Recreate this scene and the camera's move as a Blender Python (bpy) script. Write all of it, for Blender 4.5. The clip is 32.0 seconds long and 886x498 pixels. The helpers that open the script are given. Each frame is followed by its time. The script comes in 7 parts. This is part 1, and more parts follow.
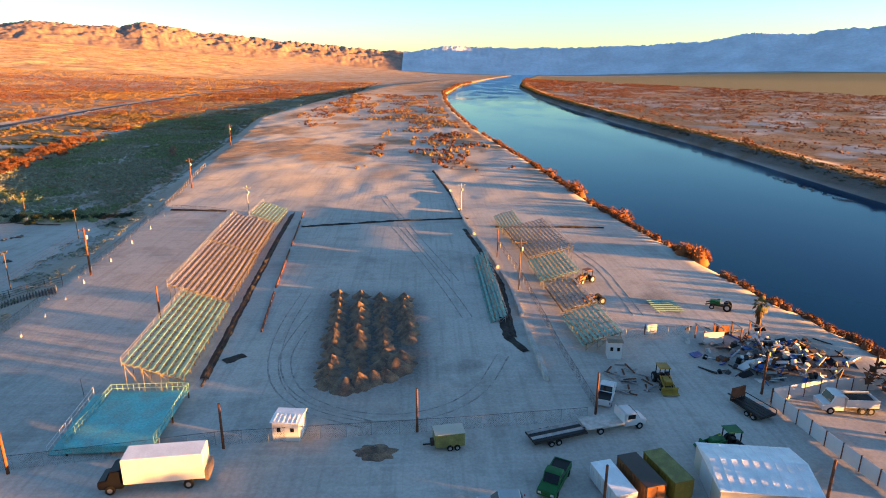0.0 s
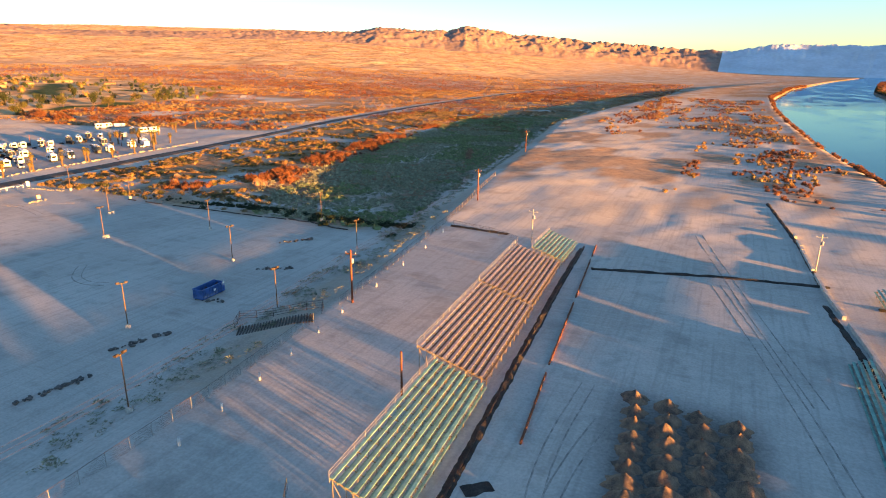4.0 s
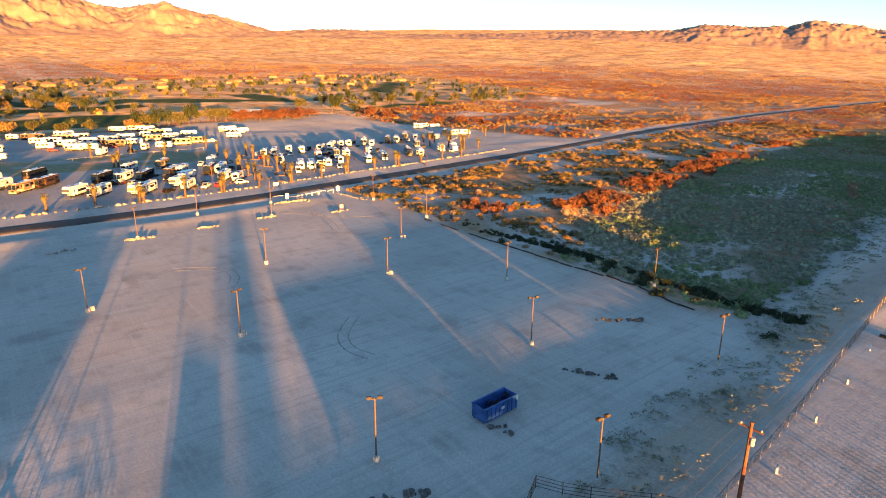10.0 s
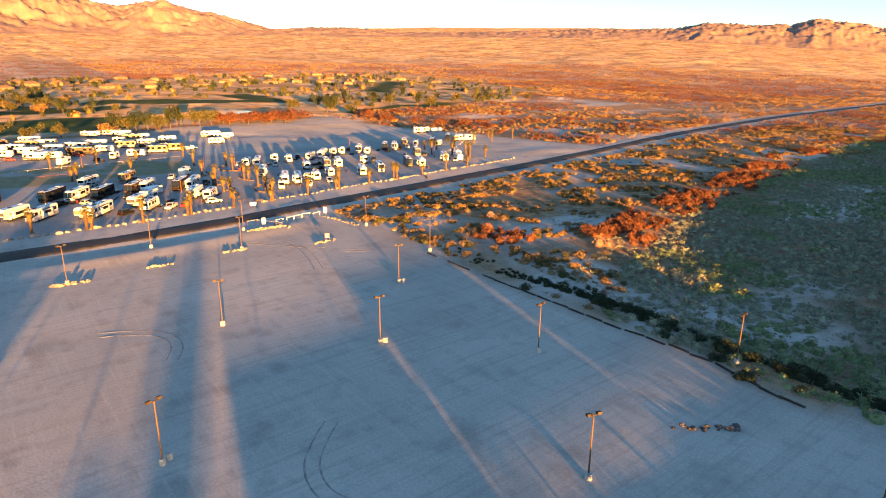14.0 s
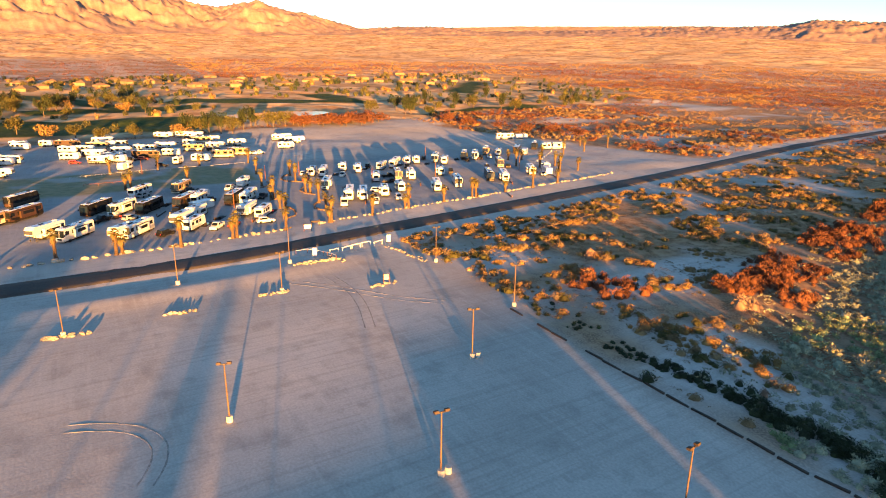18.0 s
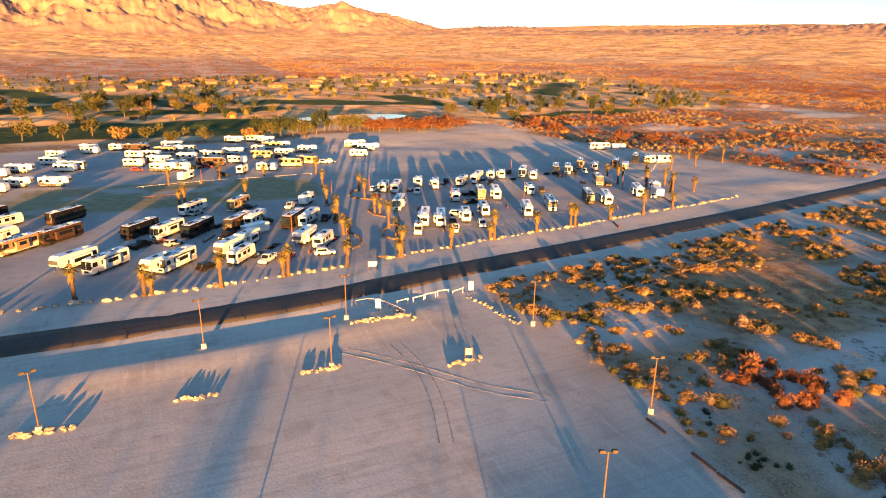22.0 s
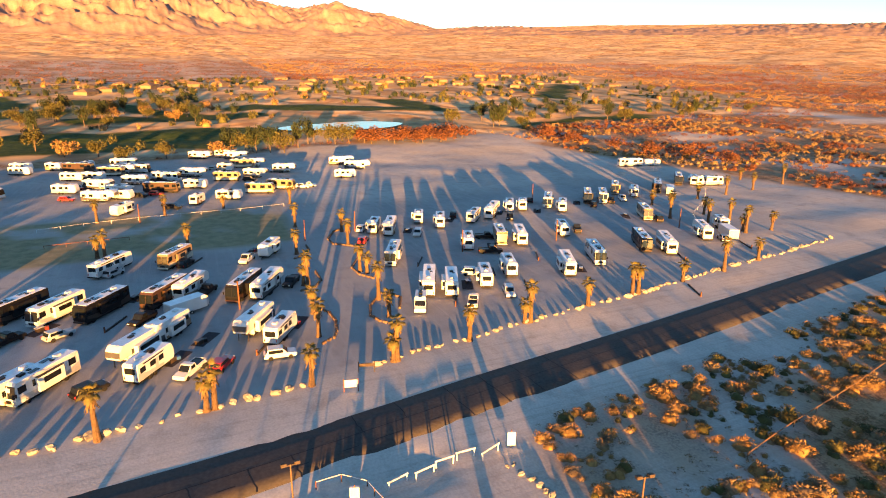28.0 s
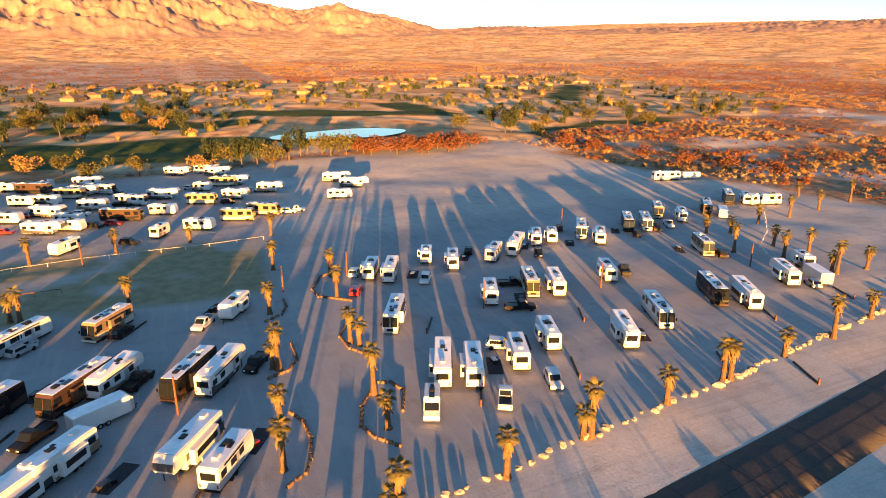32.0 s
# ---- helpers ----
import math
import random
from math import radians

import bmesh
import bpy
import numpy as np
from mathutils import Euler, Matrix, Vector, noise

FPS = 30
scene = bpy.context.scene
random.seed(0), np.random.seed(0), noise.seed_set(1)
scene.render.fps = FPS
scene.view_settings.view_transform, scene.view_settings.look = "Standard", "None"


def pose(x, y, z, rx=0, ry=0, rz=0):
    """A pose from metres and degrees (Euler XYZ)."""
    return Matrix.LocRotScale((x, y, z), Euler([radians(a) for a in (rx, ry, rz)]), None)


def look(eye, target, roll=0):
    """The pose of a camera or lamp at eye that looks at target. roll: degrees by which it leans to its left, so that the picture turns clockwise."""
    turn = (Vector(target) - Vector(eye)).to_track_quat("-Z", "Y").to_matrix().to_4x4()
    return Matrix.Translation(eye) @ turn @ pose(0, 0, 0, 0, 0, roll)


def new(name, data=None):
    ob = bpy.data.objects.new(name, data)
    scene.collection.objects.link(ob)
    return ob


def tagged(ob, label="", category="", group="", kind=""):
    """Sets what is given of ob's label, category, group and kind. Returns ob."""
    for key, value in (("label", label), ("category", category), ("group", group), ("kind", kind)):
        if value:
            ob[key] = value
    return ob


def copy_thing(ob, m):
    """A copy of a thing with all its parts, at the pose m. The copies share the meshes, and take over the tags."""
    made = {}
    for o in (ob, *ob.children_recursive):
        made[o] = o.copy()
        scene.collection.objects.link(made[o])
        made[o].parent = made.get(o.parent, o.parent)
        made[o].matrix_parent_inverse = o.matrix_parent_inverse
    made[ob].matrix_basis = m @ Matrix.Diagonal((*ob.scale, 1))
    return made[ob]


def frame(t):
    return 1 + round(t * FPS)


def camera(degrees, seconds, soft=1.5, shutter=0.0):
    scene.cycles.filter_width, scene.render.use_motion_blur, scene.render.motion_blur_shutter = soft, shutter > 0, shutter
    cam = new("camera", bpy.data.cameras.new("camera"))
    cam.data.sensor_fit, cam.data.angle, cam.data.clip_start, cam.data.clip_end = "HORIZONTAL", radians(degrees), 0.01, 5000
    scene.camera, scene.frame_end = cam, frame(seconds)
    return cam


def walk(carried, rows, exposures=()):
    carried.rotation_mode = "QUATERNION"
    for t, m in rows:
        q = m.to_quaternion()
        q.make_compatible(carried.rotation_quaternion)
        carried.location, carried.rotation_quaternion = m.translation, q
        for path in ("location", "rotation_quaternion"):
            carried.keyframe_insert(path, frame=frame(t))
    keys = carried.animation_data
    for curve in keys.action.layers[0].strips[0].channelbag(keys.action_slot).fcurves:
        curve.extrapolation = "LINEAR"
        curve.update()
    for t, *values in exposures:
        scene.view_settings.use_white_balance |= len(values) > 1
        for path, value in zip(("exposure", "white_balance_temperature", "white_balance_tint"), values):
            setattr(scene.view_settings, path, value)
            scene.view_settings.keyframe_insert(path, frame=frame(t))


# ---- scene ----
cam = camera(71.74, 32.0, soft=1.0)
PATH = [
    (0, -3.1, -1.62, 41.48, 73.46, -0.354, -2.338),
    (0.5, -3.32, 2.57, 41.58, 73.423, -0.448, 0.623),
    (1, -3.74, 6.72, 41.67, 73.394, -0.481, 4.227),
    (1.5, -4.41, 10.78, 41.76, 73.369, -0.471, 7.781),
    (2, -5.32, 14.76, 41.85, 73.365, -0.445, 10.878),
    (2.5, -6.39, 18.67, 41.94, 73.349, -0.434, 14.242),
    (4.5, -13.17, 33.25, 42.15, 73.297, -0.464, 28.465),
    (5, -15.53, 36.58, 42.2, 73.277, -0.489, 32.678),
    (5.5, -18.06, 39.79, 42.26, 73.242, -0.511, 36.675),
    (6, -20.79, 42.83, 42.31, 73.216, -0.556, 40.27),
    (6.5, -23.72, 45.71, 42.36, 73.174, -0.588, 43.545),
    (7, -26.86, 48.41, 42.39, 73.155, -0.581, 46.412),
    (7.5, -30.09, 50.93, 42.4, 73.144, -0.556, 49.44),
    (8, -33.36, 53.31, 42.4, 73.126, -0.501, 51.54),
    (8.5, -36.61, 55.61, 42.43, 73.13, -0.432, 51.851),
    (9, -39.89, 57.88, 42.48, 73.136, -0.389, 51.857),
    (9.5, -43.2, 60.19, 42.55, 73.122, -0.393, 51.878),
    (10, -46.53, 62.55, 42.62, 73.119, -0.467, 51.834),
    (10.5, -49.9, 64.9, 42.68, 73.117, -0.536, 51.814),
    (11, -53.25, 67.23, 42.73, 73.08, -0.598, 51.796),
    (11.5, -56.59, 69.57, 42.78, 73.068, -0.645, 51.779),
    (12, -59.94, 71.91, 42.84, 73.06, -0.649, 51.775),
    (12.5, -63.27, 74.26, 42.89, 73.041, -0.616, 51.777),
    (13, -66.6, 76.64, 42.92, 73.013, -0.587, 51.761),
    (13.5, -69.97, 79.05, 42.94, 73.01, -0.536, 51.788),
    (14, -73.36, 81.46, 42.92, 72.983, -0.501, 51.811),
    (14.5, -76.82, 83.92, 42.9, 72.968, -0.479, 51.823),
    (16.5, -90.39, 93.5, 42.86, 72.939, -0.424, 52.177),
    (17, -93.8, 95.76, 42.92, 72.914, -0.489, 53.813),
    (17.5, -97.27, 97.93, 43, 72.901, -0.549, 56.486),
    (18, -100.76, 99.91, 43.08, 72.849, -0.618, 59.324),
    (18.5, -104.36, 101.74, 43.16, 72.821, -0.674, 62.355),
    (19, -108.09, 103.39, 43.23, 72.794, -0.667, 64.378),
    (19.5, -111.88, 104.94, 43.26, 72.78, -0.64, 66.285),
    (20, -115.71, 106.4, 43.27, 72.762, -0.601, 66.533),
    (20.5, -119.56, 107.86, 43.27, 72.769, -0.596, 66.517),
    (21, -123.43, 109.34, 43.28, 72.769, -0.601, 66.525),
    (21.5, -127.33, 110.84, 43.29, 72.779, -0.611, 66.486),
    (22, -131.21, 112.3, 43.3, 72.773, -0.608, 66.442),
    (22.5, -135.09, 113.73, 43.31, 72.789, -0.598, 66.426),
    (23, -138.9, 115.19, 43.32, 72.808, -0.629, 66.377),
    (23.5, -142.7, 116.61, 43.32, 72.825, -0.666, 66.308),
    (24, -146.54, 117.97, 43.33, 72.807, -0.692, 66.272),
    (24.5, -150.42, 119.33, 43.35, 72.814, -0.703, 66.23),
    (25, -154.33, 120.69, 43.39, 72.816, -0.707, 66.162),
    (25.5, -158.25, 122.09, 43.43, 72.825, -0.719, 66.135),
    (27.5, -174.12, 127.99, 43.58, 72.812, -0.628, 66.042),
    (28, -178.06, 129.52, 43.57, 72.809, -0.503, 66.042),
    (28.5, -182.02, 131.05, 43.56, 72.823, -0.381, 66.094),
    (29, -185.95, 132.57, 43.55, 72.833, -0.298, 66.099),
    (29.5, -189.89, 134.06, 43.55, 72.829, -0.235, 66.098),
    (30, -193.88, 135.56, 43.55, 72.838, -0.159, 66.156),
    (30.5, -197.86, 137.05, 43.55, 72.846, -0.073, 66.178),
    (31, -201.85, 138.52, 43.57, 72.853, -0.008, 66.207),
    (31.5, -205.84, 140, 43.6, 72.856, 0.026, 66.251),
    (32, -209.85, 141.52, 43.64, 72.87, 0.03, 66.33),
]
walk(cam, [(r[0], pose(*r[1:])) for r in PATH], [(0, 3.20, 6600, 11), (10, 3.12, 6600, 9), (24, 3.06, 6550, 9), (32, 3.02, 6450, 8)])


# ---- light ----
SUN_YAW, SUN_EL = 72.0, 2.75          # the way the shadows run, and the sun's height
SUN_DIR = Vector((math.sin(radians(SUN_YAW)) * math.cos(radians(SUN_EL)),
                  -math.cos(radians(SUN_YAW)) * math.cos(radians(SUN_EL)), math.sin(radians(SUN_EL))))
world = bpy.data.worlds.new("world")
scene.world = world
world.use_nodes = True
wn = world.node_tree.nodes
sky = wn.new("ShaderNodeTexSky")
sky.sky_type = "NISHITA"
sky.sun_disc = False
sky.sun_elevation = radians(SUN_EL + 3)
sky.sun_rotation = math.atan2(SUN_DIR.x, SUN_DIR.y)
sky.altitude, sky.air_density, sky.dust_density, sky.ozone_density = 200, 1.0, 0.3, 2.9
world.node_tree.links.new(sky.outputs[0], wn["Background"].inputs[0])
wn["Background"].inputs[1].default_value = 0.053
sun_data = bpy.data.lights.new("sun", "SUN")
sun_data.energy, sun_data.angle, sun_data.color = 5.0, radians(0.55), (1.0, 0.44, 0.095)
sun = new("sun", sun_data)
sun.matrix_world = look(SUN_DIR * 300, (0, 0, 0))


# ---- tools ----
def hash2(ix, iy, seed):
    v = np.sin(ix * 127.1 + iy * 311.7 + seed * 74.7) * 43758.5453
    return v - np.floor(v)


def vnoise(x, y, seed=0):
    """Smooth value noise from 0 to 1 on arrays."""
    x, y = np.asarray(x, float), np.asarray(y, float)
    ix, iy = np.floor(x), np.floor(y)
    fx, fy = x - ix, y - iy
    fx, fy = fx * fx * (3 - 2 * fx), fy * fy * (3 - 2 * fy)
    a, b = hash2(ix, iy, seed), hash2(ix + 1, iy, seed)
    c, d = hash2(ix, iy + 1, seed), hash2(ix + 1, iy + 1, seed)
    return (a * (1 - fx) + b * fx) * (1 - fy) + (c * (1 - fx) + d * fx) * fy


def fbm(x, y, seed=0, octaves=4):
    total, amp, norm = 0, 1.0, 0
    for k in range(octaves):
        total = total + amp * vnoise(x * 2 ** k, y * 2 ** k, seed + k)
        norm += amp
        amp *= 0.5
    return total / norm


def step(a, b, x):
    t = np.clip((x - a) / (b - a), 0, 1)
    return t * t * (3 - 2 * t)


def mesh_from(name, verts, faces):
    """A mesh from an array of corners and one of triangles or quads."""
    verts, faces = np.asarray(verts, np.float32), np.asarray(faces, np.int32)
    me = bpy.data.meshes.new(name)
    me.vertices.add(len(verts))
    me.vertices.foreach_set("co", verts.ravel())
    n = faces.shape[1]
    me.loops.add(faces.size)
    me.loops.foreach_set("vertex_index", faces.ravel())
    me.polygons.add(len(faces))
    me.polygons.foreach_set("loop_start", np.arange(0, faces.size, n, dtype=np.int32))
    me.update(calc_edges=True)
    return me


def finish(name, bm, mat, smooth=False):
    me = bpy.data.meshes.new(name)
    bm.to_mesh(me)
    bm.free()
    for m in (mat if isinstance(mat, (list, tuple)) else [mat]):
        me.materials.append(m)
    if smooth:
        me.polygons.foreach_set("use_smooth", [True] * len(me.polygons))
    return me


def part(name, bm, mat, parent, label="", smooth=False):
    me = bm if isinstance(bm, bpy.types.Mesh) else finish(name, bm, mat, smooth)
    ob = new(name, me)
    ob.parent = parent
    return tagged(ob, label)


def thing(name, x=0, y=0, z=0, turn=0, label="", category="", group="", kind=""):
    ob = new(name)
    ob.empty_display_size = 0.3
    ob.matrix_basis = pose(x, y, z, 0, 0, turn)
    return tagged(ob, label, category, group, kind)


def box(bm, x0, x1, y0, y1, z0, z1, bevel=0.0, mat=0):
    r = bmesh.ops.create_cube(bm, size=1)
    bmesh.ops.transform(bm, verts=r["verts"], matrix=Matrix.Translation(((x0 + x1) / 2, (y0 + y1) / 2, (z0 + z1) / 2))
                        @ Matrix.Diagonal((abs(x1 - x0), abs(y1 - y0), abs(z1 - z0), 1)))
    faces = {f for v in r["verts"] for f in v.link_faces}
    for f in faces:
        f.material_index = mat
    if bevel:
        bmesh.ops.bevel(bm, geom=list({e for f in faces for e in f.edges}), offset=bevel, segments=1, affect="EDGES")
    return bm


def boxes(*rows, bevel=0.0):
    bm = bmesh.new()
    for r in rows:
        box(bm, *r, bevel=bevel)
    return bm


def rod(bm, a, b, r, r2=None, seg=6):
    """A round bar from a to b."""
    a, b = Vector(a), Vector(b)
    q = (b - a).to_track_quat("Z", "Y").to_matrix().to_4x4()
    bmesh.ops.create_cone(bm, cap_ends=True, segments=seg, radius1=r, radius2=r if r2 is None else r2, depth=(b - a).length,
                          matrix=Matrix.Translation((a + b) / 2) @ q)
    return bm


def profile(bm, pts, x0, x1):
    """A side outline of (y, z) points drawn out from x0 to x1."""
    a = [bm.verts.new((x0, y, z)) for y, z in pts]
    b = [bm.verts.new((x1, y, z)) for y, z in pts]
    n = len(pts)
    bm.faces.new(a)
    bm.faces.new(b[::-1])
    for i in range(n):
        bm.faces.new((a[(i + 1) % n], a[i], b[i], b[(i + 1) % n]))
    bmesh.ops.recalc_face_normals(bm, faces=bm.faces)
    return bm


# ---- materials ----
def material(name, colour, rough=0.8, metal=0.0, vary=0.25, scale=1.0, bump=0.0, spec=0.3, second=None, rand=0.0, island=False):
    """Colour with patches, grain and relief; second: the colour of the patches; rand: how much pieces differ."""
    m = bpy.data.materials.new(name)
    m.use_nodes = True
    nt = m.node_tree
    n, l = nt.nodes, nt.links
    b = n["Principled BSDF"]
    b.inputs["Roughness"].default_value, b.inputs["Metallic"].default_value = rough, metal
    b.inputs["Specular IOR Level"].default_value = spec
    tc = n.new("ShaderNodeTexCoord")
    big, fine = n.new("ShaderNodeTexNoise"), n.new("ShaderNodeTexNoise")
    big.inputs["Scale"].default_value, fine.inputs["Scale"].default_value = scale, scale * 9
    big.inputs["Detail"].default_value, fine.inputs["Detail"].default_value = 4, 3
    l.new(tc.outputs["Object"], big.inputs["Vector"])
    l.new(tc.outputs["Object"], fine.inputs["Vector"])
    dark = [c * (1 - vary) for c in colour]
    ramp = n.new("ShaderNodeMix")
    ramp.data_type = "RGBA"
    ramp.inputs["A"].default_value = (*(second or dark), 1)
    ramp.inputs["B"].default_value = (*[min(1, c * (1 + vary * 0.4)) for c in colour], 1)
    mr = n.new("ShaderNodeMapRange")
    mr.inputs["From Min"].default_value, mr.inputs["From Max"].default_value = 0.35, 0.65
    l.new(big.outputs["Fac"], mr.inputs["Value"])
    l.new(mr.outputs[0], ramp.inputs["Factor"])
    grain = n.new("ShaderNodeMix")
    grain.data_type, grain.blend_type = "RGBA", "MULTIPLY"
    gr = n.new("ShaderNodeMapRange")
    gr.inputs["From Min"].default_value, gr.inputs["From Max"].default_value = 0.3, 0.7
    gr.inputs["To Min"].default_value, gr.inputs["To Max"].default_value = 1 - vary, 1.0
    l.new(fine.outputs["Fac"], gr.inputs["Value"])
    grain.inputs["Factor"].default_value = 1
    l.new(ramp.outputs["Result"], grain.inputs["A"])
    l.new(gr.outputs[0], grain.inputs["B"])
    out = grain.outputs["Result"]
    if rand or island:
        src = n.new("ShaderNodeNewGeometry").outputs["Random Per Island"] if island else n.new("ShaderNodeObjectInfo").outputs["Random"]
        rr = n.new("ShaderNodeMapRange")
        rr.inputs["To Min"].default_value, rr.inputs["To Max"].default_value = 1 - (rand or 0.3), 1.0
        l.new(src, rr.inputs["Value"])
        mul = n.new("ShaderNodeMix")
        mul.data_type, mul.blend_type = "RGBA", "MULTIPLY"
        mul.inputs["Factor"].default_value = 1
        l.new(out, mul.inputs["A"])
        l.new(rr.outputs[0], mul.inputs["B"])
        out = mul.outputs["Result"]
    l.new(out, b.inputs["Base Color"])
    if bump:
        bp = n.new("ShaderNodeBump")
        bp.inputs["Strength"].default_value, bp.inputs["Distance"].default_value = bump, 0.05
        l.new(fine.outputs["Fac"], bp.inputs["Height"])
        l.new(bp.outputs[0], b.inputs["Normal"])
    return m


def ground_material():
    """Sand, scrub floor, turf, and dark earth with painted shade, laid out by what covers each place."""
    m = bpy.data.materials.new("ground")
    m.use_nodes = True
    nt = m.node_tree
    n, l = nt.nodes, nt.links
    b = n["Principled BSDF"]
    b.inputs["Roughness"].default_value, b.inputs["Specular IOR Level"].default_value = 0.95, 0.1
    geo = n.new("ShaderNodeNewGeometry")
    cover = n.new("ShaderNodeVertexColor")
    cover.layer_name = "cover"
    sep = n.new("ShaderNodeSeparateColor")
    l.new(cover.outputs["Color"], sep.inputs[0])

    def noise_at(scale, detail, stretch=None):
        t = n.new("ShaderNodeTexNoise")
        t.inputs["Scale"].default_value, t.inputs["Detail"].default_value = scale, detail
        if stretch:
            mp = n.new("ShaderNodeMapping")
            mp.inputs["Scale"].default_value, mp.inputs["Rotation"].default_value = stretch[:3], (0, 0, stretch[3])
            l.new(geo.outputs["Position"], mp.inputs["Vector"])
            l.new(mp.outputs[0], t.inputs["Vector"])
        else:
            l.new(geo.outputs["Position"], t.inputs["Vector"])
        return t.outputs["Fac"]

    def ranged(v, a, b_, c=0.0, d=1.0):
        r = n.new("ShaderNodeMapRange")
        for k, x in zip(("From Min", "From Max", "To Min", "To Max"), (a, b_, c, d)):
            r.inputs[k].default_value = x
        l.new(v, r.inputs["Value"])
        return r.outputs[0]

    def mix(f, a, b_, kind="MIX"):
        r = n.new("ShaderNodeMix")
        r.data_type, r.blend_type = "RGBA", kind
        for k, x in (("Factor", f), ("A", a), ("B", b_)):
            if isinstance(x, tuple):
                r.inputs[k].default_value = (*x, 1)
            elif isinstance(x, float):
                r.inputs[k].default_value = x
            else:
                l.new(x, r.inputs[k])
        return r.outputs["Result"]

    big, mid, fine = noise_at(0.035, 5), noise_at(0.35, 5), noise_at(3.0, 4)
    streak = noise_at(1.0, 4, (0.06, 1.1, 1, 0.15))
    groove = noise_at(1.0, 3, (1.4, 0.05, 1, 0.06))
    sand = mix(ranged(big, 0.35, 0.65), (0.42, 0.385, 0.345), (0.545, 0.505, 0.455))
    sand = mix(ranged(mid, 0.52, 0.72, 0, 0.5), sand, (0.31, 0.285, 0.25))
    stain = noise_at(0.11, 6)
    sand = mix(ranged(stain, 0.58, 0.70, 0, 0.55), sand, (0.275, 0.25, 0.22))
    sand = mix(ranged(streak, 0.52, 0.7, 0, 0.35), sand, (0.58, 0.535, 0.48))
    sand = mix(ranged(groove, 0.5, 0.66, 0, 0.35), sand, (0.32, 0.295, 0.26))
    sand = mix(0.75, sand, mix(ranged(fine, 0.3, 0.7), (0.74, 0.74, 0.74), (1.0, 1.0, 1.0)), "MULTIPLY")
    litter = mix(ranged(fine, 0.42, 0.62), (0.15, 0.08, 0.038), (0.33, 0.20, 0.105))
    litter = mix(ranged(mid, 0.4, 0.65), litter, (0.38, 0.245, 0.14))
    turf = mix(ranged(mid, 0.35, 0.65), (0.012, 0.034, 0.006), (0.050, 0.070, 0.014))
    soil_and_shade = mix(ranged(fine, 0.35, 0.65), (0.035, 0.032, 0.030), (0.10, 0.09, 0.08))
    c = mix(sep.outputs[0], sand, litter)
    fan = mix(ranged(noise_at(0.012, 6), 0.42, 0.6), (0.40, 0.235, 0.10), (0.64, 0.42, 0.20))
    wash = noise_at(1.0, 5, (0.0035, 0.022, 1, 0.35))
    fan = mix(ranged(wash, 0.52, 0.62, 0, 0.8), fan, (0.72, 0.52, 0.30))
    fan = mix(ranged(noise_at(0.055, 5), 0.53, 0.62, 0, 0.65), fan, (0.19, 0.095, 0.04))
    c = mix(cover.outputs["Alpha"], c, fan)
    grass = n.new("ShaderNodeAttribute")
    grass.attribute_name = "grass"
    lawn = mix(ranged(mid, 0.38, 0.62), (0.185, 0.165, 0.075), (0.30, 0.245, 0.125))
    lawn = mix(ranged(fine, 0.35, 0.7, 0, 0.45), lawn, (0.125, 0.115, 0.05))
    c = mix(grass.outputs["Fac"], c, lawn)
    gravel = n.new("ShaderNodeAttribute")
    gravel.attribute_name = "gravel"
    stone = mix(ranged(big, 0.35, 0.65), (0.275, 0.28, 0.285), (0.355, 0.355, 0.355))
    stone = mix(ranged(mid, 0.5, 0.7, 0, 0.5), stone, (0.22, 0.222, 0.225))
    stone = mix(ranged(streak, 0.52, 0.7, 0, 0.4), stone, (0.42, 0.40, 0.38))
    stone = mix(0.8, stone, mix(ranged(noise_at(6.0, 3), 0.3, 0.7), (0.66, 0.66, 0.66), (1.0, 1.0, 1.0)), "MULTIPLY")
    c = mix(gravel.outputs["Fac"], c, stone)
    c = mix(sep.outputs[1], c, turf)
    c = mix(sep.outputs[2], c, soil_and_shade)
    l.new(c, b.inputs["Base Color"])
    bp = n.new("ShaderNodeBump")
    bp.inputs["Strength"].default_value, bp.inputs["Distance"].default_value = 0.16, 0.12
    add = n.new("ShaderNodeMath")
    l.new(mid, add.inputs[0])
    l.new(fine, add.inputs[1])
    l.new(add.outputs[0], bp.inputs["Height"])
    l.new(bp.outputs[0], b.inputs["Normal"])
    return m


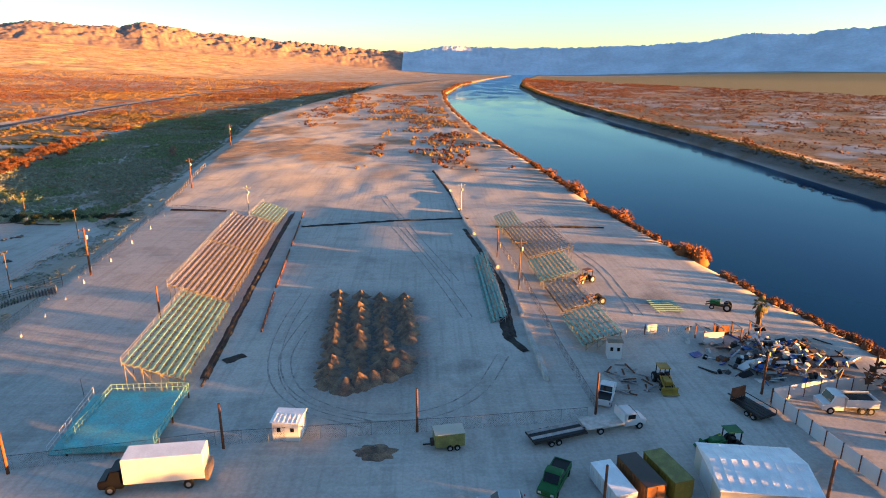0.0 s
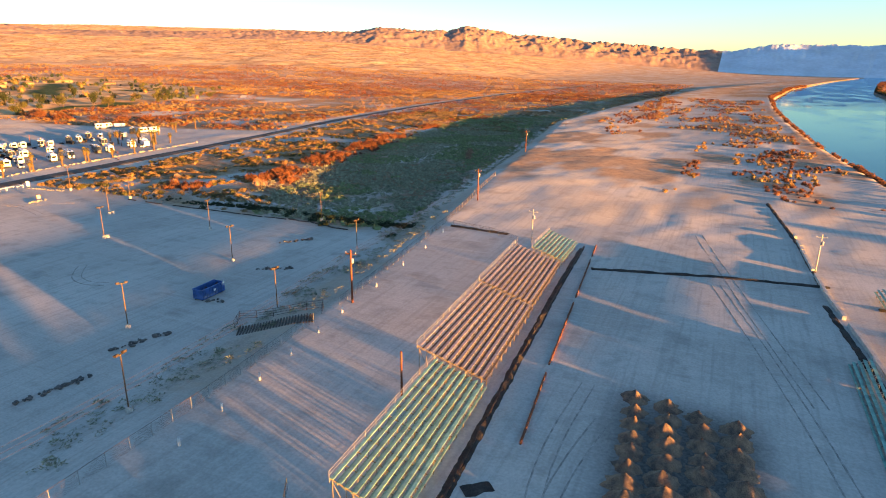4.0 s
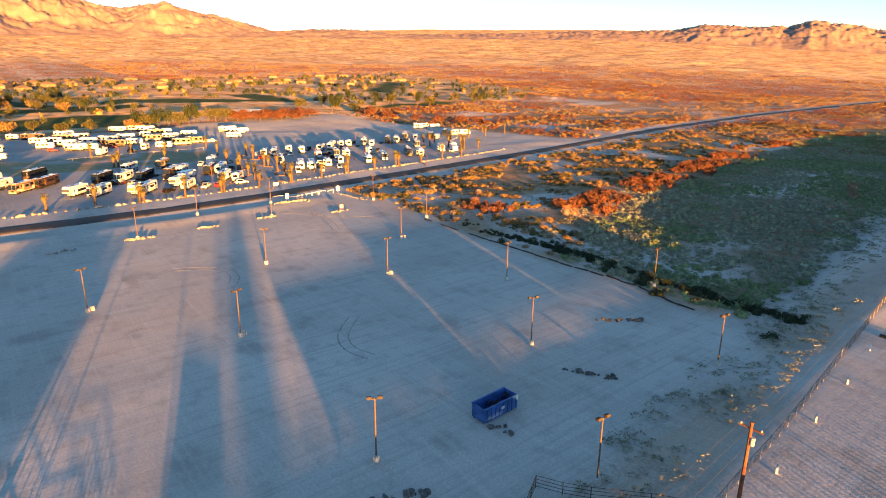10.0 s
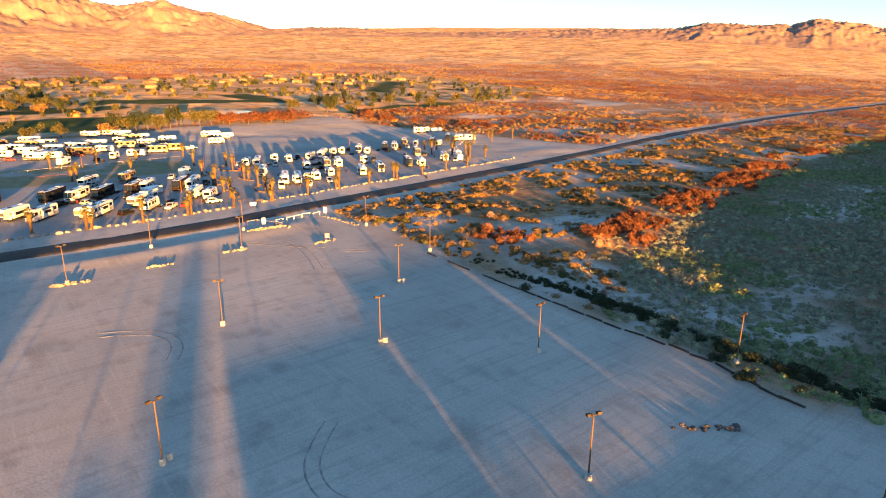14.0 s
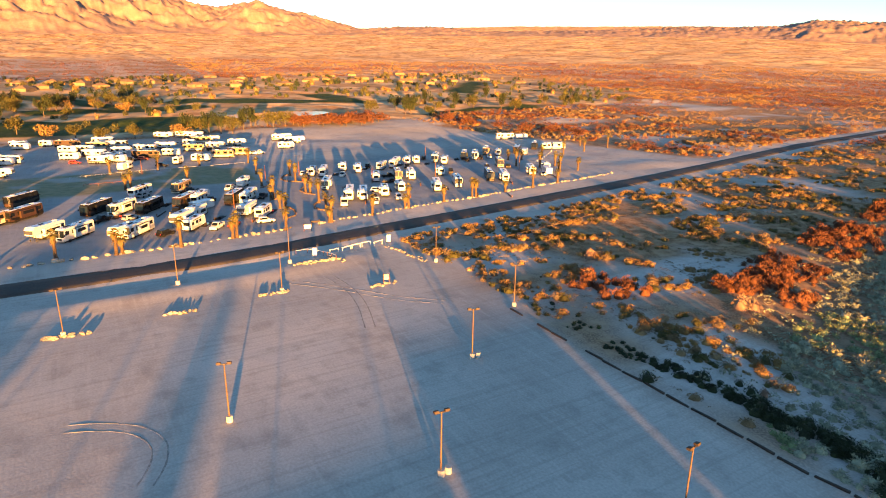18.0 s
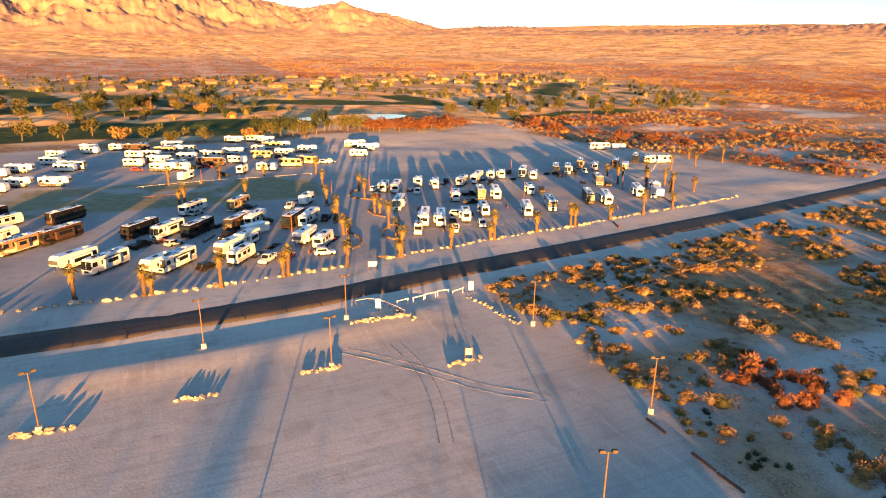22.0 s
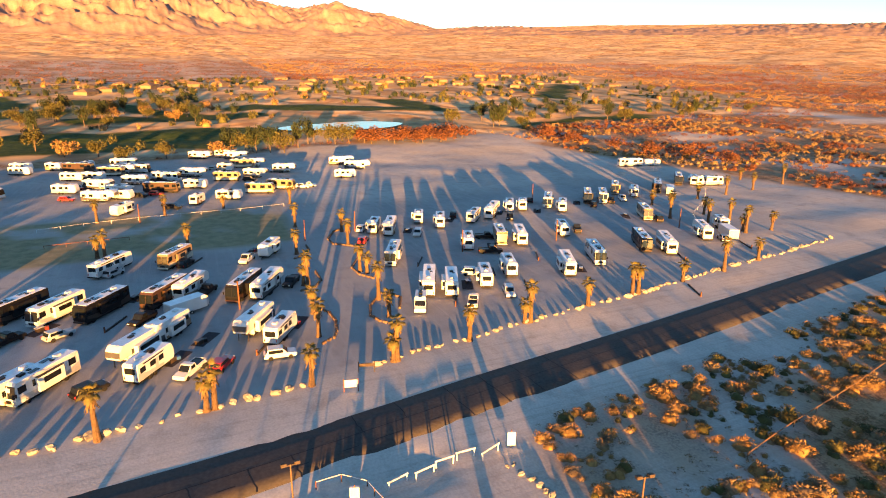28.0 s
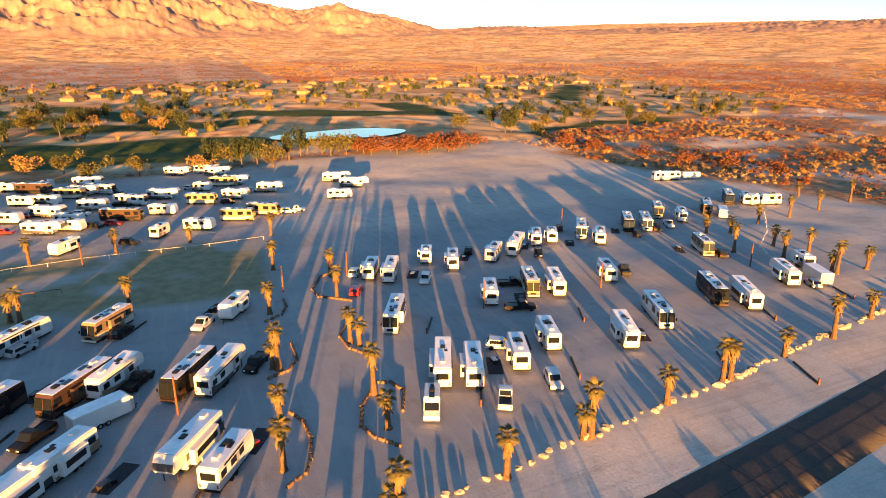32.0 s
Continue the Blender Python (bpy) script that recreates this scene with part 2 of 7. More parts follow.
def water_material():
    """Deep blue water whose gloss grows towards grazing views, with small ripples and calmer slicks."""
    m = bpy.data.materials.new("river_water")
    m.use_nodes = True
    n, l = m.node_tree.nodes, m.node_tree.links
    n.remove(n["Principled BSDF"])
    deep, gloss, blend, fres = n.new("ShaderNodeBsdfDiffuse"), n.new("ShaderNodeBsdfGlossy"), n.new("ShaderNodeMixShader"), n.new("ShaderNodeFresnel")
    deep.inputs["Color"].default_value = (0.001, 0.020, 0.058, 1)
    gloss.inputs["Color"].default_value = (0.62, 0.86, 1.0, 1)
    fres.inputs["IOR"].default_value = 1.14
    tc = n.new("ShaderNodeTexCoord")
    mp = n.new("ShaderNodeMapping")
    mp.inputs["Scale"].default_value = (1, 0.35, 1)
    l.new(tc.outputs["Object"], mp.inputs["Vector"])
    t, slick = n.new("ShaderNodeTexNoise"), n.new("ShaderNodeTexNoise")
    t.inputs["Scale"].default_value, t.inputs["Detail"].default_value = 0.6, 3
    slick.inputs["Scale"].default_value, slick.inputs["Detail"].default_value = 0.03, 4
    l.new(mp.outputs[0], t.inputs["Vector"])
    l.new(mp.outputs[0], slick.inputs["Vector"])
    rr = n.new("ShaderNodeMapRange")
    rr.inputs["From Min"].default_value, rr.inputs["From Max"].default_value = 0.4, 0.65
    rr.inputs["To Min"].default_value, rr.inputs["To Max"].default_value = 0.03, 0.16
    l.new(slick.outputs["Fac"], rr.inputs["Value"])
    l.new(rr.outputs[0], gloss.inputs["Roughness"])
    bp = n.new("ShaderNodeBump")
    bp.inputs["Strength"].default_value, bp.inputs["Distance"].default_value = 0.05, 0.1
    l.new(t.outputs["Fac"], bp.inputs["Height"])
    for node in (gloss, fres):
        l.new(bp.outputs[0], node.inputs["Normal"])
    l.new(fres.outputs[0], blend.inputs[0])
    l.new(deep.outputs[0], blend.inputs[1])
    l.new(gloss.outputs[0], blend.inputs[2])
    l.new(blend.outputs[0], n["Material Output"].inputs["Surface"])
    return m


M = {}
M["ground"] = ground_material()
M["water"] = water_material()
M["asphalt"] = material("asphalt", (0.040, 0.037, 0.037), 0.85, vary=0.35, scale=0.25, bump=0.1, second=(0.062, 0.050, 0.044))
M["rock"] = material("mountain_rock", (0.33, 0.23, 0.185), 0.95, vary=0.25, scale=0.02, second=(0.23, 0.165, 0.135), spec=0.05)
# northern hills: pale blue distance haze is mixed into the rock colour
M["haze_rock"] = material("rock_with_painted_haze", (0.62, 0.66, 0.73), 0.95, vary=0.15, scale=0.006, spec=0.05)
M["white"] = material("white_gelcoat", (0.56, 0.56, 0.56), 0.35, vary=0.06, scale=0.6, spec=0.5)
M["roof"] = material("white_roof_membrane", (0.84, 0.85, 0.86), 0.5, vary=0.12, scale=0.7)
M["cream"] = material("cream_paint", (0.52, 0.46, 0.37), 0.4, vary=0.08, scale=0.6)
M["tan"] = material("tan_paint", (0.22, 0.155, 0.10), 0.4, vary=0.12, scale=0.6)
M["brown"] = material("brown_paint", (0.048, 0.026, 0.016), 0.3, vary=0.15, scale=0.6, spec=0.5)
M["black"] = material("black_paint", (0.008, 0.008, 0.010), 0.4, vary=0.2, scale=0.6, spec=0.2)
M["grey"] = material("silver_paint", (0.42, 0.43, 0.44), 0.35, 0.3, vary=0.1, scale=0.6)
M["charcoal"] = material("charcoal_paint", (0.05, 0.05, 0.055), 0.4, vary=0.15, scale=0.6)
M["red"] = material("red_paint", (0.36, 0.02, 0.02), 0.3, vary=0.15, spec=0.5)
M["blue"] = material("blue_paint", (0.03, 0.10, 0.32), 0.45, vary=0.3, scale=1.2)
M["green"] = material("green_paint", (0.012, 0.12, 0.03), 0.45, vary=0.25)
M["olive"] = material("olive_paint", (0.24, 0.22, 0.07), 0.6, vary=0.3)
M["yellow"] = material("yellow_paint", (0.30, 0.19, 0.03), 0.5, vary=0.2)
M["orange"] = material("orange_paint", (0.24, 0.095, 0.035), 0.5, vary=0.25)
M["glass"] = material("tinted_window", (0.008, 0.010, 0.012), 0.08, vary=0.05, spec=0.35)
M["tyre"] = material("tyre_rubber", (0.010, 0.010, 0.010), 0.9, vary=0.2)
M["rim"] = material("wheel_rim", (0.5, 0.5, 0.5), 0.35, 0.8, vary=0.1)
M["metal"] = material("galvanised_steel", (0.42, 0.43, 0.43), 0.45, 0.6, vary=0.2)
M["dark_steel"] = material("dark_rusted_steel", (0.07, 0.05, 0.04), 0.7, 0.3, vary=0.4)
M["chalk"] = material("concrete", (0.52, 0.50, 0.46), 0.9, vary=0.25, scale=1.5, bump=0.2)
M["boulder"] = material("pale_boulder", (0.42, 0.38, 0.33), 0.9, vary=0.35, scale=1.2, bump=0.4, rand=0.35)
M["wood_pole"] = material("red_brown_pole", (0.19, 0.066, 0.03), 0.85, vary=0.35, scale=1.5, bump=0.3)
M["pole"] = material("weathered_pole", (0.15, 0.09, 0.05), 0.8, vary=0.3, scale=1.5)
M["plank"] = material("grey_plank", (0.42, 0.38, 0.36), 0.8, vary=0.3, scale=1.2, rand=0.25)
M["plank_pink"] = material("faded_pink_plank", (0.43, 0.37, 0.37), 0.8, vary=0.3, scale=1.2, rand=0.3)
M["mint"] = material("mint_green_paint", (0.27, 0.50, 0.42), 0.7, vary=0.3, scale=0.8, rand=0.25)
M["teal"] = material("worn_teal_deck", (0.16, 0.58, 0.56), 0.7, vary=0.35, scale=0.6, second=(0.27, 0.50, 0.46), rand=0.15)
M["scaffold"] = material("yellowed_steel_frame", (0.24, 0.19, 0.10), 0.6, 0.2, vary=0.3)
M["dirt"] = material("dark_dirt", (0.055, 0.045, 0.04), 0.95, vary=0.5, scale=0.8, bump=0.6)
M["palm_trunk"] = material("palm_trunk", (0.12, 0.075, 0.042), 0.95, vary=0.4, scale=3, bump=0.6)
M["palm_leaf"] = material("palm_frond", (0.135, 0.115, 0.028), 0.7, vary=0.35, scale=2, rand=0.4)
M["palm_dead"] = material("dry_palm_skirt", (0.20, 0.12, 0.05), 0.9, vary=0.4, scale=3)
M["bark"] = material("tree_bark", (0.12, 0.085, 0.06), 0.95, vary=0.3, scale=2)
M["leaf"] = material("olive_leaves", (0.10, 0.092, 0.022), 0.8, vary=0.35, scale=0.8, island=True, rand=0.5)
M["leaf_dark"] = material("dark_green_leaves", (0.030, 0.044, 0.013), 0.8, vary=0.35, scale=0.8, island=True, rand=0.5)
M["leaf_gold"] = material("golden_leaves", (0.34, 0.20, 0.065), 0.8, vary=0.35, scale=0.8, island=True, rand=0.5)
M["leaf_red"] = material("red_brown_twigs", (0.19, 0.068, 0.027), 0.85, vary=0.35, scale=0.8, island=True, rand=0.5)
M["leaf_sage"] = material("grey_sage_leaves", (0.38, 0.39, 0.265), 0.9, vary=0.35, scale=0.8, island=True, rand=0.5)
M["stucco"] = material("tan_stucco", (0.20, 0.15, 0.10), 0.9, vary=0.15, scale=0.3)
M["tile_roof"] = material("clay_tile_roof", (0.22, 0.14, 0.085), 0.9, vary=0.25, scale=0.5)
M["turf"] = material("dry_turf", (0.10, 0.10, 0.045), 0.95, vary=0.35, scale=0.12, second=(0.19, 0.16, 0.09), bump=0.2)


# ---- land ----
ROAD = [(-244, -400), (-241, -60), (-238.5, 40), (-237.4, 78), (-237.2, 112), (-239.5, 140), (-244, 165), (-247, 190), (-250.3, 213),
        (-255, 243), (-258.8, 270), (-272, 345), (-292, 440), (-316, 640), (-331, 960), (-300, 1500), (-200, 2400)]
BANK_W = [(90, -900), (72, -100), (66.5, 60), (64.7, 81), (60.3, 102), (57.1, 131), (52, 169), (47.2, 233), (40.8, 320), (34.7, 409), (30.8, 567), (30.7, 738), (39, 1030), (99, 1543), (285, 2480), (778, 4588)]
BANK_E = [(270, -900), (180, -100), (160, 100), (159, 199), (162, 243), (165.5, 310), (167, 404), (166, 512), (171, 694), (184, 964), (233, 1434), (365, 2189), (923, 4664)]
FENCE = [(-64, -60), (-65.3, 65), (-66, 80), (-68.3, 105), (-71, 131), (-77, 180), (-96, 330), (-118, 475), (-110, 692), (-60, 1340), (200, 2700), (780, 4700)]


def along(line, y):
    """x of a line given as (x, y) points, at y."""
    return np.interp(y, [p[1] for p in line], [p[0] for p in line])


def hollow_edge(y):
    """x of the hollow's western rim."""
    return np.interp(y, [166, 200, 236, 330, 405, 600], [-146, -162, -174, -191, -206, -226])


def elevation(x, y):
    x, y = np.asarray(x, float), np.asarray(y, float)
    fence = along(FENCE, y)
    up = step(fence - 13, fence - 1, x)                      # the raised strip between the slope and the river
    z = 1.8 * up + 1.2 * up * step(170, 260, y)
    crown = up * step(172, 235, y) * (1 - step(-52, 6, x - along(FENCE, y) - 62))
    z = z + 1.7 * crown + crown * 0.8 * (fbm(x / 11, y / 15, 14, 3) - 0.5)
    west, east = along(BANK_W, y), along(BANK_E, y)
    z = z + up * step(163, 190, y) * (1 - step(500, 900, y)) * (0.55 * (fbm(x / 6, y / 9, 19, 3) - 0.5))
    far = step(700, 2500, y)
    z = z * (1 - 0.9 * far)
    wet = step(west - 2, west + 6, x) * (1 - step(east - 8, east + 3, x))
    z = z * (1 - step(east, east + 5, x)) + 2.2 * step(east - 3, east + 7, x) * (1 - step(east + 12, east + 26, x))
    z = z - 5.5 * wet
    # the fan that climbs to the hills
    r = np.hypot(x + 200, y - 150)
    yaw = np.degrees(np.arctan2(-(x + 200), y - 150))
    side = step(-6, 40, yaw) * (1 - step(150, 175, yaw))
    rise = np.clip((r - 950) / 3250, 0, 1.3)
    z = z + side * (212 * rise ** 1.25) + (1 - side) * 52 * step(2400, 4400, r) * step(80, 1500, np.abs(x - 0.5 * (west + east)))
    gully = fbm(x / 85 + y / 200, y / 85, 5, 5)
    z = z + side * step(1100, 1900, r) * (np.abs(gully - 0.5) * -2 + 0.25) * 13
    # low dunes of the scrub flats
    flat = step(-95, -125, x) * step(175, 200, y) + step(fence - 8, fence - 25, x) * step(175, 200, y)
    flat = np.clip(flat, 0, 1) * (1 - step(along(ROAD, y) + 14, along(ROAD, y) + 6, x) * step(along(ROAD, y) - 14, along(ROAD, y) - 6, x))
    z = z + flat * (fbm(x / 24, y / 24, 9, 3) - 0.5) * 1.1
    # the camp's far end tilts up a little
    z = z + 2.4 * step(-405, -505, x) * step(150, 200, y) * (1 - step(600, 800, y))
    # the golf course climbs to the west, with mounds
    z = z + 0.020 * np.clip(-x - 500, 0, 600) * step(-600, -300, y)
    z = z + step(495, 540, -x) * (1 - step(1020, 1180, -x)) * (1 - step(700, 800, y)) * step(40, 60, np.hypot(x + 553, 0.6 * (y - 228))) * 4.4 * (fbm(x / 34, y / 34, 39, 3) - 0.5)
    # the sage hollow
    inside = x - hollow_edge(y)
    z = z - 1.5 * step(-4, 22, inside) * (1 - step(fence - 16, fence - 9, x)) * step(168, 182, y) * (1 - step(420, 560, y))
    # a ditch and a low bank beside the road
    d = x - along(ROAD, y)
    z = z - 0.55 * np.exp(-((d - 9.2) / 1.8) ** 2) * step(60, 80, y + 60) * (1 - step(150, 156, y))
    z = z + 0.35 * np.exp(-((d - 15) / 4.5) ** 2) * (1 - step(148, 156, y))
    z = z + 0.10 * (fbm(x / 18, y / 18, 3, 3) - 0.5) + 0.05 * (fbm(x / 4, y / 4, 4, 2) - 0.5)
    return z


def height(x, y):
    return float(elevation(np.array([x]), np.array([y]))[0])


def in_park(x, y):
    """The gravelled land of the camp, with its grass square."""
    d = x - along(ROAD, y)
    return step(2, -3, d) * step(-492, -484, x + 0.12 * (y - 250)) * (1 - step(-6, 4, y - 297 - (x + 500) * 0.263))


def in_golf(x, y):
    """The watered land beyond the camp, with a ragged edge."""
    n = fbm(x / 70, y / 70, 33, 4) - 0.5
    north = np.interp(-x, [485, 530, 560, 690, 900, 1150], [300, 380, 590, 720, 780, 800])
    return step(486, 500, -x) * (1 - step(1020, 1180, -x + 260 * n)) * (1 - step(-30, 30, y - north + 220 * n))


FAIRWAYS = [(-548, -60, -545, 150, 40), (-800, 60, -650, 150, 15), (-650, 85, -640, 180, 20), (-690, 190, -645, 330, 19), (-640, 330, -735, 320, 15),
            (-522, 345, -552, 455, 15), (-730, 500, -925, 645, 20), (-745, 625, -700, 640, 12), (-620, -150, -700, 40, 28), (-900, -40, -760, 20, 18)]


def fairway(x, y):
    """Green fairways as wide soft strokes with wavering edges."""
    x, y = np.asarray(x, float), np.asarray(y, float)
    best = np.zeros_like(x)
    waver = 14 * (fbm(x / 26, y / 26, 37, 3) - 0.5)
    for x0, y0, x1, y1, half in FAIRWAYS:
        L2 = (x1 - x0) ** 2 + (y1 - y0) ** 2
        t = np.clip(((x - x0) * (x1 - x0) + (y - y0) * (y1 - y0)) / L2, 0, 1)
        d = np.hypot(x - x0 - t * (x1 - x0), y - y0 - t * (y1 - y0)) + waver
        best = np.maximum(best, 1 - step(half - 3, half + 3, d))
    return best


def gravel_share(x, y):
    """The darker gravel of the camp's bays, apart from the sandy far end."""
    d = x - along(ROAD, y)
    wav = fbm(x / 14, y / 14, 15, 3) - 0.5
    share = in_park(x, y) * (1 - step(-18, -14, d + 3 * wav))
    share = share * (1 - 0.75 * step(352, 372, -x + 30 * wav) * step(150, 170, y)) * (1 - 0.8 * step(255, 285, y + 20 * wav + 0.25 * (x + 300)))
    return np.clip(share * (0.8 + 0.5 * wav), 0, 1) * (1 - lawn_share(x, y))


def lawn_share(x, y):
    """Dormant grass: the camp's square, and the farmed field over the river."""
    wav = fbm(x / 9, y / 9, 12, 3) - 0.5
    square = step(-372, -367, x + 4 * wav) * (1 - step(-330, -324, x + 5 * wav)) * (1 - step(156, 160, y + 0.06 * (x + 342)))
    square = square * (1 - step(0.1, 0.25, wav) * 0.6)
    field = step(0, 25, x - 563 - (1735 - y) * 0.264) * step(960, 1000, y) * (1 - step(2900, 3000, y))
    return np.clip(0.92 * square + field, 0, 1)


def cover_of(x, y):
    """Shares of scrub floor, turf, and dark earth that also carries painted shade."""
    fence = along(FENCE, y)
    d = x - along(ROAD, y)
    n = fbm(x / 30, y / 30, 21, 4)
    open_lot = step(6, 10, d) * (1 - step(-78, -70, x)) * (1 - step(160, 168, y + 6 * (n - 0.5)))
    strip = step(fence - 2, fence + 1, x) * (1 - step(200, 1200, y) * 0.5) * (1 - step(2, 8, x - along(BANK_E, y)))
    park = in_park(x, y)
    verge = np.exp(-(d / 14.0) ** 4)
    bare = np.clip(open_lot + strip + park + verge, 0, 1)
    scrub = (1 - bare) * step(0.30, 0.52, n)
    scrub = scrub * (1 - 0.85 * step(fence - 24, fence - 17, x) * (1 - step(fence, fence + 2, x)) * (1 - step(420, 520, y)))
    slope = step(fence - 14, fence - 9, x) * (1 - step(fence - 2, fence, x))
    scrub = np.maximum(scrub, slope * 0.45 * step(0.4, 0.6, n))
    r = np.hypot(x + 200, y - 150)
    scrub = np.where(r > 900, (0.35 + 0.65 * step(0.35, 0.6, n)) * (1 - 0.15 * step(1300, 1800, r)), scrub)
    scrub = np.clip(scrub + 0.8 * step(200, 260, y) * strip * step(0.5, 0.62, fbm(x / 16, y / 30, 8, 3)), 0, 1)
    # golf course beyond the camp
    yaw = np.degrees(np.arctan2(-(x + 200), y - 150))
    golf = in_golf(x, y)
    turf = golf * fairway(x, y)
    scrub = np.maximum(scrub, 0.9 * golf)
    west, east = along(BANK_W, y), along(BANK_E, y)
    # far bank: dark earth, with the bank's own shade put into the colour
    soil_and_shade = 0.85 * step(east - 8, east - 3, x) * (1 - step(east + 5, east + 10, x))
    # darker ground round the dirt heaps, churned patches beside them and by the right-hand stands
    pad = np.exp(-(((x + 4) / 13) ** 2 + ((y - 74) / 7) ** 2)) * step(0.42, 0.6, fbm(x / 3, y / 3, 41, 3))
    heaps = 0.9 * np.exp(-(((x + 10.4 + 0.06 * (y - 86)) / 8.6) ** 6 + ((y - 86.5) / 17.5) ** 6))
    pad2 = np.exp(-(((x - 39) / 3.5) ** 2 + ((y - 99) / 9) ** 2)) * step(0.40, 0.6, fbm(x / 1.5, y / 5, 42, 3))
    soil_and_shade = np.maximum(soil_and_shade, 0.8 * np.exp(-(((x - 48) / 10.5) ** 4 + ((y - 75.5) / 7.5) ** 4)) * step(0.25, 0.5, fbm(x / 2.5, y / 2.5, 43, 3)))
    soil_and_shade = np.maximum(soil_and_shade, 0.5 * np.exp(-(((x - 26) / 5) ** 2 + ((y - 70) / 5) ** 2)) * step(0.4, 0.6, fbm(x / 2, y / 2, 44, 3)))
    # hollow floor darkened to stand for shade in the gaps between bushes
    hollow = 0.35 * step(0, 8, x - hollow_edge(y)) * (1 - step(fence - 24, fence - 16, x)) * step(169, 173, y) * (1 - step(440, 560, y)) * step(0.36, 0.5, n)
    soil_and_shade = np.maximum(soil_and_shade, hollow)
    soil_and_shade = np.clip(np.maximum(soil_and_shade, np.maximum(heaps, 0.6 * np.maximum(pad, pad2))), 0, 1)
    return np.clip(scrub, 0, 1), np.clip(turf, 0, 1), soil_and_shade


def fan_share(x, y):
    r = np.hypot(x + 200, y - 150)
    yaw = np.degrees(np.arctan2(-(x + 200), y - 150))
    fan = step(1350, 1750, r + 300 * (fbm(x / 200, y / 200, 91, 3) - 0.5)) * step(2, 16, yaw) * (1 - step(150, 175, yaw))
    return np.maximum(fan, 0.85 * in_golf(x, y))


def spaced(a, b, fine, limit_a, limit_b, grow=1.13, most_a=24.0, most_b=24.0):
    """Coordinates close together from a to b and wider apart outwards, up to a largest step on each side."""
    lo, hi = [a], [b]
    s_ = fine
    while lo[-1] > limit_a:
        s_ = min(s_ * grow, most_a)
        lo.append(max(lo[-1] - s_, limit_a))
    s_ = fine
    while hi[-1] < limit_b:
        s_ = min(s_ * grow, most_b)
        hi.append(min(hi[-1] + s_, limit_b))
    return np.unique(np.array(lo + list(np.arange(a + fine, b, fine)) + hi))


def build_ground():
    xs, ys = spaced(-560, 185, 2.6, -4300, 4300, 1.032, 24, 70), spaced(20, 330, 2.6, -3000, 4600, 1.032, 30, 26)
    gx, gy = np.meshgrid(xs, ys)
    z = elevation(gx, gy)
    v = np.stack([gx.ravel(), gy.ravel(), z.ravel()], 1)
    nx, ny = len(xs), len(ys)
    i = (np.arange(ny - 1)[:, None] * nx + np.arange(nx - 1)[None, :]).ravel()
    me = mesh_from("ground", v, np.stack([i, i + 1, i + nx + 1, i + nx], 1))
    me.polygons.foreach_set("use_smooth", [True] * len(me.polygons))
    s, t, d = cover_of(gx.ravel(), gy.ravel())
    col = me.color_attributes.new("cover", "FLOAT_COLOR", "POINT")
    col.data.foreach_set("color", np.stack([s, t, d, fan_share(gx.ravel(), gy.ravel())], 1).astype(np.float32).ravel())
    grass = me.attributes.new("grass", "FLOAT", "POINT")
    grass.data.foreach_set("value", lawn_share(gx.ravel(), gy.ravel()).astype(np.float32))
    gravel = me.attributes.new("gravel", "FLOAT", "POINT")
    gravel.data.foreach_set("value", gravel_share(gx.ravel(), gy.ravel()).astype(np.float32))
    me.materials.append(M["ground"])
    return tagged(new("ground", me), "pale sandy desert ground with scrub, gravel lots and a raised strip", "ground", kind="structure")


def ribbon(name, line, half, z, mat, label, category, close=6.0, cover=None, thick=0.0):
    """A band along a line that follows the land."""
    ys = np.arange(line[0][1], line[-1][1], close)
    ys = ys[(ys > -400) & (ys < 2400)]
    x = along(line, ys)
    k = np.ones(9) / 9
    x = np.convolve(np.pad(x, 4, "edge"), k, "valid")
    dx = np.gradient(x, ys)
    nrm = np.hypot(1, dx)
    across = np.linspace(-half, half, 5)
    v = np.stack([(x[:, None] + across / nrm[:, None]), (ys[:, None] - across * (dx / nrm)[:, None]),
                  np.zeros((len(ys), 5))], 2)
    base = np.convolve(np.pad(elevation(x, ys), 7, "edge"), np.ones(15) / 15, "valid")
    v[:, :, 2] = base[:, None] + z - 0.02 * np.abs(across)
    i = (np.arange(len(ys) - 1)[:, None] * 5 + np.arange(4)[None, :]).ravel()
    v = v.reshape(-1, 3)
    f = np.stack([i, i + 1, i + 6, i + 5], 1)
    # edges reach down into the ground
    n = len(v)
    low = v.copy()
    low[:, 2] -= 0.4
    rim = np.arange(len(ys) - 1) * 5
    side = [np.stack([rim, rim + 5, rim + 5 + n, rim + n], 1), np.stack([rim + 4, rim + 4 + n, rim + 9 + n, rim + 9], 1)]
    me = mesh_from(name, np.vstack([v, low]), np.vstack([f] + side))
    me.materials.append(mat)
    return tagged(new(name, me), label, category, kind="structure")


def build_river():
    ys = np.concatenate([np.arange(-900, 700, 20), np.arange(700, 4600, 60)])
    w, e = along(BANK_W, ys) - 4, along(BANK_E, ys) + 4
    t = np.linspace(0, 1, 5)
    v = np.stack([w[:, None] * (1 - t) + e[:, None] * t, np.repeat(ys[:, None], 5, 1), np.full((len(ys), 5), -1.9)], 2).reshape(-1, 3)
    i = (np.arange(len(ys) - 1)[:, None] * 5 + np.arange(4)[None, :]).ravel()
    me = mesh_from("river", v, np.stack([i, i + 1, i + 6, i + 5], 1))
    me.materials.append(M["water"])
    tagged(new("river", me), "calm dark blue river reflecting the sky", "river", kind="structure")


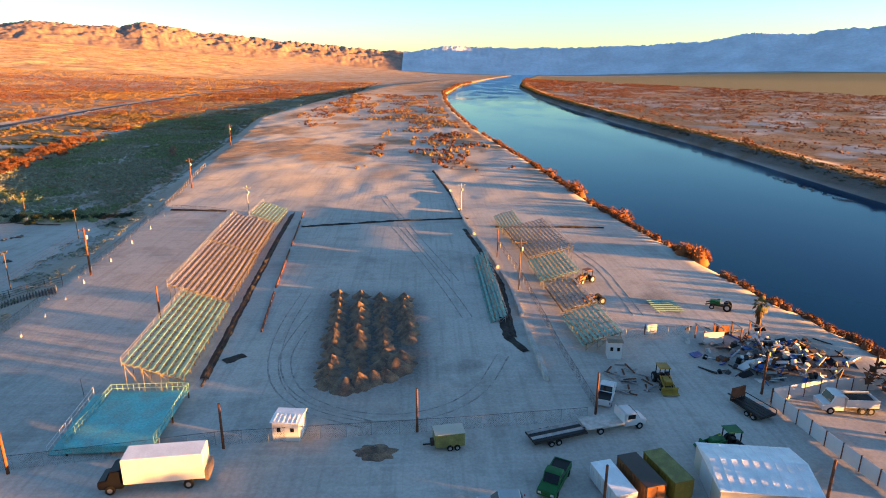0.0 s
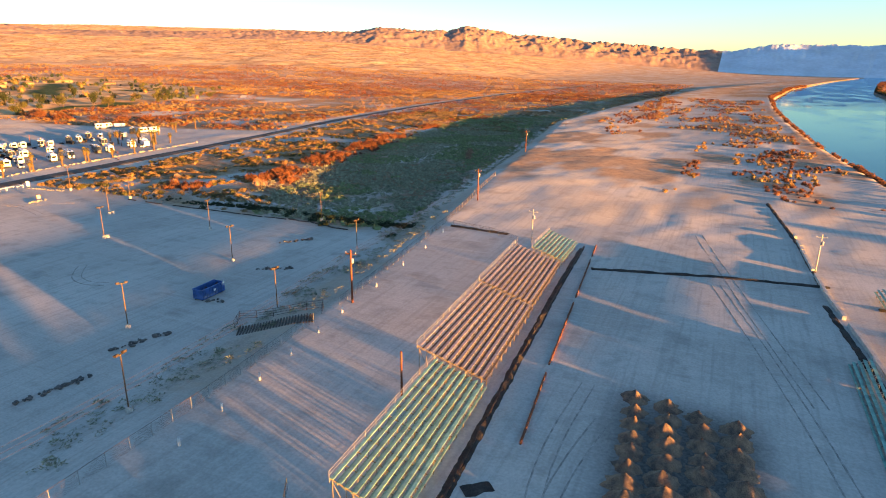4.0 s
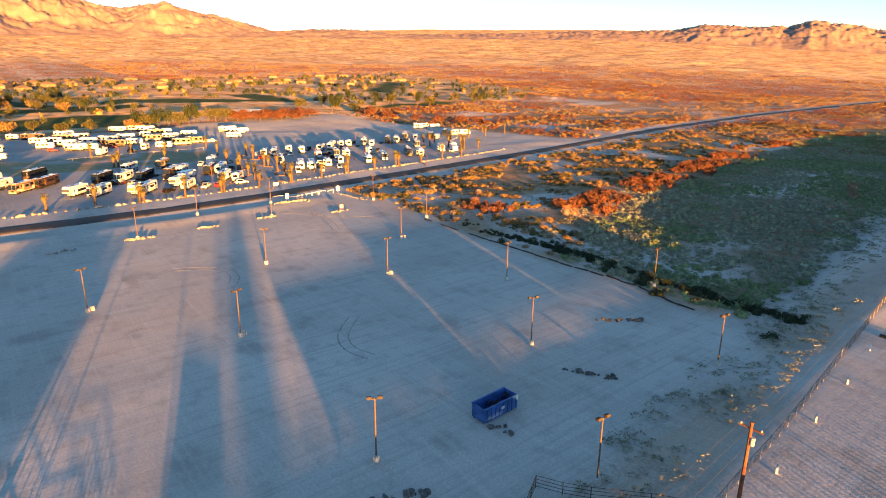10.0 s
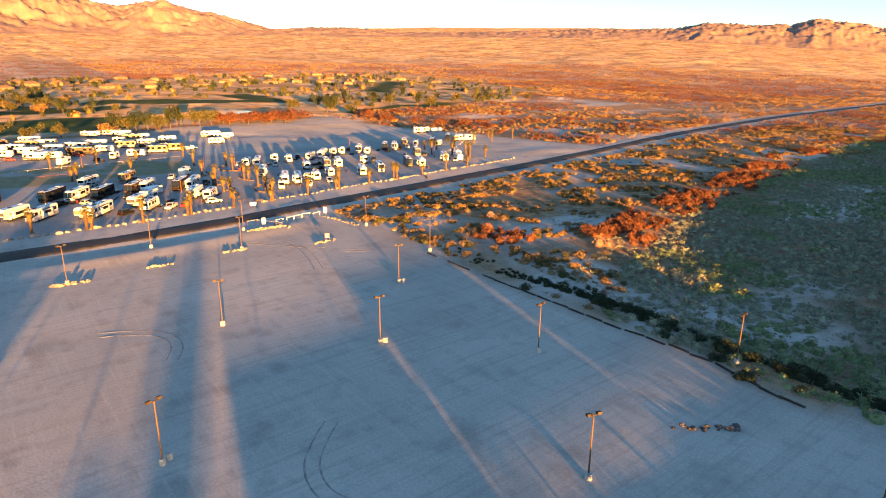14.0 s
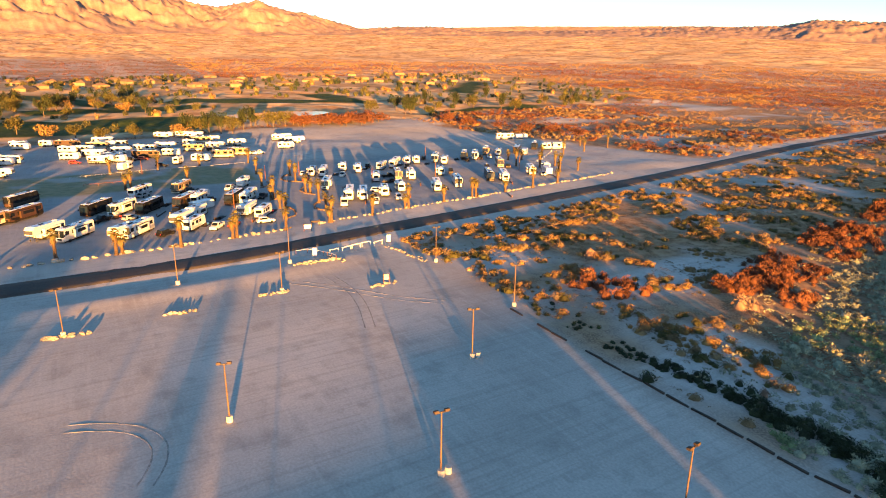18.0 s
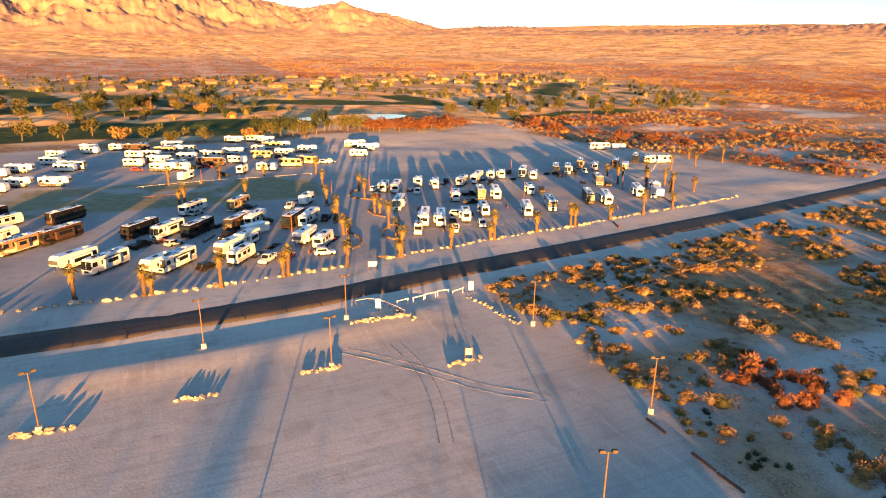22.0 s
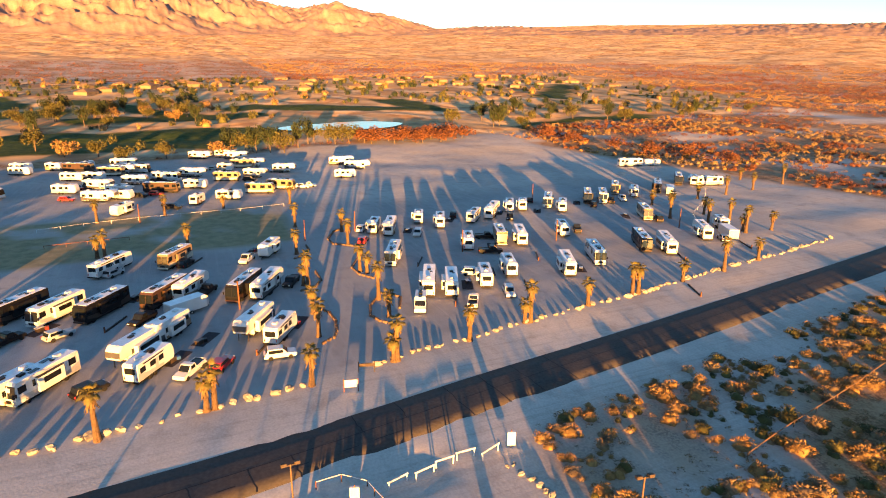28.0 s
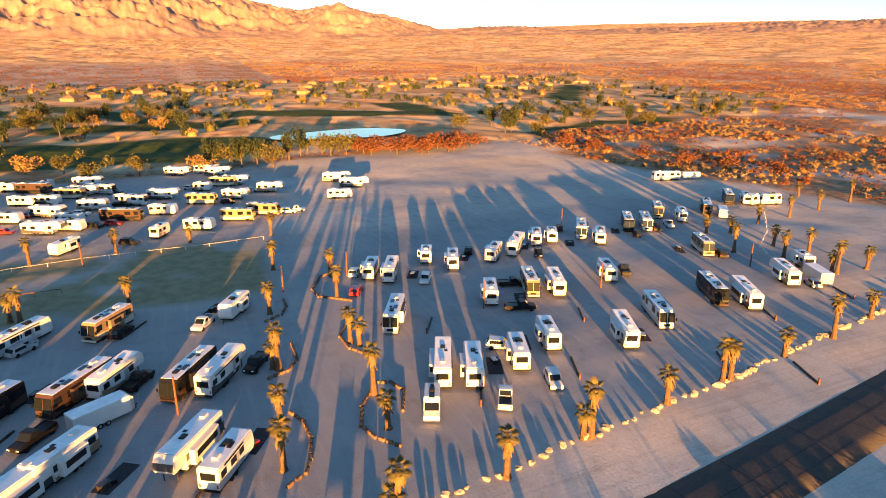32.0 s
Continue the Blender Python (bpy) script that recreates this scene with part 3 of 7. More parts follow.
# the skyline: yaw from the y axis to the left, and height over the horizon, in degrees
SKYLINE = [(-75, 4), (-55, 3.5), (-36.5, 2.99), (-33.4, 2.67), (-30, 2.82), (-26.5, 2.19), (-21.3, 1.97), (-16.8, 1.81), (-10.5, 1.72), (-4.5, 1.89), (-1, 1.29), (2, 1.46), (6.9, 1.89), (10.3, 2.22), (14, 2.52), (17.2, 2.73), (19.7, 3.1), (21.6, 3.39), (23.5, 2.99), (23.8, 3.02), (26.6, 3.05), (28.3, 3.17), (29.8, 3.2), (32.1, 2.78), (38.5, 2.8), (46.2, 2.56), (56.1, 2.33), (59.6, 2.74), (63.7, 2.67), (66.3, 2.39), (71.2, 3.6), (73.7, 4.2), (75.2, 4.66), (78.5, 3.91), (80.3, 4.13), (88, 5.6), (93, 6.2), (97, 6.6), (104, 7.2), (115, 6), (150, 3)]


def build_mountains():
    yaws = np.linspace(-43, 112, 1500)
    rs = np.linspace(2500, 4450, 80)
    top = np.interp(yaws, [p[0] for p in SKYLINE], [p[1] for p in SKYLINE])
    cx, cy = -120.0, 120.0
    k = (rs - rs[0]) / (rs[-1] - rs[0])
    a = np.radians(yaws)
    gx = cx - np.sin(a)[:, None] * rs
    gy = cy + np.cos(a)[:, None] * rs
    base = elevation(gx, gy) - 6
    peak = 41 + np.tan(np.radians(top))[:, None] * 4100
    start = np.interp(top, [2.0, 3.5, 6.0], [0.58, 0.46, 0.22])[:, None]
    lift = np.clip((k[None, :] - start) / (0.84 - start), 0, 1) ** 1.25
    lift = np.where(k[None, :] > 0.84, 1 - (k[None, :] - 0.84) * 2.2, lift)

    def ridged(scale, seed, octaves):
        return 1 - np.abs(fbm(gx / scale, gy / scale, seed, octaves) * 2 - 1) * 1.9

    rough = 0.42 * ridged(520, 51, 3) + 0.32 * ridged(190, 55, 3) + 0.26 * ridged(70, 57, 4) - 0.5
    calm = np.interp(yaws, [-0.5, 0, 45, 62], [0.25, 0.6, 0.6, 1.0])[:, None]
    z = base * (1 - lift) + peak * lift
    z = z + calm * rough * np.sin(np.clip(lift, 0, 1) * math.pi * 0.9) * np.clip(peak - base, 24, 420) * 0.5
    z = z + lift * (calm * 20 * (ridged(110, 61, 4) - 0.5) + 11 * (ridged(34, 63, 3) - 0.5))
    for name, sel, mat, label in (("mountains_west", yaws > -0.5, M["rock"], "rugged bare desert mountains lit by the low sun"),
                                  ("mountains_north", yaws <= -0.3, M["haze_rock"], "distant desert hills with blue-grey haze in their colour")):
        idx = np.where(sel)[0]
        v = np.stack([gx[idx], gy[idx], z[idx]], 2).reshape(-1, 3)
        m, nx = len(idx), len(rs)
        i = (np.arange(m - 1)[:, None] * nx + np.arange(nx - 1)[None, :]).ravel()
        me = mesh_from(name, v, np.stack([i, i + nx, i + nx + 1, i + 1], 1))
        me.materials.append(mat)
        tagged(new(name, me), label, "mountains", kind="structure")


build_ground()
build_river()
build_mountains()

def tar_seams():
    """Sealed cracks across and along the road."""
    r = random.Random(8)
    v, f = [], []
    y = 20.0
    while y < 420:
        y += r.uniform(4.5, 9.0)
        half = 4.1
        lo, hi = (-half, half) if r.random() < 0.6 else r.choice(((-half, 0.2), (-0.2, half)))
        n = 6
        w = r.uniform(0.05, 0.10)
        for k in range(n + 1):
            q = lo + (hi - lo) * k / n
            yy = y + r.uniform(-0.18, 0.18) + 0.12 * q
            z = ROAD_TOP(yy) - 0.02 * abs(q) + 0.012
            x = float(along(SMOOTH_ROAD, yy)) + q
            v += [(x, yy - w, z), (x, yy + w, z)]
            if k:
                b = len(v)
                f.append((b - 4, b - 2, b - 1, b - 3))
    for off in (-0.08, 2.1):
        for k in range(200):
            yy = 20 + 2 * k
            x = float(along(SMOOTH_ROAD, yy)) + off + r.uniform(-0.05, 0.05)
            z = ROAD_TOP(yy) - 0.02 * abs(off) + 0.012
            v += [(x - 0.06, yy, z), (x + 0.06, yy, z)]
            if k and r.random() < (0.95 if off < 0 else 0.6):
                b = len(v)
                f.append((b - 4, b - 3, b - 1, b - 2))
    me = mesh_from("tar_seams", np.array(v), np.array(f))
    me.materials.append(material("tar", (0.010, 0.010, 0.011), 0.7, vary=0.3))
    tagged(new("tar_seams", me), "dark tar seams over cracks in the asphalt", "tar seams", kind="stuff")


SEAM_Y = np.arange(ROAD[0][1], ROAD[-1][1], 4.0)
SEAM_X = np.convolve(np.pad(along(ROAD, SEAM_Y), 4, "edge"), np.ones(9) / 9, "valid")
SEAM_Z = np.convolve(np.pad(elevation(SEAM_X, SEAM_Y), 7, "edge"), np.ones(15) / 15, "valid") + 0.10
SMOOTH_ROAD = list(zip(SEAM_X.tolist(), SEAM_Y.tolist()))


def ROAD_TOP(y):
    return float(np.interp(y, SEAM_Y, SEAM_Z))


tar_seams()
ribbon("road", ROAD, 4.3, 0.10, M["asphalt"], "two-lane worn dark asphalt road", "road", close=4.0)


# ---- vehicles ----
def wheel(parent, x, y, r=0.48, w=0.26, rim=True):
    bm = bmesh.new()
    rod(bm, (x - w / 2, y, r), (x + w / 2, y, r), r, seg=12)
    t = part("tyre", bm, M["tyre"], parent)
    if not rim:
        return
    bm = bmesh.new()
    rod(bm, (x - w / 2 - 0.02, y, r), (x + w / 2 + 0.02, y, r), r * 0.52, seg=10)
    part("rim", bm, M["rim"], t)


def window(parent, x0, x1, y0, y1, z0, z1):
    part("window", boxes((x0, x1, y0, y1, z0, z1)), M["glass"], parent)


def roof_gear(p, spots, z):
    for k, (x, y) in enumerate(spots):
        if k % 3 == 0:
            part("air_conditioner", boxes((x - 0.35, x + 0.35, y - 0.5, y + 0.5, z - 0.02, z + 0.3), bevel=0.08), M["white"] if k else M["black"], p)
        elif k % 3 == 1:
            part("roof_vent", boxes((x - 0.25, x + 0.25, y - 0.25, y + 0.25, z - 0.02, z + 0.14), bevel=0.03), M["black"], p)
        else:
            part("solar_panel", boxes((x - 0.34, x + 0.34, y - 0.75, y + 0.75, z - 0.02, z + 0.06)), M["glass"], p)


def motorhome(name, length, body, stripe, label):
    """A bus-shaped motorhome; its front looks along +y."""
    p = thing("motorhome", label=label, category="motorhome", group="parked recreational vehicles")
    h, w = 3.45, 1.27
    f, b = length / 2, -length / 2
    bm = profile(bmesh.new(), [(b, 0.5), (f - 0.15, 0.5), (f + 0.05, 1.1), (f, 1.75), (f - 0.28, 3.05), (f - 0.6, h), (b + 0.15, h), (b, h - 0.2)], -w, w)
    bmesh.ops.bevel(bm, geom=[e for e in bm.edges if abs(e.verts[0].co.x - e.verts[1].co.x) < 0.01], offset=0.08, segments=2, affect="EDGES")
    part("body", bm, body, p)
    part("roof", boxes((-w + 0.1, w - 0.1, b + 0.25, f - 0.7, h, h + 0.035)), M["roof"], p)
    bm = profile(bmesh.new(), [(f + 0.03, 1.45), (f + 0.055, 1.45), (f - 0.22, 3.1), (f - 0.27, 3.1)], -w + 0.04, w - 0.04)
    part("windshield", bm, M["glass"], p)
    part("wiper_pillar", profile(bmesh.new(), [(f + 0.05, 1.45), (f + 0.075, 1.45), (f - 0.20, 3.08), (f - 0.24, 3.08)], -0.04, 0.04), body, p)
    part("bumper", boxes((-w, w, f - 0.1, f + 0.16, 0.42, 0.72), bevel=0.05), stripe, p)
    part("grille", boxes((-0.55, 0.55, f + 0.02, f + 0.10, 0.8, 1.2)), M["black"], p)
    part("chassis", boxes((-w + 0.12, w - 0.12, b + 0.3, f - 0.4, 0.22, 0.52)), M["tyre"], p)
    for s in (-1, 1):
        x0, x1 = sorted((s * (w - 0.01), s * (w + 0.02)))
        part("stripe", profile(bmesh.new(), [(b + 0.1, 0.6), (f - 2.6, 0.6), (f - 0.5, 1.15), (f - 0.4, 1.6), (f - 3.2, 1.35), (b + 2.6, 1.3), (b + 0.1, 1.85)], x0, x1), stripe, p)
        for a, c in ((f - 1.75, f - 0.55), (f - 4.3, f - 2.75), (b + 2.6, b + 3.7), (b + 0.7, b + 1.9)):
            window(p, x0 - 0.008, x1 + 0.008, a, c, 1.9, 2.85)
        for y in (f - 1.75, b + 2.6):
            wheel(p, s * (w - 0.13), y, rim=False)
        part("mirror", boxes((s * (w + 0.22) - 0.1, s * (w + 0.22) + 0.1, f - 0.1, f + 0.1, 1.75, 2.25), bevel=0.03), M["black"], p)
    window(p, -0.8, 0.8, b - 0.025, b + 0.02, 2.0, 2.85)
    part("engine_cover", boxes((-0.95, 0.95, b - 0.03, b + 0.02, 0.6, 1.5)), stripe, p)
    part("slide_out", boxes((-w - 0.55, -w + 0.05, b + 3.1, f - 3.2, 0.9, 2.95), bevel=0.04), body, p)
    window(p, -w - 0.57, -w - 0.545, b + 3.8, f - 4.0, 1.85, 2.65)
    part("slide_cover", boxes((-w - 0.56, -w + 0.02, b + 3.1, f - 3.2, 2.95, 2.99)), M["black"], p)
    part("awning", boxes((w, w + 0.14, b + 2.2, f - 2.8, 3.05, 3.2), bevel=0.04), M["black"], p)
    roof_gear(p, [(0, f - 2.4), (0.35, f - 3.9), (-0.45, f - 3.9), (0, b + 2.4), (-0.4, b + 3.6), (0.45, b + 3.9)], h + 0.03)
    part("ladder", boxes((0.55, 0.6, b - 0.1, b - 0.05, 0.9, h), (0.95, 1.0, b - 0.1, b - 0.05, 0.9, h), *[(0.55, 1.0, b - 0.1, b - 0.06, z, z + 0.04) for z in (1.2, 1.7, 2.2, 2.7, 3.2)]), M["metal"], p)
    return p


def trailer(name, length, body, stripe, label, gooseneck):
    """A caravan: with a raised nose it is a fifth wheel, else a plain travel trailer. The hitch end looks along +y."""
    p = thing("fifth_wheel_trailer" if gooseneck else "travel_trailer", label=label, category="trailer", group="parked recreational vehicles")
    w, f, b = 1.24, length / 2, -length / 2
    h = 3.7 if gooseneck else 3.15
    if gooseneck:
        pts = [(b, 0.62), (f - 2.5, 0.62), (f - 2.3, 1.65), (f - 0.25, 1.7), (f, 2.2), (f - 0.15, 3.1), (f - 0.75, h), (b + 0.2, h - 0.35), (b, h - 0.5)]
    else:
        pts = [(b, 0.6), (f - 0.35, 0.6), (f, 1.1), (f - 0.05, 2.2), (f - 0.4, h), (b + 0.2, h), (b, h - 0.2)]
    bm = profile(bmesh.new(), pts, -w, w)
    bmesh.ops.bevel(bm, geom=[e for e in bm.edges if abs(e.verts[0].co.x - e.verts[1].co.x) < 0.01], offset=0.1, segments=2, affect="EDGES")
    part("body", bm, body, p)
    if gooseneck:
        bm = profile(bmesh.new(), [(b + 0.4, h - 0.335), (f - 0.95, h - 0.03), (f - 0.95, h + 0.02), (b + 0.4, h - 0.295)], -w + 0.1, w - 0.1)
        part("front_cap", profile(bmesh.new(), [(f - 0.28, 1.72), (f + 0.012, 2.2), (f - 0.13, 3.0), (f - 0.17, 3.0), (f - 0.05, 2.2), (f - 0.30, 1.8)], -w + 0.05, w - 0.05), stripe, p)
    else:
        bm = boxes((-w + 0.1, w - 0.1, b + 0.3, f - 0.6, h, h + 0.035))
    part("roof", bm, M["roof"], p)
    part("chassis", boxes((-w + 0.15, w - 0.15, b + 0.2, f - (2.6 if gooseneck else 0.5), 0.3, 0.62)), M["tyre"], p)
    for s in (-1, 1):
        x0, x1 = sorted((s * (w - 0.01), s * (w + 0.02)))
        part("stripe", profile(bmesh.new(), [(b + 0.05, 0.7), (f - 2.6, 0.7), (f - 2.5, 1.1), (b + 2.2, 1.35), (b + 0.05, 1.9)], x0, x1), stripe, p)
        for a, c in ((f - 3.5, f - 2.5), (b + 2.6, b + 3.8), (b + 0.5, b + 1.6)):
            window(p, x0 - 0.008, x1 + 0.008, a, c, 1.75, 2.55)
        for y in (b + length * 0.32, b + length * 0.32 + 0.95):
            wheel(p, s * (w - 0.10), y, 0.38, 0.24, False)
        part("tail_light", boxes((s * 1.0 - 0.09, s * 1.0 + 0.09, b - 0.025, b + 0.02, 0.9, 1.3)), M["red"], p)
    window(p, -0.85, 0.85, b - 0.02, b + 0.02, 1.75, 2.65)
    part("rear_bumper", boxes((-w, w, b - 0.14, b + 0.02, 0.45, 0.68)), M["black"], p)
    part("door", boxes((w - 0.005, w + 0.025, f - 4.4, f - 3.7, 0.72, 2.55)), M["grey"], p)
    part("slide_out", boxes((-w - 0.7, -w + 0.05, b + 2.2, f - 3.0, 0.95, 2.85), bevel=0.04), body, p)
    window(p, -w - 0.72, -w - 0.695, b + 2.7, f - 3.5, 1.7, 2.5)
    window(p, -w - 0.55, -w - 0.12, b + 2.18, b + 2.25, 1.7, 2.5)
    part("awning", boxes((w, w + 0.14, b + 1.2, f - 2.6, 2.85, 3.0), bevel=0.04), M["black"], p)
    part("hitch", boxes((-0.06, 0.06, f - 0.4, f + 0.9, 0.5, 0.62), (-0.05, 0.05, f + 0.7, f + 0.82, 0, 0.6)) if not gooseneck else
         boxes((-0.9, -0.8, f - 1.2, f - 1.1, 0, 1.75), (0.8, 0.9, f - 1.2, f - 1.1, 0, 1.75), (-0.15, 0.15, f - 1.3, f - 1.0, 1.1, 1.75)), M["dark_steel"], p)
    roof_gear(p, [(0, f - length * 0.3 - 1), (0.4, f - 3.4), (-0.4, 0.6), (0, b + 2.0), (0.45, 0.0)], h - (0.22 if gooseneck else -0.02))
    return p


def van(label):
    p = thing("camper_van", label=label, category="van", group="parked recreational vehicles")
    w = 1.02
    bm = profile(bmesh.new(), [(-2.95, 0.4), (2.75, 0.4), (2.95, 0.75), (2.85, 1.15), (1.9, 1.35), (1.25, 2.15), (0.9, 2.75), (-2.75, 2.75), (-2.95, 2.5)], -w, w)
    bmesh.ops.bevel(bm, geom=list(bm.edges), offset=0.07, segments=2, affect="EDGES")
    part("body", bm, M["white"], p)
    part("windshield", profile(bmesh.new(), [(1.86, 1.42), (1.92, 1.4), (1.3, 2.15), (1.22, 2.15)], -w + 0.1, w - 0.1), M["glass"], p)
    for s in (-1, 1):
        x0, x1 = sorted((s * (w - 0.01), s * (w + 0.015)))
        for a, c in ((0.4, 1.2), (-1.2, -0.2), (-2.6, -1.6)):
            window(p, x0, x1, a, c, 1.45, 2.05)
        for y in (1.9, -1.8):
            wheel(p, s * (w - 0.12), y, 0.36, 0.22)
    roof_gear(p, [(0, -0.8), (0, -2.0), (0, 0.3)], 2.75)
    return p


def cargo_trailer(label):
    p = thing("cargo_trailer", label=label, category="trailer", group="parked recreational vehicles")
    bm = boxes((-1.25, 1.25, -3.6, 3.3, 0.55, 2.75), bevel=0.05)
    part("body", bm, M["white"], p)
    part("nose", profile(bmesh.new(), [(3.28, 0.57), (3.75, 0.8), (3.7, 2.4), (3.28, 2.73)], -1.15, 1.15), M["grey"], p)
    part("roof", boxes((-1.2, 1.2, -3.5, 3.2, 2.75, 2.78)), M["roof"], p)
    part("rear_door", boxes((-1.1, 1.1, -3.64, -3.58, 0.65, 2.6)), M["grey"], p)
    part("hitch", boxes((-0.06, 0.06, 3.4, 4.6, 0.5, 0.6), (-0.05, 0.05, 4.3, 4.4, 0, 0.5)), M["dark_steel"], p)
    for s in (-1, 1):
        for y in (-0.75, 0.2):
            wheel(p, s * 1.2, y, 0.35, 0.2)
    return p


def car(kind, paint, label, pickup=False, long=4.8, tall=1.75):
    p = thing("pickup_truck" if pickup else "car", label=label, category="pickup" if pickup else "car", group="parked cars")
    w, f, b = 0.94, long / 2, -long / 2
    belt = tall * 0.58
    bm = profile(bmesh.new(), [(b, 0.35), (f - 0.1, 0.35), (f, 0.6), (f - 0.08, belt - 0.12), (f - 1.25, belt), (b + 0.1, belt), (b, belt - 0.2)], -w, w)
    bmesh.ops.bevel(bm, geom=list(bm.edges), offset=0.07, segments=2, affect="EDGES")
    part("body", bm, paint, p)
    back = -0.55 if pickup else b + 0.25
    bm = profile(bmesh.new(), [(f - 1.35, belt - 0.02), (f - 2.0, tall - 0.05), (f - 2.3, tall), (back + 0.35, tall), (back, belt - 0.02)], -w + 0.09, w - 0.09)
    bmesh.ops.bevel(bm, geom=list(bm.edges), offset=0.06, segments=1, affect="EDGES")
    part("cabin", bm, paint, p)
    part("windshield", profile(bmesh.new(), [(f - 1.36, belt + 0.05), (f - 1.3, belt + 0.05), (f - 1.93, tall - 0.1), (f - 1.99, tall - 0.1)], -w + 0.2, w - 0.2), M["glass"], p)
    part("rear_window", profile(bmesh.new(), [(back + 0.02, belt + 0.08), (back + 0.06, belt + 0.06), (back + 0.31, tall - 0.1), (back + 0.27, tall - 0.08)], -w + 0.2, w - 0.2), M["glass"], p)
    for s in (-1, 1):
        x0, x1 = sorted((s * (w - 0.1), s * (w - 0.075)))
        window(p, x0, x1, back + 0.45, f - 2.0, belt + 0.08, tall - 0.14)
        part("headlight", boxes((s * 0.62 - 0.16, s * 0.62 + 0.16, f - 0.12, f + 0.012, 0.68, 0.86)), M["white"], p)
        part("tail_light", boxes((s * 0.8 - 0.08, s * 0.8 + 0.08, b - 0.012, b + 0.1, 0.7, 0.95)), M["red"], p)
        for y in (f - 0.9, b + 0.95):
            wheel(p, s * (w - 0.09), y, 0.36, 0.22, False)
    if pickup:
        part("bed", boxes((-w + 0.12, w - 0.12, b + 0.1, back - 0.1, belt - 0.02, belt + 0.02)), M["black"], p)
        part("bed_rail", boxes((-w + 0.02, -w + 0.12, b + 0.05, back, belt, belt + 0.09), (w - 0.12, w - 0.02, b + 0.05, back, belt, belt + 0.09), (-w + 0.02, w - 0.02, b + 0.02, b + 0.1, belt, belt + 0.09)), paint, p)
    return p


KIND = {
    "mhw": lambda: motorhome("", 10.5, M["white"], M["grey"], "white motorhome with silver stripes parked on gravel"),
    "mhb": lambda: motorhome("", 11, M["black"], M["brown"], "black motorhome with a white roof parked on gravel"),
    "mhn": lambda: motorhome("", 11.5, M["brown"], M["black"], "dark brown motorhome with a white roof, parked"),
    "mht": lambda: motorhome("", 9.5, M["tan"], M["cream"], "tan motorhome with a pale roof parked on gravel"),
    "fw": lambda: trailer("", 10.5, M["white"], M["charcoal"], "long white fifth-wheel trailer parked on gravel", True),
    "fwt": lambda: trailer("", 9, M["white"], M["tan"], "white fifth-wheel trailer with tan stripes, parked", True),
    "tt": lambda: trailer("", 8, M["white"], M["grey"], "white travel trailer with dark windows parked on gravel", False),
    "tts": lambda: trailer("", 6, M["white"], M["tan"], "short white travel trailer parked on gravel", False),
    "van": lambda: van("small white high-roof camper van on gravel"),
    "cargo": lambda: cargo_trailer("plain white enclosed cargo trailer on gravel"),
    "suvw": lambda: car("", M["white"], "white sport utility car parked on gravel"),
    "suvb": lambda: car("", M["black"], "black sport utility car parked on gravel"),
    "puw": lambda: car("", M["white"], "white pickup truck with an open bed, parked", True, 5.7, 1.85),
    "pub": lambda: car("", M["black"], "black pickup truck with an open bed, parked", True, 5.7, 1.85),
    "red": lambda: car("", M["red"], "dark red car parked on gravel", long=4.7, tall=1.6),
    "grey": lambda: car("", M["grey"], "silver grey car parked on gravel", long=4.6, tall=1.6),
}
first = {}


def park(kind, x, y, turn):
    m = pose(x, y, height(x, y) + 0.0, 0, 0, turn)
    if kind not in first:
        first[kind] = KIND[kind]()
        first[kind].matrix_basis = m
        return first[kind]
    ob = copy_thing(first[kind], m)
    if x < -368:      # the farthest rows show no small fittings
        for o in list(ob.children_recursive):
            if o.name.split(".")[0] in ("hitch", "awning", "ladder", "mirror", "grille", "tail_light", "headlight", "wiper_pillar", "engine_cover"):
                bpy.data.objects.remove(o)
    return ob


# ---- palms and trees ----
def blade_frond_mesh(long, droop):
    """A leaf split into narrow blades, pointing along +x."""
    bm = bmesh.new()
    for k in range(15):
        a = radians(-84 + 12 * k)
        r = long * (1.0 - 0.22 * abs(k - 7) / 7)
        base = Vector((0.7, 0, 0.22))
        tip = base + Vector((math.cos(a) * r, math.sin(a) * r * 0.85, -droop * r * (0.6 + 0.4 * math.cos(a))))
        side = Vector((-math.sin(a), math.cos(a), 0)) * 0.062
        mid = base.lerp(tip, 0.55) + Vector((0, 0, 0.10))
        v = [bm.verts.new(c) for c in (base, mid - side, tip, mid + side)]
        bm.faces.new(v)
    box(bm, 0, 0.72, -0.02, 0.02, 0.18, 0.22)
    return finish("frond", bm, M["palm_leaf"])


FRONDS = [blade_frond_mesh(1.0, 0.45), blade_frond_mesh(0.85, 0.75)]
palm_first = {}


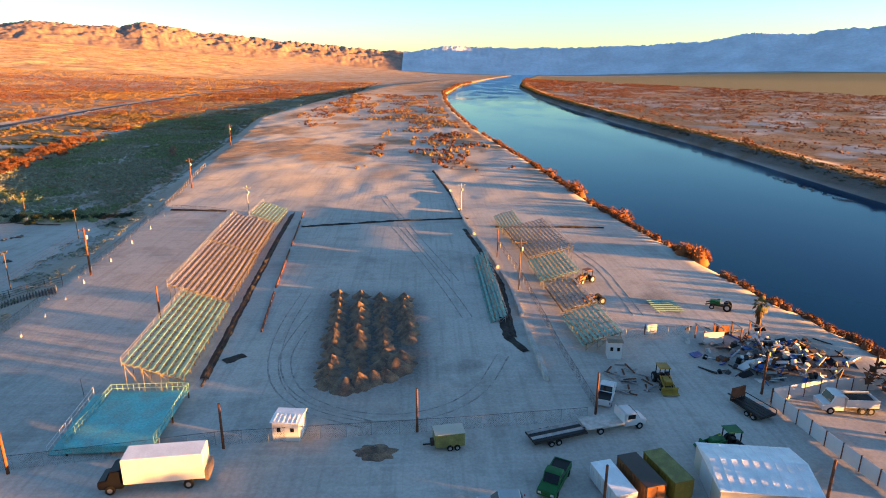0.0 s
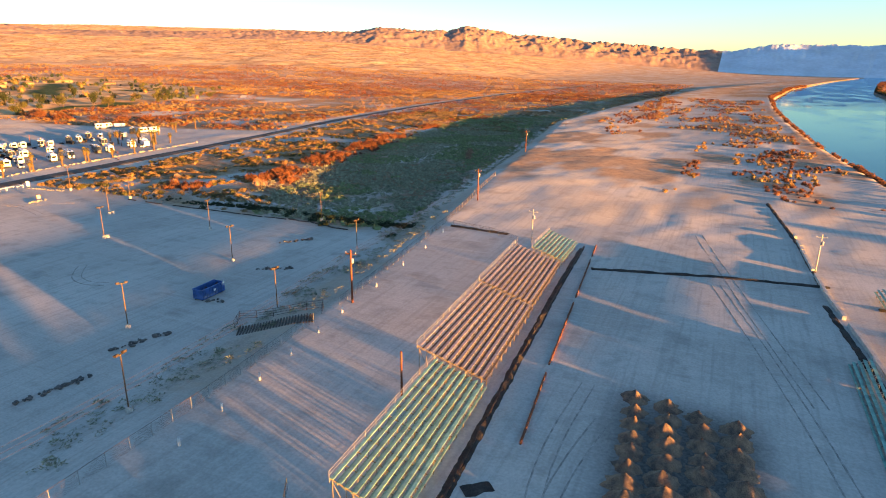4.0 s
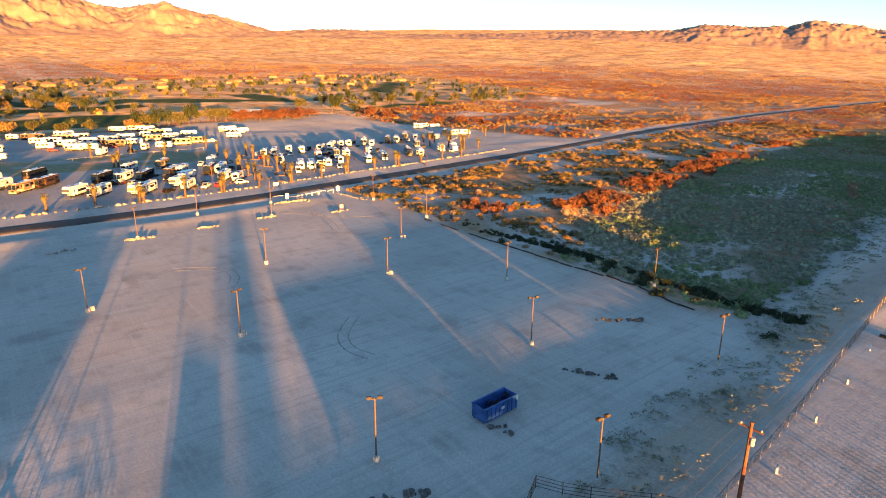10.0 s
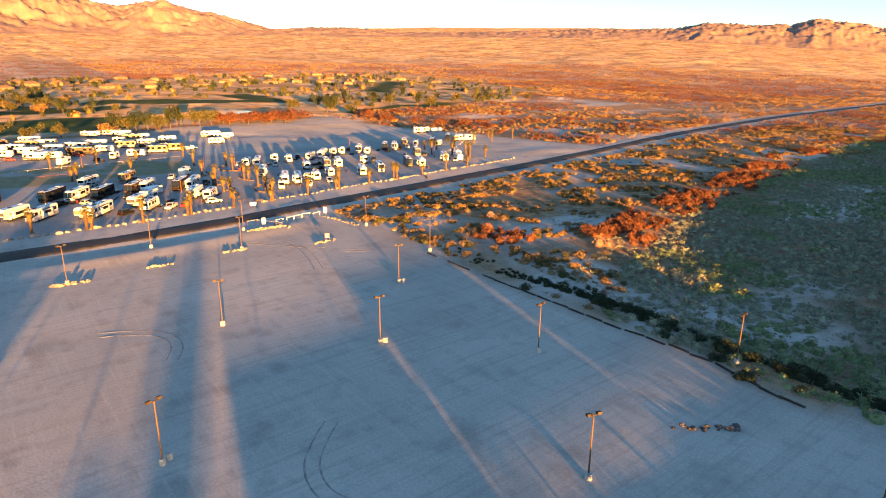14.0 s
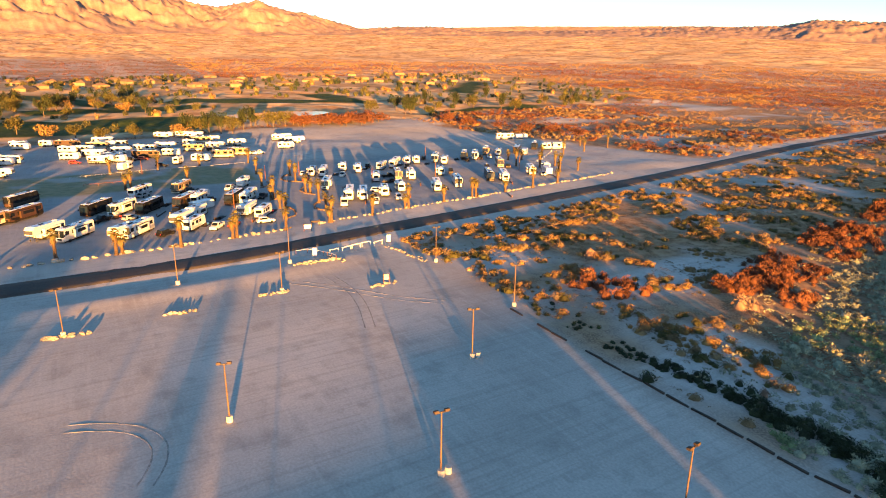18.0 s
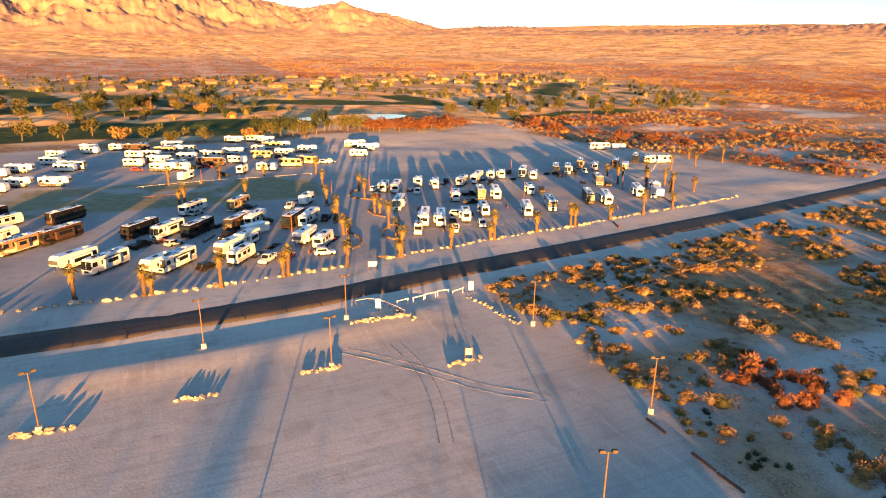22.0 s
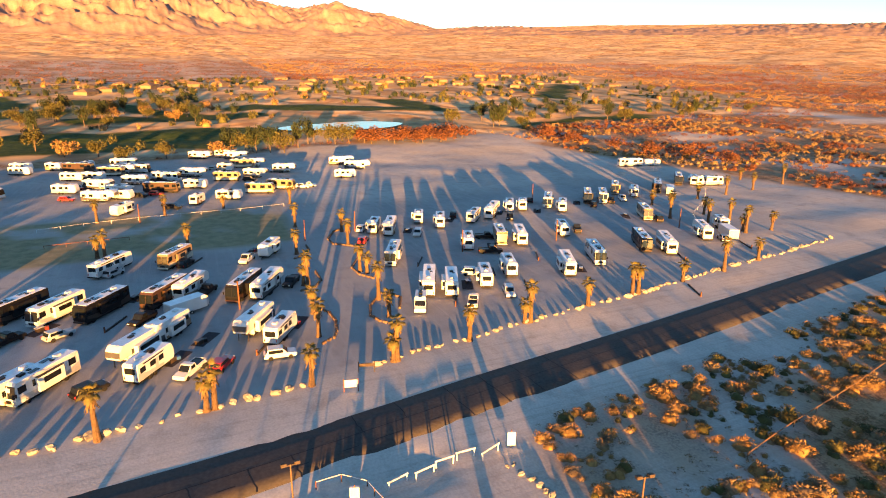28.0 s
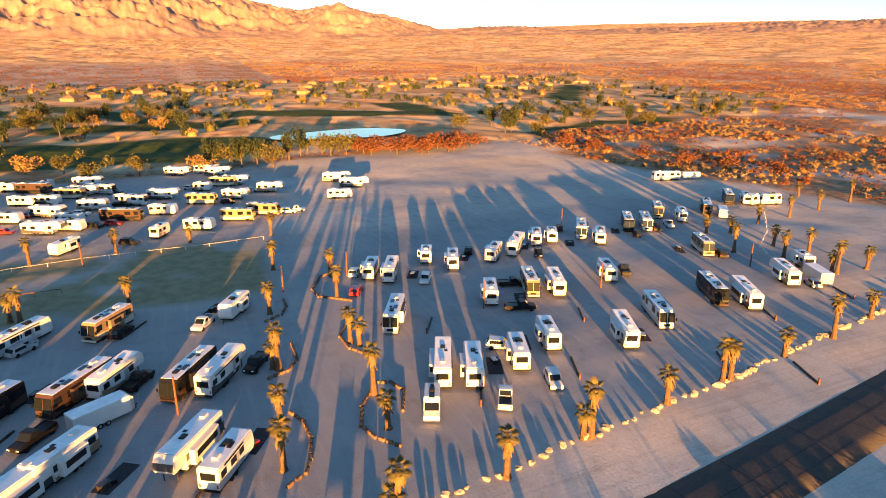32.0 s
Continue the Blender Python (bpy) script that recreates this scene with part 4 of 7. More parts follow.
def palm_kind(tall, seed):
    rnd = random.Random(seed)
    p = thing("palm_tree", label="desert fan palm with a shaggy trunk and gold-green fronds", category="palm tree", group="palms of the camp")
    bm = bmesh.new()
    n, rings = 9, []
    for k in range(9):
        t = k / 8
        r = 0.42 - 0.16 * t + (0.16 if k == 0 else 0) + rnd.uniform(-0.03, 0.03)
        ring = [bm.verts.new((math.cos(a) * r * rnd.uniform(0.9, 1.1) + 0.12 * math.sin(t * 2 + seed), math.sin(a) * r * rnd.uniform(0.9, 1.1), t * tall))
                for a in [2 * math.pi * i / n for i in range(n)]]
        rings.append(ring)
    for a, b in zip(rings, rings[1:]):
        for i in range(n):
            bm.faces.new((a[i], a[(i + 1) % n], b[(i + 1) % n], b[i]))
    part("trunk", bm, M["palm_trunk"], p)
    bm = bmesh.new()
    for k in range(46):
        a, z = rnd.uniform(0, 6.28), tall * rnd.uniform(0.72, 1.0)
        r = 0.32
        c = Vector((math.cos(a) * r, math.sin(a) * r, z))
        out = Vector((math.cos(a), math.sin(a), 0))
        s = Vector((-math.sin(a), math.cos(a), 0)) * 0.16
        tip = c + out * rnd.uniform(0.25, 0.6) + Vector((0, 0, -rnd.uniform(0.6, 1.2)))
        v = [bm.verts.new(q) for q in (c - s, c + s, tip + s * 0.4, tip - s * 0.4)]
        bm.faces.new(v)
    part("dry_skirt", bm, M["palm_dead"], p, "hanging dry brown fronds")
    for k in range(14):
        me = FRONDS[k % 2]
        ob = new("frond", me)
        ob.parent = p
        up = 86 - 132 * (k / 13) ** 0.85
        ob.matrix_basis = Matrix.Translation((0.12 * math.sin(2 + seed), 0, tall - 0.05)) @ Euler((0, radians(-up * 0.8), radians(k * 137.5 + rnd.uniform(-12, 12)))).to_matrix().to_4x4() @ Matrix.Diagonal((1, 1, 1, 1)).to_4x4()
    return p


def plant_palm(x, y, i):
    k = i % 5
    m = pose(x, y, height(x, y) - 0.05, 0, 0, i * 77 % 360)
    if k not in palm_first:
        palm_first[k] = palm_kind((5.2, 3.7, 6.5, 4.4, 5.7)[k], k + 3)
        palm_first[k].matrix_basis = m
        return
    copy_thing(palm_first[k], m)


def leaf_cloud(rnd, count, size, spread, flat=1.0, gap=0.25, lobes=6):
    """Corners and triangles of many small leaf clumps in an uneven crown round the origin."""
    pts = []
    centres = [Vector((rnd.gauss(0, 0.5), rnd.gauss(0, 0.5), rnd.gauss(0, 0.35) * flat)) for _ in range(lobes)]
    v, f = [], []
    for k in range(count):
        c = centres[k % lobes]
        d = Vector((rnd.gauss(0, 1), rnd.gauss(0, 1), rnd.gauss(0, 1) * flat)).normalized() * rnd.uniform(0.35, 0.62)
        o = (c + d) * spread
        a = Vector((rnd.uniform(-1, 1), rnd.uniform(-1, 1), rnd.uniform(-1, 1))).normalized()
        b = a.cross(Vector((rnd.uniform(-1, 1), rnd.uniform(-1, 1), rnd.uniform(-1, 1)))).normalized()
        s = size * rnd.uniform(0.6, 1.3)
        n = len(v)
        v += [o + a * s, o - a * s * 0.6 + b * s * 0.8, o - a * s * 0.5 - b * s * 0.8]
        f.append((n, n + 1, n + 2))
    return np.array([tuple(p) for p in v]), np.array(f)


def tree_kind(seed, tall, wide, leaf, label, name="tree", trunk=0.32):
    rnd = random.Random(seed)
    p = thing(name, label=label, category="tree", group="trees of the valley")
    bm = bmesh.new()
    top = Vector((rnd.uniform(-0.4, 0.4), rnd.uniform(-0.4, 0.4), tall * 0.5))
    rod(bm, (0, 0, -0.2), top, trunk, trunk * 0.55, 7)
    for k in range(5):
        a = k * 1.26 + rnd.uniform(-0.3, 0.3)
        rod(bm, top * rnd.uniform(0.55, 1), (math.cos(a) * wide * 0.33, math.sin(a) * wide * 0.33, tall * rnd.uniform(0.62, 0.85)), trunk * 0.4, trunk * 0.12, 5)
    part("trunk", bm, M["bark"], p)
    v, f = leaf_cloud(rnd, 620, wide * 0.062, wide * 0.5, 0.8, lobes=8)
    v[:, 2] = v[:, 2] * (tall * 0.36) / (wide * 0.36) + tall * 0.66
    me = mesh_from("crown", v, f)
    me.materials.append(leaf)
    part("crown", me, None, p)
    return p


tree_first = {}
TREES = {
    "olive": (11, 8.0, 7.5, "leaf", "broad olive-green desert tree on turf"),
    "tall": (12, 11.5, 7.0, "leaf_dark", "tall dark green tree near the golf course"),
    "gold": (13, 7.0, 8.0, "leaf_gold", "golden-leaved desert tree on dry turf"),
    "cedar": (14, 5.5, 9.0, "leaf_red", "wide red-brown tamarisk thicket on sand", ),
    "willow": (15, 9.5, 9.0, "leaf", "large yellow-green tree near the golf course"),
}


def plant_tree(kind, x, y, turn=0.0, z=None):
    m = pose(x, y, (height(x, y) if z is None else z), 0, 0, turn)
    if kind not in tree_first:
        s, tall, wide, leaf, label = TREES[kind]
        tree_first[kind] = tree_kind(s, tall, wide, M[leaf], label)
        tree_first[kind].matrix_basis = m
        return
    copy_thing(tree_first[kind], m)


# ---- the camp: vehicles ----
for where in [
    (-276.4, 139.3, 237), (-294.0, 144.1, 58), (-273.9, 121.8, 234), (-276.0, 90.3, 230), (-301.4, 71.3, 50),
    (-283.4, 173.7, 66), (-330.5, 213.3, 50), (-285.8, 236.9, 62), (-431.2, 195.6, 345), (-420.5, 199.2, 345),
    (-414.1, 106.2, 330), (-393.5, 108.0, 338), (-427.4, 136.9, 338), (-443.0, 160.7, 338), (-472.2, 142.1, 330),
    (-465.8, 156.7, 338), (-374.5, 73.8, 338),
]:
    park("fw", *where)
for where in [
    (-272.4, 142.9, 57), (-318.3, 148.2, 240), (-319.5, 116.3, 54), (-267.5, 123.5, 54), (-317.3, 114.7, 56),
    (-319.3, 70.0, 50), (-281.9, 185.4, 68), (-285.2, 192.8, 70), (-305.7, 193.3, 66), (-327.0, 195.2, 66),
    (-328.5, 176.8, 64), (-328.3, 206.2, 50), (-334.6, 221.4, 60), (-330.1, 237.4, 55), (-307.8, 222.1, 66),
    (-338.2, 272.1, 52), (-347.1, 307.6, 48), (-406.1, 190.2, 345), (-435.0, 96.2, 338), (-402.4, 112.9, 330),
    (-394.8, 113.8, 330), (-404.7, 136.6, 338), (-382.1, 145.6, 338), (-410.4, 96.8, 338), (-433.0, 103.2, 338),
    (-372.8, 115.3, 238), (-405.7, 73.0, 338), (-425.7, 65.3, 338), (-454.7, 77.0, 338),
]:
    park("tt", *where)
for where in [
    (-296.7, 125.9, 235), (-299.9, 84.6, 230), (-343.4, 286.9, 48), (-401.9, 125.8, 338),
]:
    park("mhn", *where)
for where in [
    (-298.1, 130.5, 56), (-279.3, 126.0, 234), (-266.2, 106.8, 232), (-280.9, 177.4, 67), (-305.5, 207.7, 68),
    (-325.3, 180.2, 64), (-281.9, 205.3, 66), (-290.6, 253.5, 62), (-418.8, 117.2, 338), (-417.9, 158.6, 330),
    (-424.9, 170.6, 338),
]:
    park("fwt", *where)
for where in [
    (-294.7, 139.9, 238), (-298.5, 102.3, 232), (-294.1, 115.7, 234), (-320.3, 83.4, 52), (-290.1, 233.1, 242),
    (-337.6, 252.2, 235), (-350.4, 303.4, 228),
]:
    park("mhb", *where)
for where in [
    (-318.6, 128.1, 236), (-293.0, 77.0, 230), (-307.7, 203.1, 248), (-313.4, 254.6, 242), (-345.0, 269.3, 232),
    (-440.8, 108.4, 338), (-415.0, 147.9, 338), (-388.6, 156.0, 338), (-392.8, 163.8, 330), (-442.5, 156.6, 338),
]:
    park("mht", *where)
for where in [
    (-288.8, 129.2, 30), (-287.6, 259.4, 64), (-337.5, 287.2, 48), (-384.4, 321.0, 345),
]:
    park("cargo", *where)
for where in [
    (-268.2, 110.2, 232), (-295.2, 108.6, 233), (-272.2, 96.6, 230), (-303.2, 173.2, 243), (-336.7, 236.4, 235),
    (-286.7, 216.6, 246), (-335.9, 256.9, 235), (-342.9, 310.8, 345), (-385.4, 310.2, 345), (-445.1, 117.0, 330),
    (-422.3, 127.4, 330), (-473.1, 153.2, 338), (-410.5, 74.8, 338),
]:
    park("mhw", *where)
for where in [
    (-274.3, 168.2, 246),
]:
    park("van", *where)
for where in [
    (-332.3, 191.0, 66), (-334.2, 225.7, 60), (-295.1, 264.9, 62), (-436.4, 149.4, 338), (-461.8, 87.1, 338),
    (-379.2, 135.8, 62), (-461.5, 98.6, 55),
]:
    park("tts", *where)
for where in [
    (-314.8, 142.7, 240), (-272.8, 178.2, 60), (-334.4, 263.9, 240), (-264.9, 128.7, 235), (-393.2, 173.2, 338),
]:
    park("puw", *where)
for where in [
    (-316.4, 130.0, 60), (-333.7, 202.4, 60), (-324.9, 216.0, 240), (-342.6, 233.6, 60), (-330.3, 249.2, 55),
    (-308.8, 255.8, 60), (-264.2, 116.1, 35), (-411.6, 155.4, 338), (-374.3, 128.8, 338), (-395.7, 119.4, 338),
    (-431.5, 102.0, 338), (-442.4, 121.6, 338),
]:
    park("suvb", *where)
for where in [
    (-316.8, 116.1, 60), (-286.0, 256.0, 60), (-285.6, 109.9, 35), (-315.4, 116.1, 50), (-440.8, 145.2, 338),
    (-427.7, 164.6, 338),
]:
    park("grey", *where)
for where in [
    (-287.4, 122.1, 235), (-297.4, 133.1, 60), (-296.2, 149.0, 240), (-299.0, 195.9, 340), (-311.0, 201.0, 340),
    (-333.0, 258.3, 55), (-308.2, 227.1, 60), (-286.4, 102.6, 45), (-421.5, 124.8, 338),
]:
    park("pub", *where)
for where in [
    (-319.9, 185.8, 240), (-273.9, 186.5, 250), (-286.4, 184.9, 330), (-329.8, 173.7, 60), (-265.1, 141.5, 355),
    (-412.5, 114.6, 338), (-391.6, 170.8, 338),
]:
    park("suvw", *where)
for where in [
    (-319.3, 171.0, 60), (-265.1, 133.1, 55), (-459.7, 107.7, 338), (-396.5, 124.0, 338), (-416.1, 99.6, 338),
    (-397.7, 98.4, 338),
]:
    park("red", *where)


# mats, tables and coolers set out beside the vehicles
MAT = material("woven_mat", (0.045, 0.04, 0.045), 0.95, vary=0.3, scale=1.5)
rc = random.Random(31)
for x, y, turn in ((-276, 131.5, 55), (-300.5, 146, 58), (-277, 146.5, 58), (-322, 145, 60), (-270.6, 127, 54), (-300, 121, 55), (-290, 107, 50), (-282, 181.5, 67), (-286.6, 189, 68), (-304, 199, 66), (-310, 205, 68),
                   (-325, 185, 64), (-331, 200, 55), (-333, 217, 55), (-331, 229, 58), (-288, 240, 62), (-282, 209, 66), (-336, 247, 55), (-341, 262, 50), (-316, 250, 60), (-293, 258, 62), (-331, 180.5, 64)):
    ob = tagged(new("patio_mat", finish("patio_mat", boxes((-1.1, 1.1, -2.6, 2.6, 0.0, 0.03)), MAT)), "dark woven mat laid on the gravel beside a vehicle", "mat", "patio mats")
    ob.matrix_basis = pose(x, y, height(x, y) + 0.02, 0, 0, turn)
    ux, uy = -math.sin(radians(turn)), math.cos(radians(turn))
    q = rc.uniform(-1.8, 1.8)
    tb = thing("camp_table", x + ux * q, y + uy * q, height(x, y) + 0.04, turn + rc.uniform(-20, 20), "small dark folding table on a mat", "table", "camp tables")
    part("tabletop", boxes((-0.4, 0.4, -0.7, 0.7, 0.68, 0.73)), M["charcoal"] if rc.random() < 0.6 else M["grey"], tb)
    part("leg_frame", boxes((-0.35, -0.31, -0.6, 0.6, 0, 0.68), (0.31, 0.35, -0.6, 0.6, 0, 0.68)), M["dark_steel"], tb)
    q += 1.5
    cb = new("storage_tub", finish("storage_tub", boxes((-0.35, 0.35, -0.3, 0.3, 0, 0.55), bevel=0.05), M[rc.choice(("black", "blue", "charcoal", "red"))]))
    cb.matrix_basis = pose(x + ux * q + 0.6, y + uy * q, height(x, y) + 0.02, 0, 0, rc.uniform(0, 90))
    tagged(cb, "plastic storage tub beside a parked vehicle", "tub", "storage tubs")


# ---- palms ----
for i, (x, y) in enumerate([
    (-259.0, 170.7), (-261.4, 182.6), (-261.4, 183.6), (-263.3, 197.2), (-265.1, 209.1),
    (-265.0, 210.5), (-266.8, 223.8), (-268.1, 236.6), (-270.8, 250.4), (-318.4, 166.9),
    (-298.4, 164.0), (-296.8, 165.1), (-281.8, 162.6), (-273.1, 161.8), (-340.3, 158.3),
    (-315.7, 153.9), (-294.7, 151.2), (-293.9, 151.8), (-279.8, 149.8), (-270.1, 148.5),
    (-330.9, 168.7), (-325.0, 267.9), (-309.6, 260.7), (-326.2, 288.5), (-328.6, 303.9),
    (-330.9, 319.7),
]):
    plant_palm(x, y, i + 0)
for i, (x, y) in enumerate([
    (-347.0, 331.8), (-334.3, 339.2), (-309.4, 273.8), (-300.9, 266.4), (-301.2, 275.2),
    (-290.2, 267.6), (-288.5, 266.9), (-288.3, 276.4), (-364.4, 109.2), (-366.3, 126.3),
    (-369.9, 142.5), (-325.0, 131.0), (-329.8, 112.0), (-329.2, 113.5), (-368.6, 162.2),
    (-322.0, 273.2), (-251.8, 117.9), (-253.6, 130.2), (-253.7, 131.2), (-254.7, 144.0),
    (-257.0, 156.8), (-257.0, 157.5), (-256.8, 79.7), (-255.1, 92.4), (-252.2, 104.2),
    (-252.4, 105.4),
]):
    plant_palm(x, y, i + 26)
# the crowded rows at the camp's southern end
for kind, x, y, turn in (("tt", -370, 57.5, 338), ("fwt", -377, 63, 338), ("tt", -401.8, 51.8, 338), ("fw", -408, 57.9, 338),
                         ("tt", -464.7, 75.6, 338), ("mhb", -327.4, 63.9, 230), ("mhn", -309, 62.5, 230), ("tt", -446.1, 64.6, 338), ("fw", -444, 112, 338),
                         ("mhn", -456, 96, 338), ("fw", -462, 112, 338)):
    park(kind, x, y, turn)


# ---- the camp's borders ----
def rock_mesh(seed, flat=0.7):
    rnd = random.Random(seed)
    bm = bmesh.new()
    bmesh.ops.create_icosphere(bm, subdivisions=2, radius=0.5)
    off = Vector((rnd.uniform(0, 50), rnd.uniform(0, 50), 0))
    for v in bm.verts:
        k = 1 + 0.75 * noise.noise(v.co * 1.9 + off) + 0.2 * noise.noise(v.co * 5 + off)
        v.co = Vector((v.co.x * k * 1.15, v.co.y * k * 0.85, v.co.z * k * flat))
    return finish("boulder", bm, M["boulder"])


ROCKS = [rock_mesh(s) for s in (1, 2, 3, 4, 5)]


def boulder(x, y, size, rnd, group, label="pale rounded boulder on the sand", kinds=None):
    ob = new("boulder", (kinds or ROCKS)[rnd.randrange(5)])
    ob.matrix_basis = pose(x, y, height(x, y) + size * 0.16, rnd.uniform(-12, 12), rnd.uniform(-12, 12), rnd.uniform(0, 360)) @ Matrix.Scale(size, 4)
    return tagged(ob, label, "boulder", group)


RUBBLE = [m.copy() for m in ROCKS]
for m in RUBBLE:
    m.materials[0] = material("dark_rubble", (0.19, 0.175, 0.165), 0.9, vary=0.45, scale=1.2, bump=0.4, rand=0.4)
rnd = random.Random(5)
y = 52.0
while y < 285:
    x = float(along(ROAD, y)) - 15.2 + rnd.uniform(-0.4, 0.4)
    if not 144 < y < 152:
        boulder(x, y, rnd.uniform(0.6, 1.5), rnd, "boulders along the road")
    y += rnd.choice((1.1, 1.5, 1.9, 2.6))
for x0, y0, x1, y1, n in ((-228.8, 160.8, -214, 163.5, 26), (-227.8, 145.3, -222.5, 147.0, 10)):
    for k in range(n):
        t = k / (n - 1)
        boulder(x0 + (x1 - x0) * t + rnd.uniform(-0.7, 0.7), y0 + (y1 - y0) * t + rnd.uniform(-0.7, 0.7), rnd.uniform(0.35, 0.9), rnd, "rocks at the lot gate")
for cx, cy, n, wide in ((-208.5, 94, 11, 3.2), (-210, 111.4, 7, 2.4), (-211.2, 128.5, 9, 2.8), (-205.4, 148.8, 8, 2.8), (-207.5, 77, 9, 3.0), (-224.5, 141.4, 22, 4.5)):
    for k in range(n):
        boulder(cx + rnd.uniform(-0.6, 0.6), cy + (k / (n - 1) - 0.5) * 2 * wide + rnd.uniform(-0.2, 0.2), rnd.uniform(0.5, 1.1), rnd, "rocks round the lamp islands")
for cx, cy, n, ux, uy in ((-104.9, 147.8, 20, 2.6, 2.8), (-95.6, 128.2, 20, 3.0, 1.6), (-93.4, 108.3, 9, 2.2, 1.0), (-90.6, 91.4, 20, 1.2, 3.6), (-91.5, 87, 6, 0.8, 0.8), (-88.5, 75.4, 26, 1.2, 5.2)):
    for k in range(n):
        t = rnd.uniform(-1, 1)
        boulder(cx + ux * t + rnd.gauss(0, 0.35), cy + uy * t + rnd.gauss(0, 0.35), rnd.uniform(0.35, 0.85), rnd, "rubble heaps in the lot", "dark grey broken rubble on the sand", RUBBLE)


def planter(points, group="ring planters of the camp"):
    """A ring of low kerb stones round a palm bed."""
    p = thing("planter_edging", label="curved low edging of brown stones round a palm bed", category="edging", group=group)
    for (x0, y0), (x1, y1) in zip(points, points[1:]):
        n = max(1, int(math.hypot(x1 - x0, y1 - y0) / 0.95))
        for k in range(n):
            x, y = x0 + (x1 - x0) * k / n, y0 + (y1 - y0) * k / n
            ob = new("stone", EDGE)
            ob.parent = p
            ob.matrix_basis = pose(x, y, height(x, y) + 0.14, 0, 0, math.degrees(math.atan2(y1 - y0, x1 - x0)) + rnd.uniform(-9, 9))


bm = boxes((-0.44, 0.44, -0.2, 0.2, -0.25, 0.25), bevel=0.07)
EDGE = finish("stone", bm, material("brown_edging_stone", (0.22, 0.14, 0.09), 0.9, vary=0.35, scale=2, rand=0.4))
planter([(-269.2, 161.7), (-272, 159.6), (-275, 158.9), (-279.3, 160.3), (-284.4, 163.9), (-283.5, 165.8), (-280.7, 166.7), (-275.3, 164.5)])
planter([(-293.3, 165.1), (-296.5, 163.2), (-301.3, 163.0), (-307.3, 166.0)])
planter([(-316, 168.8), (-320.4, 163.7), (-325, 163.5), (-331.4, 166.6), (-333, 169.0)])
planter([(-267.1, 148.7), (-268.6, 150.8), (-270.9, 151.8), (-275, 152.6), (-278.9, 152.4), (-282.3, 150.9)])
planter([(-291.7, 150.3), (-293, 153.2), (-296, 155), (-302.8, 155.2)])
planter([(-312.4, 152.9), (-314.5, 155.9), (-318, 157.2), (-322.3, 157.3)])


# ---- lamps and poles ----
def lamp_post(pots=1):
    p = thing("lamp_post", label="tall brown lamp post with twin floodlights in a concrete footing", category="lamp post", group="lamp posts of the lot")
    bm = bmesh.new()
    rod(bm, (0, 0, 0.3), (0, 0, 8.0), 0.10, 0.07, 8)
    part("pole", bm, M["pole"], p)
    for k in range(pots):
        bm = bmesh.new()
        rod(bm, (0.95 * k, 0.2 * k, 0), (0.95 * k, 0.2 * k, 0.85), 0.42, 0.38, 14)
        part("footing", bm, M["chalk"], p, "round concrete footing")
    part("crossarm", boxes((-0.75, 0.75, -0.05, 0.05, 7.85, 7.97)), M["dark_steel"], p)
    for s in (-1, 1):
        bm = profile(bmesh.new(), [(-0.22, 7.95), (0.2, 7.9), (0.28, 8.12), (-0.18, 8.25)], s * 0.62 - 0.26, s * 0.62 + 0.26)
        part("floodlight", bm, M["dark_steel"], p)
    return p


posts = [(-97, 93.2, 0), (-73.8, 74.5, 0), (-79.3, 109.4, 0), (-107.4, 128.6, 0), (-137.9, 93.2, 1), (-131.7, 146.6, 0), (-149, 128.8, 1),
         (-171, 111.4, 0), (-164, 75.5, 1), (-111, 167.4, 0), (-85.7, 145.7, 0), (-170.4, 146.9, 1), (-208.9, 93.8, 0), (-211.4, 130, 0),
         (-213, 165.2, 0), (-183.7, 164.8, 0), (-224.5, 113.2, 0), (-227.1, 136.4, 0), (-96.5, 57.2, 0), (-140.5, 57.5, 0), (-106.5, 57.0, 0)]
lamp_kinds = [lamp_post(1), lamp_post(2)]
used = set()
for i, (x, y, k) in enumerate(posts):
    m = pose(x, y, height(x, y) - 0.05, 0, 0, 62 + (i * 37 % 50))
    if k in used:
        copy_thing(lamp_kinds[k], m)
    else:
        used.add(k)
        lamp_kinds[k].matrix_basis = m


def plain_pole(x, y, tall, mat, label, r=0.17, arm=False, name="utility_pole"):
    p = thing(name, x, y, height(x, y) - 0.1, 0, label, "pole", "poles")
    bm = bmesh.new()
    rod(bm, (0, 0, 0), (0, 0, tall), r, r * 0.75, 9)
    part("shaft", bm, mat, p)
    if arm:
        part("crossarm", boxes((-1.1, 1.1, -0.06, 0.06, tall - 0.75, tall - 0.62)), mat, p)
        for s in (-0.95, 0.0, 0.95):
            bm = bmesh.new()
            rod(bm, (s, 0, tall - 0.62), (s, 0, tall - 0.40), 0.05, 0.07, 8)
            part("insulator", bm, M["white"], p)
        bm = bmesh.new()
        rod(bm, (0.3, 0, tall - 2.3), (0.3, 0, tall - 1.5), 0.22, seg=10)
        part("transformer", bm, M["grey"], p)
    return p


